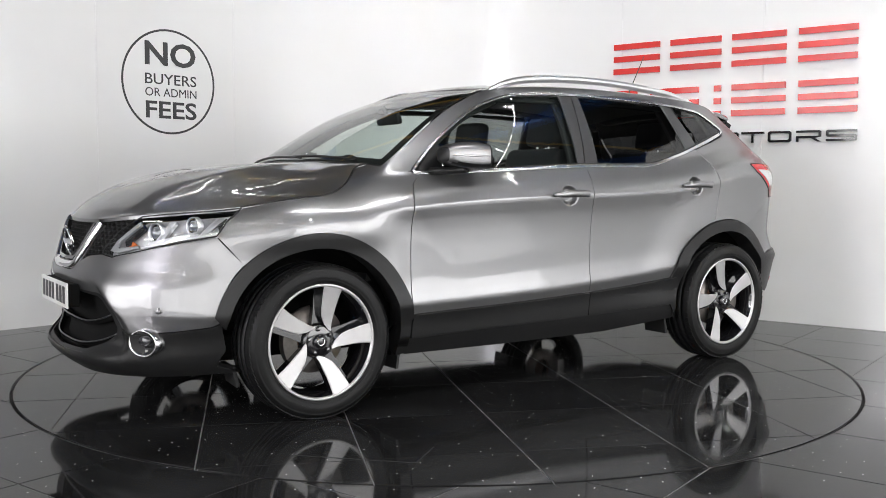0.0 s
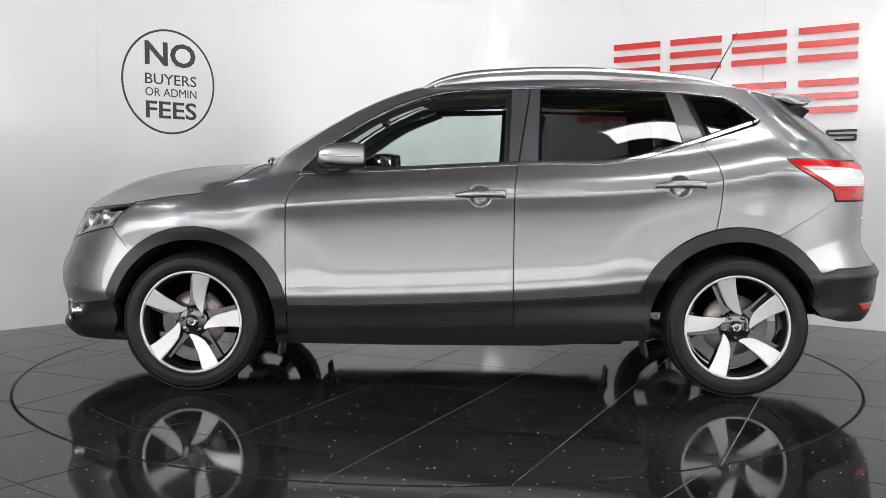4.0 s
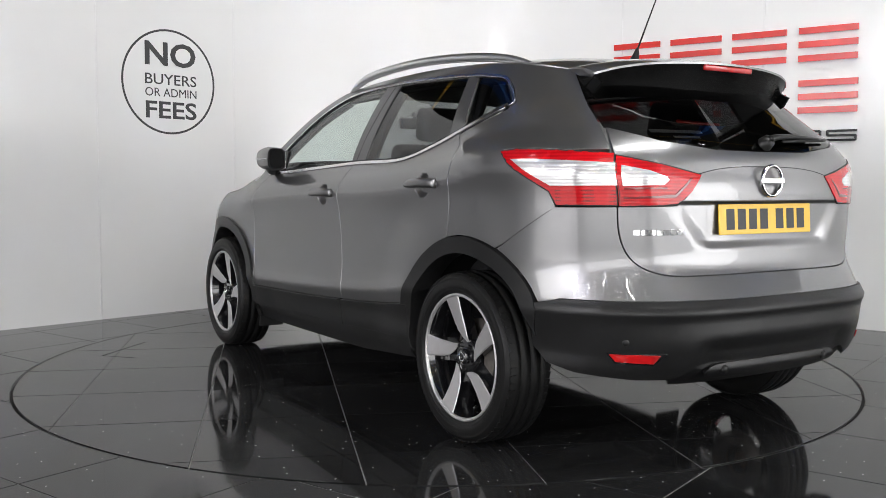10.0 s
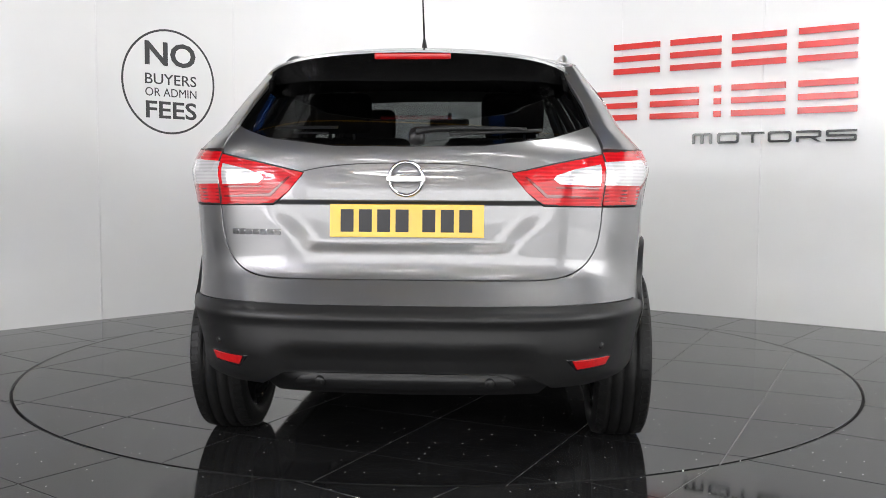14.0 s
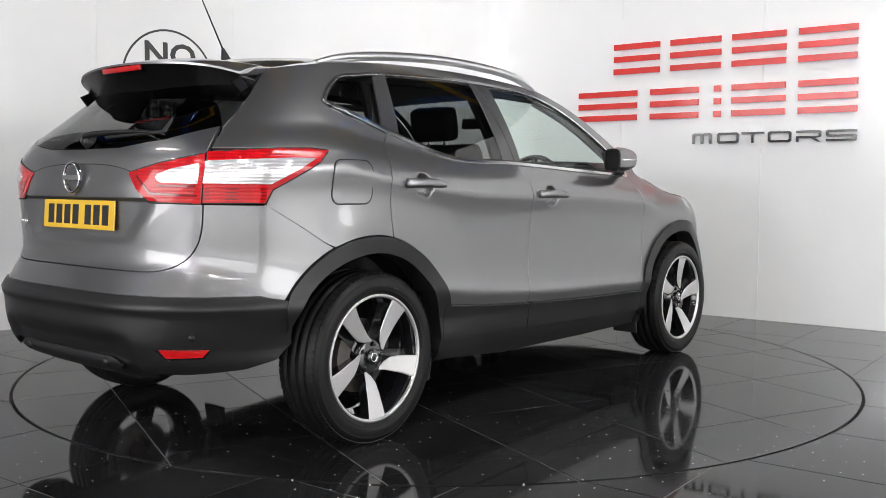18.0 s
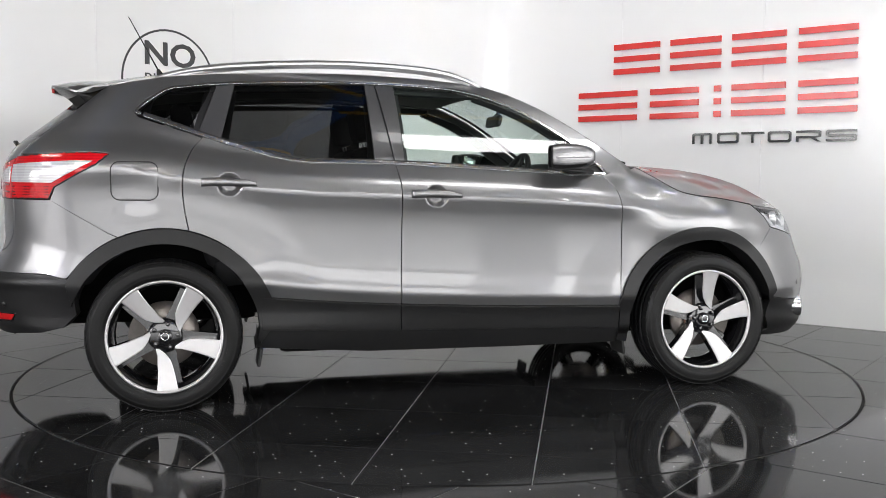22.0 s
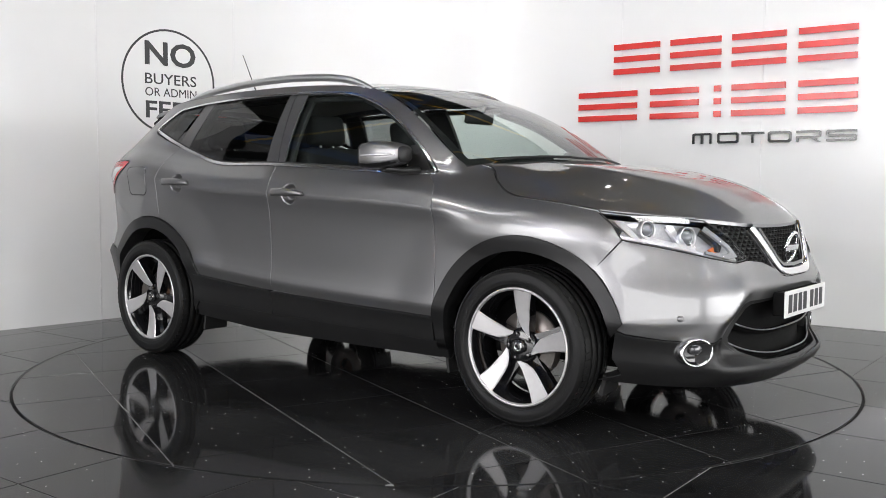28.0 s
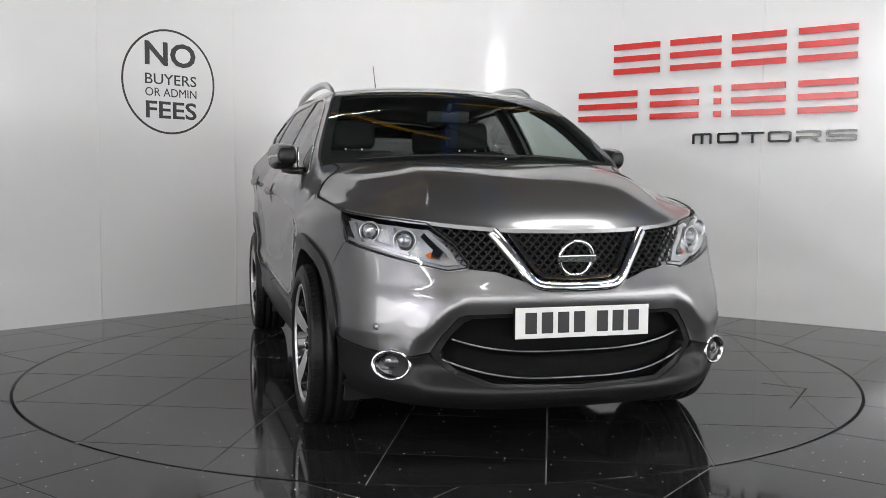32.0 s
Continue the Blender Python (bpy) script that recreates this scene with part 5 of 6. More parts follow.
# ---- underbody and wheel wells ----
def underbody():
    part("floor_pan", box_bm(1.62, 1.44, 0.10, pose(0, 0, 0.27), 0.03), UNDER, car, smooth=False)
    part("front_subframe", box_bm(1.05, 0.98, 0.14, pose(1.42, 0, 0.29), 0.03), UNDER, car, smooth=False)
    part("engine_bay", box_bm(0.92, 0.98, 0.50, pose(1.46, 0, 0.60), 0.05), UNDER, car, smooth=False)
    part("boot_floor", box_bm(1.10, 0.98, 0.30, pose(-1.45, 0, 0.50), 0.05), UNDER, car, smooth=False)
    for s in BOTH:
        part("air_deflector", box_bm(0.018, 0.17, 0.09, pose(1.66, s * 0.69, 0.205, 0, 14, s * -6), 0.004), SEAL, car, "black rubber air deflector", smooth=False)
        part("air_deflector", box_bm(0.016, 0.16, 0.085, pose(-0.905, s * 0.72, 0.215, 0, 10, 0), 0.004), SEAL, car, "black rubber air deflector", smooth=False)
        part("mud_flap", box_bm(0.014, 0.15, 0.10, pose(0.900, s * 0.75, 0.215, 0, -8, 0), 0.004), SEAL, car, "black rubber mud flap", smooth=False)
    for x in (AX_F, AX_R):
        for s in BOTH:
            bm = lathe_bm([(0.425, 0.03), (0.42, -0.24), (0.20, -0.30)], 48, m=pose(x, s * 0.75, 0.335) @ Matrix.Diagonal((1, s, 1, 1)))
            bmesh.ops.delete(bm, geom=[v for v in bm.verts if v.co.z < (0.20 if x > 0 and v.co.x < x else 0.35)], context="VERTS")
            part("wheel_well", bm, UNDER, car, "black wheel-arch liner")


underbody()


# ---- fittings of the car ----
def strip_outline(line, w):
    """A band of width w round a line in side view."""
    p = [Vector(q) for q in line]
    up, dn_ = [], []
    for i, q in enumerate(p):
        d = (p[min(i + 1, len(p) - 1)] - p[max(i - 1, 0)]).normalized()
        o = Vector((-d.y, d.x)) * w / 2
        up.append(tuple(q + o)), dn_.append(tuple(q - o))
    return up + dn_[::-1]


def chrome_trim():
    low = sub(belt, 0.800, -1.405, 48)
    up = spline([(0.800, 1.079), (0.78, 1.105), (0.68, 1.197), (0.55, 1.289), (0.40, 1.378), (0.26, 1.438), (0.10, 1.481), (-0.1, 1.500), (-0.5, 1.508), (-1.0, 1.488), (-1.22, 1.465), (-1.305, 1.448), (-1.378, 1.400), (-1.437, 1.346), (-1.418, 1.329)], 5)
    for s in BOTH:
        panel("window_trim", strip_outline(low, 0.013), f_side, TRIM_CHROME, car, (0.03, 0.02), 0.012, 0.005, "bright chrome belt-line strip", (s,))
        panel("window_trim", strip_outline(up, 0.010), f_side, TRIM_CHROME, car, (0.03, 0.02), 0.012, 0.004, "bright chrome window surround", (s,))
        # seals between glass and trim
        panel("window_seal", strip_outline(dn(low, 0.0105), 0.010), f_side, SEAL, car, (0.08, 0.02), 0.01, 0.001, "", (s,))


chrome_trim()


def handle(cx, cz, s, back, door):
    """A pull bar over its bowl; back: the longer end points to the rear."""
    line = [(cx + 0.118, cz + 0.001), (cx + 0.07, cz + 0.006), (cx, cz + 0.010), (cx - 0.07, cz + 0.010), (cx - 0.122, cz + 0.008)]
    pts = spline(line, 5)
    n = len(pts)
    verts, faces = [], []
    for i, (x, z) in enumerate(pts):
        t = i / (n - 1)
        y0 = side_y(x, z) + 0.002
        lift_ = 0.034 * math.sin(math.pi * min(1, 0.10 + t * 0.84)) ** 0.5
        h = 0.0105 + 0.0085 * step(0.0, 0.4, t) + 0.001 * t
        ring = []
        for k in range(8):
            a = 2 * math.pi * k / 8 + math.pi / 8
            ring.append((x, s * (y0 + lift_ + 0.010 * math.cos(a) - 0.008), z + h * 1.05 * math.sin(a)))
        verts += ring
    for i in range(n - 1):
        for k in range(8):
            q = (8 * i + k, 8 * i + (k + 1) % 8, 8 * i + 8 + (k + 1) % 8, 8 * i + 8 + k)
            faces.append(q if s < 0 else q[::-1])
    faces += [tuple(range(8))[::-1 if s < 0 else 1], tuple(range(8 * n - 8, 8 * n))[::1 if s < 0 else -1]]
    mesh_object("door_handle", verts, faces, PAINT, door, "grey painted pull handle")


for s in BOTH:
    for (cx, cz), d in zip(DISHES, DOORS[s]):
        handle(cx, cz, s, True, d)


def door_mirror(s):
    """A wing mirror: painted cap, black base and arm, mirror glass facing back."""
    x0, x1 = 0.70, 0.475
    cyc, czc = 0.882, 1.150
    root = None
    def section(t, grow=1.0):
        k = (1 - (1 - t) ** 2.4) ** 0.5
        k *= 1 - 0.22 * step(0.80, 1.0, t) * grow
        hy, hz = (0.034 + 0.026 * k) * grow, (0.025 + 0.044 * k) * grow
        out = []
        for i in range(28):
            a = 2 * math.pi * i / 28
            c, q = math.cos(a), math.sin(a)
            e = 2 / 3.4
            out.append((math.copysign(abs(c) ** e, c) * hy + 0.01 * t, math.copysign(abs(q) ** e, q) * hz * (1.0 if q > 0 else 0.92) + 0.006 * (1 - t)))
        return out
    steps_ = [0.0, 0.03, 0.10, 0.2, 0.35, 0.55, 0.75, 0.92, 1.0]
    verts, faces = [], []
    for t in steps_:
        for y, z in section(t):
            verts.append((x0 + (x1 - x0) * t - 0.012 * (y / 0.06), s * (cyc + y), czc + z))
    for i in range(len(steps_) - 1):
        for k in range(28):
            q = (28 * i + k, 28 * i + (k + 1) % 28, 28 * i + 28 + (k + 1) % 28, 28 * i + 28 + k)
            faces.append(q if s > 0 else q[::-1])
    faces.append(tuple(range(28))[::-1 if s > 0 else 1])
    cap = mesh_object("door_mirror", verts, faces, PAINT, car, "folded grey wing mirror with a black base")
    for p in cap.data.polygons:
        if p.center.z < czc - 0.030 or p.center.x > x0 - 0.012 or abs(p.center.y) < cyc - 0.03:
            p.material_index = 1
    cap.data.materials.append(PLASTIC)
    # the mirror is folded in: its glass lies in the black shell's end, towards the cabin
    last = [Vector(v) for v in verts[-28:]]
    c = sum(last, Vector()) / 28
    gv = [tuple(c + (v - c) * 0.93 + Vector((0.006, 0, 0))) for v in last] + [tuple(c + Vector((0.006, 0, 0)))]
    mesh_object("mirror_back", gv, [(k, (k + 1) % 28, 28) if s < 0 else ((k + 1) % 28, k, 28) for k in range(28)], PLASTIC, cap, "black end of the folded shell")
    part("mirror_glass", box_bm(0.15, 0.004, 0.10, pose(0.585, s * (cyc - 0.061), czc, 0, 0, 0), 0.001), MIRROR, cap, "mirror glass")
    rim = [tuple(c + (v - c) * 0.97 + Vector((-0.001, 0, 0))) for v in last]
    part("mirror_rim", tube_bm(rim, 0.005, 6, True), PLASTIC, cap)
    # clear repeater strip
    line = []
    for i in range(14):
        t = 0.10 + 0.82 * i / 13
        sec = section(t)
        y, z = max(sec, key=lambda q: q[0] - 3 * abs(q[1] - 0.012))
        line.append((x0 + (x1 - x0) * t - 0.012 * (y / 0.06), s * (cyc + y + 0.001), czc + z))
    part("repeater", tube_bm(line, 0.0055, 6), WHITE_LENS, cap, "clear side repeater strip")
    # arm and sail
    arm = tube_bm([(0.60, s * 0.885, 1.092), (0.635, s * 0.845, 1.082), (0.67, s * 0.80, 1.082)], 0.021, 10)
    bmesh.ops.scale(arm, vec=(1.9, 1, 0.9), space=Matrix.Translation((-0.635, -s * 0.86, -1.085)), verts=arm.verts)
    part("arm", arm, PLASTIC, cap)
    panel("mirror_sail", [(0.775, 1.083), (0.60, 1.091), (0.585, 1.11), (0.62, 1.20), (0.655, 1.205), (0.70, 1.17)], f_side, PLASTIC, cap, SC, 0.01, 0.004, "black plastic corner piece", (s,))


MIRROR = mat("mirror", (0.9, 0.9, 0.9), 0.02, metal=1.0, vary=0.01)
for s in BOTH:
    door_mirror(s)


def roof_rail(s):
    line = spline([(0.215, 1.508), (0.12, 1.548), (0.0, 1.576), (-0.18, 1.594), (-0.47, 1.603), (-0.76, 1.595), (-1.05, 1.572), (-1.25, 1.542), (-1.42, 1.492)], 6)
    verts, faces = [], []
    n = len(line)
    for i, (x, z) in enumerate(line):
        t = i / (n - 1)
        k = min(1, math.sin(math.pi * t) ** 0.5 + 0.15)
        y = 0.578 - 0.05 * max(0, t - 0.75) - 0.03 * max(0, 0.2 - t)
        hw, hh = 0.014 * k + 0.003, 0.015 * k + 0.004
        for j in range(10):
            a = 2 * math.pi * j / 10
            verts.append((x, s * (y + hw * math.cos(a)), z + hh * math.sin(a) * (1 if math.sin(a) > 0 else 0.8) - 0.008))
    for i in range(n - 1):
        for j in range(10):
            q = (10 * i + j, 10 * i + (j + 1) % 10, 10 * i + 10 + (j + 1) % 10, 10 * i + 10 + j)
            faces.append(q if s < 0 else q[::-1])
    faces += [tuple(range(10)), tuple(range(10 * n - 10, 10 * n))]
    mesh_object("roof_rail", verts, faces, SATIN, car, "satin silver roof rail")
    foot = [(x, z - 0.030) for x, z in line[4:-5]]
    ob = [(x, s * 0.573, z + 0.010) for x, z in foot]
    part("rail_seal", tube_bm(ob, 0.009, 6), SATIN, car)


for s in BOTH:
    roof_rail(s)


# ---- tail spoiler ----
def spoiler_rows(w):
    """Points over the spoiler's length at a share w of its half width, from roof to glass."""
    k = abs(w)
    a, b = curve_at(roof_edge, 1.0), curve_at(roof_mid, 1.0)
    y0 = side_y(a.x, a.y)
    p0 = Vector((b.x + (a.x - b.x) * k**2.4 - 0.003, w * y0, b.y + (a.y - b.y) * k**2.4))
    te = Vector((-1.880 + 0.12 * k**2.2 + 0.05 * k**8, w * 0.545, 1.492 - 0.030 * k**2 - 0.022 * k**8))
    return p0, te


def spoiler():
    def top(u, v):
        w = 2 * u - 1
        p0, te = spoiler_rows(w)
        p = p0.lerp(te, v)
        p.z += 0.010 * math.sin(math.pi * v)
        return p
    sp = sheet("spoiler", top, 28, 8, PAINT, car, 0.008, "grey painted tailgate spoiler")
    def back(u, v):
        w = (2 * u - 1)
        k = abs(w)
        _, te = spoiler_rows(w * 0.985)
        lo = Vector((-1.735 + 0.10 * k**2.5, w * 0.588, 1.362 - 0.028 * k**4))
        p = (te + Vector((0.003, 0, -0.007))).lerp(lo, v)
        p.x += 0.012 * math.sin(math.pi * v)
        return p
    sheet("spoiler_back", back, 28, 8, BLACK_PANEL, sp, 0.0, "gloss black spoiler underside")
    for s in BOTH:
        # body-coloured side wedge and, inboard of it, a dark fin down to the glass
        p0, te = spoiler_rows(s)
        tip = te + Vector((0.006, 0, -0.020))
        bm = bmesh.new()
        side = [p0 + Vector((0.010, 0, -0.004)), p0.lerp(te, 0.5) + Vector((0, 0, 0.004)), te + Vector((0.004, 0, -0.004)), te + Vector((0.014, 0, -0.016)), Vector((-1.700, s * 0.560, 1.432)), Vector((-1.645, s * 0.566, 1.432))]
        outer = [bm.verts.new(v) for v in side]
        inner = [bm.verts.new(v - Vector((0, s * 0.010, 0))) for v in side]
        bm.faces.new(outer), bm.faces.new(inner[::-1])
        for q in range(len(side)):
            bm.faces.new((outer[q], outer[(q + 1) % len(side)], inner[(q + 1) % len(side)], inner[q]))
        bmesh.ops.recalc_face_normals(bm, faces=bm.faces)
        part("spoiler_side", bm, PAINT, sp, "grey painted side wedge", smooth=False)
        for name, outline, inset, mtl, tag in (("spoiler_fin", [p0 + Vector((-0.01, 0, -0.008)), te + Vector((0.004, 0, -0.006)), tip, Vector((-1.745, s * 0.548, 1.400)), Vector((-1.70, s * 0.560, 1.352)), Vector((-1.655, s * 0.568, 1.347)), Vector((-1.625, s * 0.556, 1.41))], 0.004, BLACK_PANEL, "black fin"),):
            bm = bmesh.new()
            a = [bm.verts.new(v - Vector((0, s * inset, 0))) for v in outline]
            b = [bm.verts.new(v - Vector((0, s * (inset + 0.012), 0))) for v in outline]
            bm.faces.new(a), bm.faces.new(b[::-1])
            for q in range(len(outline)):
                bm.faces.new((a[q], a[(q + 1) % len(outline)], b[(q + 1) % len(outline)], b[q]))
            bmesh.ops.recalc_face_normals(bm, faces=bm.faces)
            part(name, bm, mtl, sp, tag, smooth=False)
    bm = box_bm(0.014, 0.27, 0.022, pose(-1.868, 0, 1.472, 0, -12, 0), 0.005)
    part("brake_light", bm, RED_PLAIN, sp, "red high-level brake light")


spoiler()

# aerial
aer = part("aerial", lathe_bm([(0.0, 0.0), (0.022, 0.0), (0.016, 0.014), (0.006, 0.055), (0.0045, 0.06), (0.0, 0.06)], 16, "Z", pose(-1.355, 0, 1.553, 0, -18, 0) @ Matrix.Diagonal((1.5, 0.8, 1, 1))), PLASTIC, car, "black whip aerial")
ax = Vector((math.sin(radians(-28)), 0, math.cos(radians(28))))
part("whip", tube_bm([Vector((-1.37, 0, 1.60)) + ax * t for t in (0.0, 0.1, 0.2, 0.31)], lambda t: 0.0042 - 0.002 * t, 8), PLASTIC, aer)


# ---- plates, badges, sensors ----
def number_plate(name, face, m, label):
    pl = part(name, box_bm(0.520, 0.111, 0.006, m, 0.002), face, car, label, smooth=False)
    xs = [-0.196, -0.134, -0.072, -0.010, 0.080, 0.142, 0.204]
    for x in xs:
        part("plate_bar", box_bm(0.044, 0.076, 0.0016, m @ pose(x - 0.005, 0, 0.0034), 0.0005, 1), INK, pl, smooth=False)
    return pl


FRONT_M = Matrix(((0, 0, 1, 2.222), (1, 0, 0, 0.0), (0, 1, 0, 0.531), (0, 0, 0, 1)))
number_plate("number_plate", PLATE_WHITE, FRONT_M, "white number plate with black characters")
REAR_M = Matrix(((0, 0, -1, -2.066), (-1, 0, 0, 0.0), (0, 1, 0, 0.899), (0, 0, 0, 1))) @ pose(0, 0, 0, -4, 0, 0)
number_plate("number_plate", PLATE_YELLOW, REAR_M, "yellow number plate with black characters")
part("plate_mount", box_bm(0.50, 0.10, 0.05, FRONT_M @ pose(0, 0, -0.03), 0.006), UNDER, car, smooth=False)


def badge(x, z, r, facing, tilt):
    m = Matrix(((0, 0, facing, x), (facing, 0, 0, 0), (0, 1, 0, z), (0, 0, 0, 1))) @ pose(0, 0, 0, tilt, 0, 0)
    b = part("badge", lathe_bm([(r, 0.0), (r * 0.99, 0.008), (r * 0.90, 0.012), (r * 0.80, 0.008), (r * 0.79, 0.0)], 40, "Z", m), CHROME, car, "round chrome badge with a crossbar")
    part("crossbar", box_bm(r * 2.08, r * 0.36, 0.010, m @ pose(0, 0, 0.007), 0.003), TRIM_CHROME, b, smooth=False)


badge(2.150, 0.755, 0.072, 1, 12)
badge(-2.084, 1.040, 0.062, -1, 0)
for k in range(7):
    y0 = 0.612 - 0.0265 * k
    bar = panel("boot_lettering", [R(y0, 0.848), R(y0 - 0.0215, 0.848), R(y0 - 0.0215, 0.866), R(y0, 0.866)], f_rear, CHROME, TAILGATE, (0.02, 0.02), 0.003, 0.003, "small chrome letter shape")


def disc_on(f, a, z, r, depth, material, name, label, parent=car, s=1, off=0.0):
    """A round button lying on the body."""
    p = f(a, z)
    e = 0.004
    n = (f(a + e, z) - f(a - e, z)).cross(f(a, z + e) - f(a, z - e)).normalized()
    if n.dot(Vector((p.x, p.y, 0))) < 0:
        n = -n
    p = p + n * off
    if s < 0:
        p.y, n.y = -p.y, -n.y
    m = Matrix.Translation(p) @ n.to_track_quat("Z", "Y").to_matrix().to_4x4()
    return part(name, lathe_bm([(r, -0.004), (r, depth * 0.5), (r * 0.8, depth), (0.0, depth)], 20, "Z", m), material, parent, label), m


for s in BOTH:
    disc_on(f_front, *F(0.708, 0.500), 0.013, 0.005, PAINT, "parking_sensor", "grey parking sensor", s=s)
    disc_on(f_rear, *R(0.655, 0.480), 0.013, 0.012, PLASTIC, "parking_sensor", "black parking sensor", s=s)
    disc_on(f_rear, *R(0.283, 0.366), 0.017, 0.012, PLASTIC, "parking_sensor", "black parking sensor", s=s)
    panel("rear_reflector", [R(0.555, 0.437), R(0.685, 0.437), R(0.668, 0.412), R(0.57, 0.408)], f_rear, RED_PLAIN, car, (0.03, 0.01), 0.012, 0.013, "red bumper reflector", (s,))
    panel("reflector_surround", [R(0.535, 0.441), R(0.692, 0.442), R(0.670, 0.405), R(0.57, 0.400)], f_rear, GLOSS_BLACK, car, (0.03, 0.01), 0.01, 0.0095, "", (s,))


# ---- grille ----
def grille():
    bm = bmesh.new()
    cell_w, cell_h = 0.034, 0.0185
    top = lambda y: front_top(abs(y)) - 0.006
    bot = table([(0.0, 0.640), (0.17, 0.664), (0.30, 0.708), (0.395, 0.722), (0.47, 0.775), (0.52, 0.86)])
    row = 0
    z = 0.64
    while z < 0.88:
        y = -0.54 + (cell_w / 2 if row % 2 else 0)
        while y < 0.54:
            hexa = [(y + cell_w * 0.46 * math.cos(radians(60 * k)) * 1.12, z + cell_h * 0.56 * math.sin(radians(60 * k))) for k in range(6)]
            inn = [(y + cell_w * 0.385 * math.cos(radians(60 * k)) * 1.12, z + cell_h * 0.46 * math.sin(radians(60 * k))) for k in range(6)]
            if all(bot(min(abs(q[0]), 0.52)) - 0.01 < q[1] < top(q[0]) + 0.01 and abs(q[0]) < 0.51 for q in hexa):
                vs = []
                for loop, d in ((hexa, -0.012), (inn, -0.013), (inn, -0.03)):
                    vs.append([bm.verts.new(f_front(*F(q[0], q[1])) + Vector((d, 0, 0))) for q in loop])
                for a, b in ((vs[0], vs[1]), (vs[1], vs[2])):
                    for k in range(6):
                        bm.faces.new((a[k], a[(k + 1) % 6], b[(k + 1) % 6], b[k]))
            y += cell_w
        z += cell_h * 0.88
        row += 1
    part("grille_mesh", bm, SEAL, car, "black honeycomb grille mesh", smooth=False)
    # chrome V: a crowned bar swept along its middle line
    way = spline([(0.302, 0.852), (0.262, 0.796), (0.222, 0.738), (0.190, 0.692), (0.165, 0.668), (0.130, 0.657), (0.07, 0.653), (0.0, 0.652)], 5)
    way = way + [(-y, z) for y, z in way[-2::-1]]
    bm = bmesh.new()
    rings = []
    for i, (y, z) in enumerate(way):
        a, b = Vector(way[max(i - 1, 0)]), Vector(way[min(i + 1, len(way) - 1)])
        d = (b - a).normalized()
        o = Vector((-d.y, d.x))
        w = 0.019 + 0.004 * abs(y) / 0.3
        ring = []
        for side, out in ((-1.0, -0.020), (-1.0, 0.006), (-0.82, 0.012), (-0.25, 0.017), (0.35, 0.013), (0.85, 0.002), (1.0, -0.006), (1.0, -0.026)):
            q = Vector((y, z)) + o * side * w
            ring.append(bm.verts.new(f_nose(*F(q.x, q.y)) + Vector((out, 0, 0))))
        rings.append(ring)
    for a, b in zip(rings, rings[1:]):
        for k in range(7):
            bm.faces.new((a[k], a[k + 1], b[k + 1], b[k]))
    bmesh.ops.recalc_face_normals(bm, faces=bm.faces)
    ch = part("grille_chrome", bm, CHROME, car, "chrome V-shaped grille bar")
    inner = [F(0.0, 0.676), F(0.125, 0.682), F(0.158, 0.703), F(0.246, 0.842), F(0.228, 0.842), F(0.15, 0.715), F(0.12, 0.694), F(0.0, 0.688)]
    panel("grille_inlay", mirror_loop(inner), f_front, GLOSS_BLACK, car, (0.03, 0.02), 0.03, 0.006, "gloss black inlay")
    # lower intake: surround and two chrome-edged blades
    for z0, z1, yw, bend in ((0.412, 0.402, 0.455, 0.052), (0.318, 0.308, 0.49, 0.072)):
        line = []
        for i in range(41):
            w = -1 + 2 * i / 40
            y = w * yw
            z = z0 + bend * abs(w) ** 3.2
            line.append(f_front(*F(y, z)) + Vector((-0.012, 0, 0)))
        part("intake_blade", tube_bm(line, 0.0036, 6), DARK_CHROME, car, "thin silver intake strip")
        bm = bmesh.new()
        rows = [[bm.verts.new(p + Vector((dx, 0, dz))) for p in line] for dx, dz in ((0.0, 0.0), (-0.012, -0.018), (-0.06, -0.012), (-0.06, 0.004))]
        for a, b in zip(rows, rows[1:]):
            for i in range(40):
                bm.faces.new((a[i], a[i + 1], b[i + 1], b[i]))
        bmesh.ops.recalc_face_normals(bm, faces=bm.faces)
        part("intake_slat", bm, UNDER, car)
    rim = [F(0.0, 0.558), F(0.2, 0.558), F(0.405, 0.553), F(0.437, 0.541), F(0.472, 0.497), F(0.527, 0.412), F(0.512, 0.378), F(0.45, 0.338), F(0.33, 0.296), F(0.0, 0.284)]
    rin = [F(0.0, 0.546), F(0.2, 0.546), F(0.39, 0.540), F(0.42, 0.525), F(0.453, 0.490), F(0.500, 0.412), F(0.49, 0.385), F(0.44, 0.352), F(0.32, 0.310), F(0.0, 0.298)]
    for s in BOTH:
        pts = [(s * a, z) for a, z in rim + rin[::-1]]
        panel("intake_surround", [(a, z) for a, z in rim + rin[::-1]], f_front, PLASTIC, car, EC, 0.05, -0.004, "black plastic intake surround", (s,))


grille()


# ---- fog lamps ----
LAMP_DARK = mat("dark_lamp_glass", (0.06, 0.06, 0.065), 0.05, coat=1.0, metal=0.3)

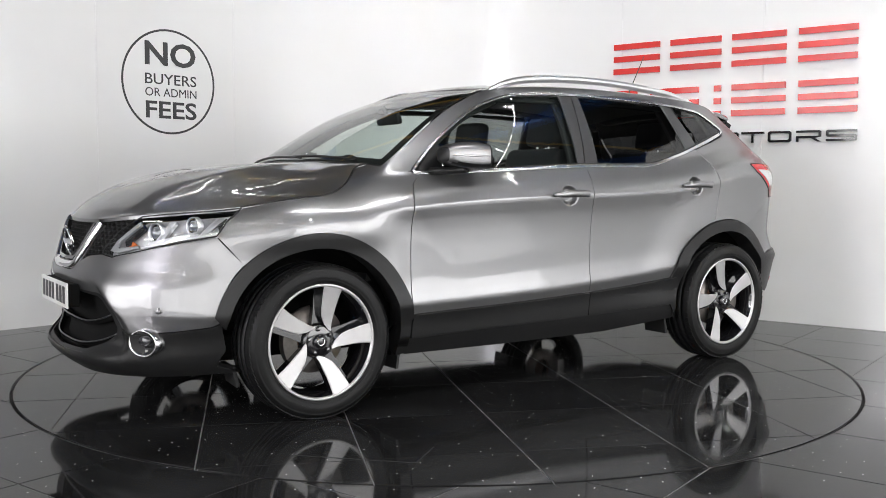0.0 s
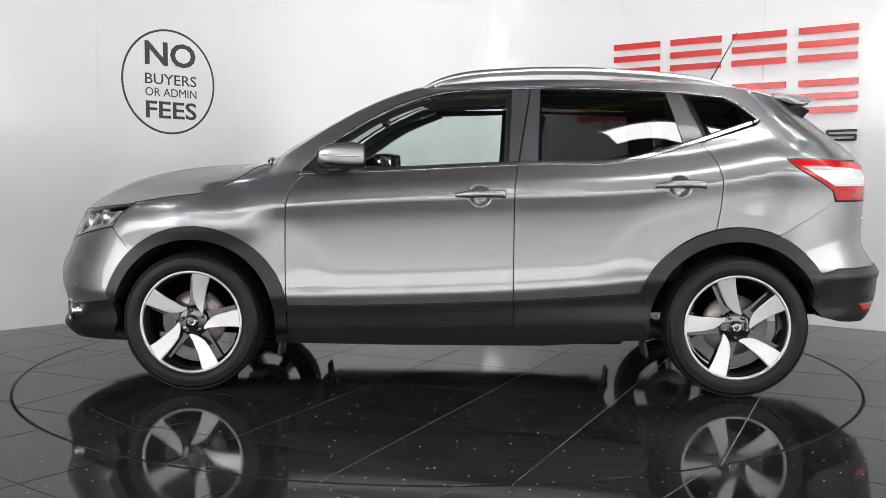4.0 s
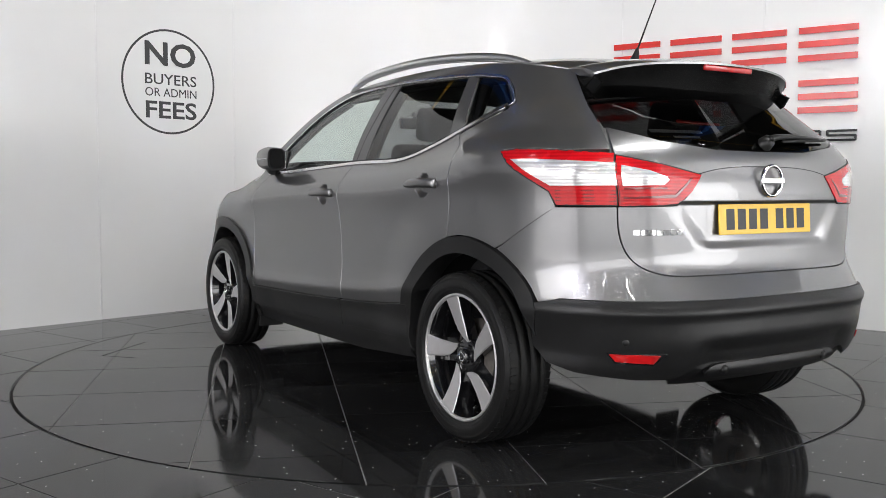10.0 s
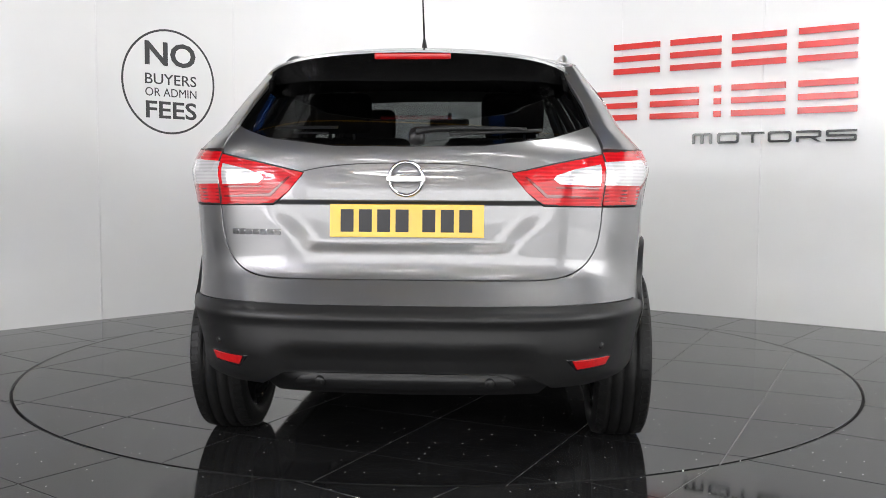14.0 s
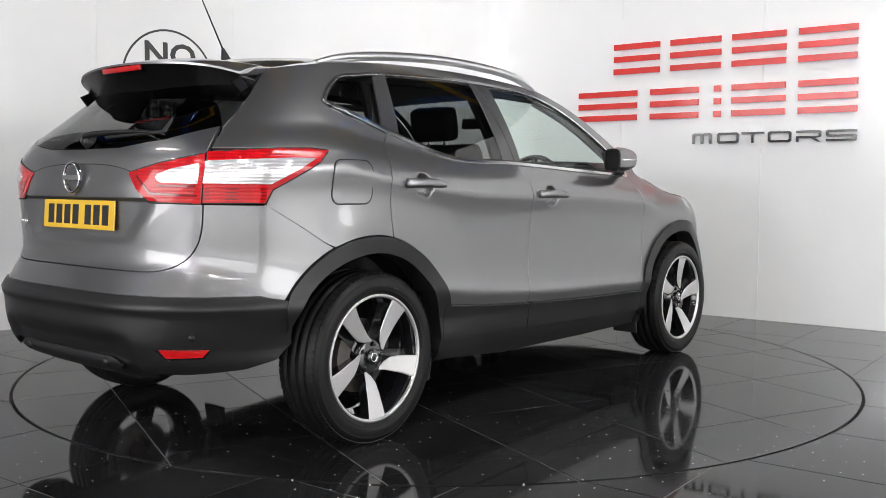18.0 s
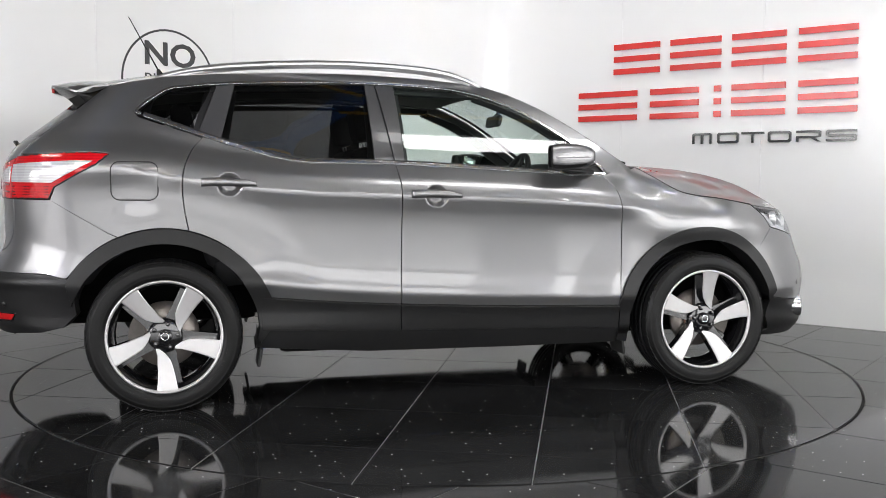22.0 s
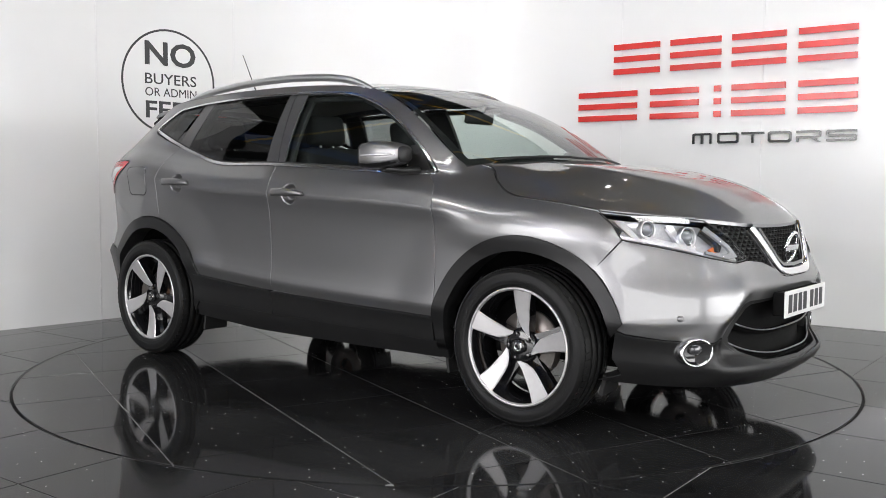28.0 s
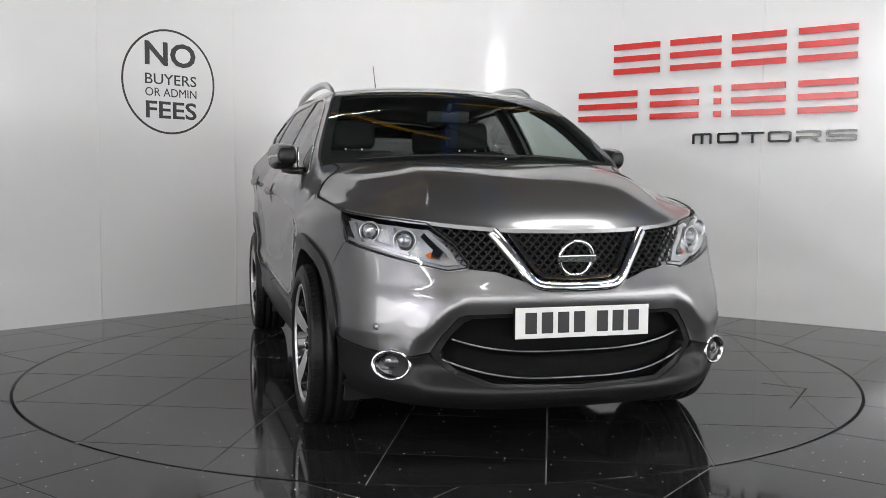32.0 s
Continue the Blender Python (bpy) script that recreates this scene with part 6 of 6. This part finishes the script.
def fog_lamp(s):
    a, z = F(0.655, 0.366)
    p = f_front(a, z)
    n = Vector((0.86, 0.50, 0.0)).normalized()
    if s < 0:
        p, n = Vector((p.x, -p.y, p.z)), Vector((n.x, -n.y, n.z))
    m = Matrix.Translation(p + n * 0.011) @ n.to_track_quat("Z", "Y").to_matrix().to_4x4() @ Matrix.Diagonal((1.22, 0.90, 1, 1))
    ring = part("fog_lamp", lathe_bm([(0.064, -0.04), (0.064, 0.004), (0.060, 0.013), (0.053, 0.010), (0.050, -0.01)], 44, "Z", m), TRIM_CHROME, car, "fog lamp in an oval chrome ring")
    part("bowl", lathe_bm([(0.051, 0.004), (0.047, -0.004), (0.040, -0.006), (0.0, -0.006)], 40, "Z", m), GLOSS_BLACK, ring)
    m2 = m @ pose(-0.012 * s * 0, 0.012, 0.0)
    part("lens", lathe_bm([(0.026, -0.006), (0.025, 0.002), (0.018, 0.007), (0.0, 0.009)], 28, "Z", m2), LAMP_DARK, ring)


for s in BOTH:
    fog_lamp(s)


# ---- inside the headlights ----
def headlight_inside():
    for h, s in zip([o for o in car.children if o.name.startswith("headlight")], BOTH):
        def at(y, z, depth):
            p = f_front(*F(y, z)) + Vector((-depth, 0, 0))
            return Vector((p.x, s * p.y, p.z))
        for y, z, r in ((0.700, 0.842, 0.034), (0.592, 0.812, 0.038)):
            p = at(y, z, 0.040)
            n = Vector((0.93, 0.36 * s, 0.05)).normalized()
            m = Matrix.Translation(p) @ n.to_track_quat("Z", "Y").to_matrix().to_4x4()
            part("reflector_ring", lathe_bm([(r * 1.16, -0.01), (r * 1.14, 0.010), (r * 1.08, 0.014), (r * 1.0, 0.004), (r * 0.97, -0.02)], 36, "Z", m), SATIN, h)
            part("projector", lathe_bm([(r * 0.80, -0.012), (r * 0.78, 0.002), (r * 0.58, 0.016), (r * 0.3, 0.022), (0.0, 0.024)], 32, "Z", m), PROJECTOR, h, "glass projector lens")
            part("projector_collar", lathe_bm([(r * 0.97, 0.0), (r * 0.92, 0.006), (r * 0.80, 0.0)], 32, "Z", m), GLOSS_BLACK, h)
        panel("bezel", [FX(1.650, 0.911), F(0.785, 0.908), F(0.772, 0.845), FX(1.735, 0.822), FX(1.706, 0.862)], f_front, PLASTIC, h, EC, 0.02, -0.012, "dark grey outer bezel", (s,))
        panel("bezel", [F(0.535, 0.858), F(0.552, 0.838), F(0.515, 0.792), F(0.525, 0.765), F(0.500, 0.762), F(0.482, 0.785), F(0.50, 0.815)], f_front, GLOSS_BLACK, h, EC, 0.02, -0.022, "dark inner bezel", (s,))
        panel("bezel", [FX(1.742, 0.812), F(0.70, 0.786), F(0.58, 0.750), F(0.58, 0.758), F(0.70, 0.797), FX(1.738, 0.824)], f_front, SATIN, h, EC, 0.02, -0.016, "silver lower bezel", (s,))
        panel("daytime_strip", [F(0.524, 0.862), F(0.536, 0.850), F(0.472, 0.778), F(0.462, 0.758), F(0.480, 0.748), F(0.57, 0.762), F(0.57, 0.753), F(0.48, 0.731), F(0.432, 0.737), F(0.455, 0.785)], f_front, DRL, h, (0.03, 0.012), 0.012, -0.010, "pale daytime running strip", (s,))
        panel("indicator", [F(0.525, 0.782), F(0.498, 0.766), F(0.530, 0.760), F(0.545, 0.772)], f_front, AMBER, h, EC, 0.01, -0.024, "amber indicator", (s,))
        panel("reflector_fin", [F(0.655, 0.868), F(0.635, 0.870), F(0.622, 0.78), F(0.645, 0.772)], f_front, SATIN, h, EC, 0.02, -0.018, "", (s,))
        panel("reflector_fin", [F(0.77, 0.885), F(0.752, 0.883), F(0.745, 0.81), F(0.76, 0.815)], f_front, SATIN, h, EC, 0.02, -0.014, "", (s,))
        panel("reflector_fin", [F(0.74, 0.812), F(0.60, 0.768), F(0.60, 0.781), F(0.735, 0.828)], f_front, SATIN, h, EC, 0.02, -0.020, "", (s,))
        rim = [FX(1.640, 0.917), F(0.74, 0.9065), F(0.62, 0.892), F(0.52, 0.879), F(0.44, 0.805), F(0.395, 0.735), F(0.40, 0.722), F(0.47, 0.712), F(0.56, 0.731), F(0.66, 0.761), FX(1.750, 0.803), FX(1.71, 0.86)]
        edge = []
        for (a0, z0), (a1, z1) in zip(rim, rim[1:] + rim[:1]):
            for k in range(5):
                p = f_front(a0 + (a1 - a0) * k / 5, z0 + (z1 - z0) * k / 5)
                edge.append(Vector((p.x - 0.003, s * (p.y - 0.001), p.z)))
        part("seal", tube_bm(edge, 0.003, 6, True), SEAL, h, "black rubber seal")


PROJECTOR = mat("projector_glass", (0.34, 0.35, 0.37), 0.08, metal=0.6, coat=1.0, spec=0.8, vary=0.05)
headlight_inside()


# ---- tail lights: clear middles and dark surrounds ----
def tail_inside():
    outs = [o for o in car.children if o.name.startswith("tail_light")]
    ins = [o for o in TAILGATE.children if o.name.startswith("tail_light")]
    for (o, i), s in zip(zip(outs, ins), BOTH):
        panel("clear_lens", [RX(-1.612, 1.113), RX(-1.70, 1.113), R(0.667, 1.098), R(0.667, 1.022), RX(-1.785, 1.020), RX(-1.735, 1.048)], f_rear, WHITE_LENS, o, EC, 0.006, 0.006, "clear ribbed lens", (s,))
        panel("clear_lens", [R(0.650, 1.090), R(0.56, 1.072), R(0.500, 1.052), R(0.492, 1.040), R(0.512, 1.024), R(0.650, 1.020)], f_rear, WHITE_LENS, i, EC, 0.006, 0.006, "clear ribbed lens", (s,))
        for k in range(4):
            z = 0.965 + 0.012 * k
            panel("lens_rib", [R(0.667, z), R(0.667, z + 0.003), RX(-1.80, z + 0.003), RX(-1.80, z)], f_rear, RED_DARK, o, (0.2, 0.05), 0.003, 0.0055, "", (s,))
        panel("lens_rib", [R(0.395, 1.046), R(0.402, 1.047), R(0.47, 0.988), R(0.645, 0.980), R(0.645, 0.975), R(0.465, 0.980)], f_rear, RED_DARK, i, EC, 0.003, 0.0055, "", (s,))
        panel("lens_rib", [R(0.645, 1.008), R(0.50, 1.010), R(0.50, 1.014), R(0.645, 1.013)], f_rear, RED_DARK, i, EC, 0.003, 0.0055, "", (s,))
        for rim, lamp in (([RX(-1.547, 1.143), RX(-1.62, 1.150), RX(-1.74, 1.147), R(0.662, 1.131), R(0.662, 0.952), RX(-1.80, 0.952), RX(-1.777, 1.0), RX(-1.70, 1.045), RX(-1.60, 1.10)], o), ([R(0.655, 1.125), R(0.50, 1.092), R(0.352, 1.058), R(0.40, 1.0), R(0.458, 0.953), R(0.655, 0.950)], i)):
            edge = []
            for (a0, z0), (a1, z1) in zip(rim, rim[1:] + rim[:1]):
                for k in range(6):
                    p = f_tail(a0 + (a1 - a0) * k / 6, z0 + (z1 - z0) * k / 6)
                    edge.append(Vector((p.x, s * p.y, p.z)))
            part("lamp_seal", tube_bm(edge, 0.0045, 6, True), SEAL, lamp, "dark lamp edge")


RED_DARK = mat("deep_red_lens", (0.16, 0.003, 0.004), 0.1, coat=1.0)
tail_inside()


# ---- wipers, fuel flap, small seams ----
def wipers():
    def on_glass(y, z, out):
        p = f_rear(*R(y, z)) + Vector((-0.82, 0, 0.57)) * out
        return p
    arm = [on_glass(y, z, o) for y, z, o in spline([(-0.03, 1.178, 0.034), (-0.09, 1.186, 0.036), (-0.22, 1.196, 0.026), (-0.40, 1.199, 0.016)], 6)]
    w = part("rear_wiper", tube_bm(arm, lambda t: 0.014 - 0.008 * t, 8), PLASTIC, TAILGATE, "black rear wiper")
    part("blade", tube_bm([on_glass(-0.14 - 0.026 * k, 1.186 + 0.0012 * k, 0.010) for k in range(13)], 0.007, 6), SEAL, w)
    part("pivot", lathe_bm([(0.0, 0.036), (0.024, 0.032), (0.030, 0.0)], 20, "Z", Matrix.Translation(on_glass(-0.03, 1.176, 0.0)) @ Vector((-0.82, 0, 0.57)).to_track_quat("Z", "Y").to_matrix().to_4x4()), PLASTIC, w)
    # dark bar drawn in for the shade below the crease over the garnish
    part("garnish_seam", tube_bm([f_rear(*R(-0.36 + 0.72 * k / 40, 1.092 - 0.030 * abs(-1 + 2 * k / 40) ** 3)) + Vector((0.0012, 0, 0)) for k in range(41)], 0.0022, 6), SEAL, TAILGATE)
    f = cross_sheet(ws_edge, ws_mid, 0.012)
    for a, b in ((0.62, 0.10), (0.90, 0.55)):
        pts = []
        for i in range(12):
            t = i / 11
            p = f(a + (b - a) * t, 0.004 + 0.016 * math.sin(math.pi * t * 0.9))
            pts.append(p + Vector((0.008, 0, 0.010)))
        wp = part("front_wiper", tube_bm(pts, 0.0065, 6), PLASTIC, car, "black windscreen wiper")
    sheet("scuttle", lambda u, v: f(u, 0) + Vector((0.030 * v + 0.002, 0, -0.012 * v - 0.002)), 20, 3, PLASTIC, car, 0.0, "black plastic scuttle panel")


wipers()


def rounded_rect(x0, x1, z0, z1, r, n=5):
    pts = []
    for cx, cz, a0 in ((x1 - r, z1 - r, 0), (x0 + r, z1 - r, 90), (x0 + r, z0 + r, 180), (x1 - r, z0 + r, 270)):
        pts += [(cx + r * math.cos(radians(a0 + 90 * i / n)), cz + r * math.sin(radians(a0 + 90 * i / n))) for i in range(n + 1)]
    return pts


panel("fuel_flap", rounded_rect(-1.535, -1.345, 0.948, 1.108, 0.035), f_side, PAINT, car, (0.05, 0.03), 0.003, 0.0022, "grey painted fuel flap", (-1,))
part("flap_seam", tube_bm([(x, -side_y(x, z) - 0.012 * step(0.75, 0.50, math.hypot(x - AX_R, z - 0.335)) * (1 - step(1.40, 1.62, abs(x))), z) for x, z in rounded_rect(-1.5385, -1.3415, 0.9445, 1.1115, 0.037)], 0.0026, 6, True), SEAL, car)


# ---- inside the car ----
def cabin():
    def seat(x, y, rear=False):
        w = 0.50 if not rear else 0.60
        st = part("seat", box_bm(0.50, w, 0.14, pose(x, y, 0.62, 0, -6, 0), 0.05, 3), CLOTH, car, "dark cloth seat")
        back = box_bm(0.14, w - 0.02, 0.60, pose(x - 0.28, y, 0.92, 0, -14, 0), 0.055, 3)
        part("backrest", back, CLOTH, st)
        hr = box_bm(0.10, 0.26, 0.17, pose(x - 0.385, y, 1.315, 0, -10, 0), 0.045, 3)
        part("headrest", hr, CLOTH, st)
        for d in (-0.05, 0.05):
            part("headrest_post", tube_bm([(x - 0.36, y + d, 1.20), (x - 0.38, y + d, 1.27)], 0.006, 6), SATIN, st)
    for y in (0.36, -0.36):
        seat(0.02, y)
    for y in (0.36, -0.36):
        seat(-0.86, y, True)
    part("dashboard", box_bm(0.46, 1.38, 0.28, pose(0.78, 0, 0.96, 0, 12, 0), 0.09, 4), TRIM, car, "dark soft dashboard")
    part("instrument_hood", box_bm(0.20, 0.36, 0.08, pose(0.60, -0.37, 1.085), 0.035, 3), TRIM, car)
    wheel_m = pose(0.44, -0.37, 1.005, 0, -66, 0)
    ring = [wheel_m @ Vector((0.185 * math.cos(2 * math.pi * i / 40), 0.185 * math.sin(2 * math.pi * i / 40), 0)) for i in range(40)]
    sw = part("steering_wheel", tube_bm(ring, 0.015, 10, True), TRIM, car, "dark leather steering wheel")
    part("wheel_boss", box_bm(0.13, 0.15, 0.05, wheel_m, 0.02), TRIM, sw)
    part("wheel_spokes", join_bm(box_bm(0.035, 0.35, 0.015, wheel_m), box_bm(0.17, 0.035, 0.015, wheel_m @ pose(0.09, 0, 0))), TRIM, sw)
    part("interior_mirror", box_bm(0.03, 0.235, 0.065, pose(0.46, 0.0, 1.375, 0, 12, 0), 0.014), TRIM, car, "black interior mirror")
    part("mirror_stalk", tube_bm([(0.46, 0, 1.39), (0.50, 0, 1.44)], 0.012, 8), TRIM, car)
    # roof lining and door cards
    sheet("headlining", lambda u, v: cross_sheet(roof_edge, roof_mid, 0.05, 2.4)(u, 0.03 + 0.94 * v) - Vector((0, 0, 0.035)), 12, 14, HEADLINING, car, 0.0, "pale roof lining")
    for s in BOTH:
        panel("door_card", [(0.80, 1.06), (-1.13, 1.10), (-1.13, 0.88), (-0.92, 0.66), (-0.84, 0.45), (0.80, 0.40)], f_side, TRIM, car, (0.15, 0.1), 0.02, -0.07, "dark door trim", (s,))
        panel("pillar_trim", [(-0.20, 1.10), (-0.39, 1.10), (-0.39, 1.51), (-0.22, 1.51)], f_side, TRIM, car, SC, 0.02, -0.035, "", (s,))
        panel("pillar_trim", [(-1.04, 1.20), (-1.20, 1.24), (-1.13, 1.49), (-0.99, 1.50)], f_side, TRIM, car, SC, 0.02, -0.035, "", (s,))
        panel("pillar_trim", [(-1.40, 1.30), (-1.80, 1.22), (-1.62, 1.44), (-1.36, 1.47)], f_side, TRIM, car, SC, 0.02, -0.045, "", (s,))
        panel("grab_trim", spline([(0.90, 1.09), (0.68, 1.245), (0.45, 1.39), (0.2, 1.48)], 3) + spline([(0.16, 1.462), (0.40, 1.362), (0.64, 1.205), (0.80, 1.085)], 3), f_side, TRIM, car, SC, 0.015, -0.035, "", (s,))
        panel("rail_trim", [(0.2, 1.47), (0.2, 1.50), (-1.3, 1.49), (-1.3, 1.455), (-0.5, 1.487)], f_side, TRIM, car, SC, 0.015, -0.03, "", (s,))
    part("parcel_shelf", box_bm(0.50, 1.10, 0.03, pose(-1.60, 0, 1.08), 0.01), TRIM, car)
    part("bulkhead", box_bm(0.04, 1.40, 0.5, pose(0.98, 0, 0.82)), TRIM, car, smooth=False)
    part("tail_lining", box_bm(0.06, 1.2, 0.42, pose(-1.90, 0, 0.92, 0, 0, 0), 0.02), TRIM, car)
    # sticker in the rear glass: two pale strips
    for z, y0, y1, h in ((1.222, 0.25, 0.48, 0.010), (1.203, 0.28, 0.40, 0.006)):
        panel("glass_sticker", [R(y0, z), R(y1, z), R(y1, z + h), R(y0, z + h)], f_rear, LAMP_BODY, TAILGATE, EC, 0.001, -0.012, "pale window sticker strip")


cabin()


lay_tiles()


def motions():
    rows = [(0, 213.89), (2, 195.66), (3.5, 181.89), (5.5, 163.46), (8, 140.68), (10, 122.64), (12, 104.44), (14, 86.18), (16.5, 63.48), (18, 49.89), (20, 31.77), (22, 13.88), (24, -3.73), (25.5, -16.9), (27.5, -34.53), (30, -56.62), (32, -74.34)]
    for ob in (turntable, car):
        walk(ob, [(t, pose(0, 0, 0, 0, 0, a)) for t, a in rows])


for child in [o for o in car.children]:
    child.location.x += OFF[0]
    child.location.y += OFF[1]
motions()
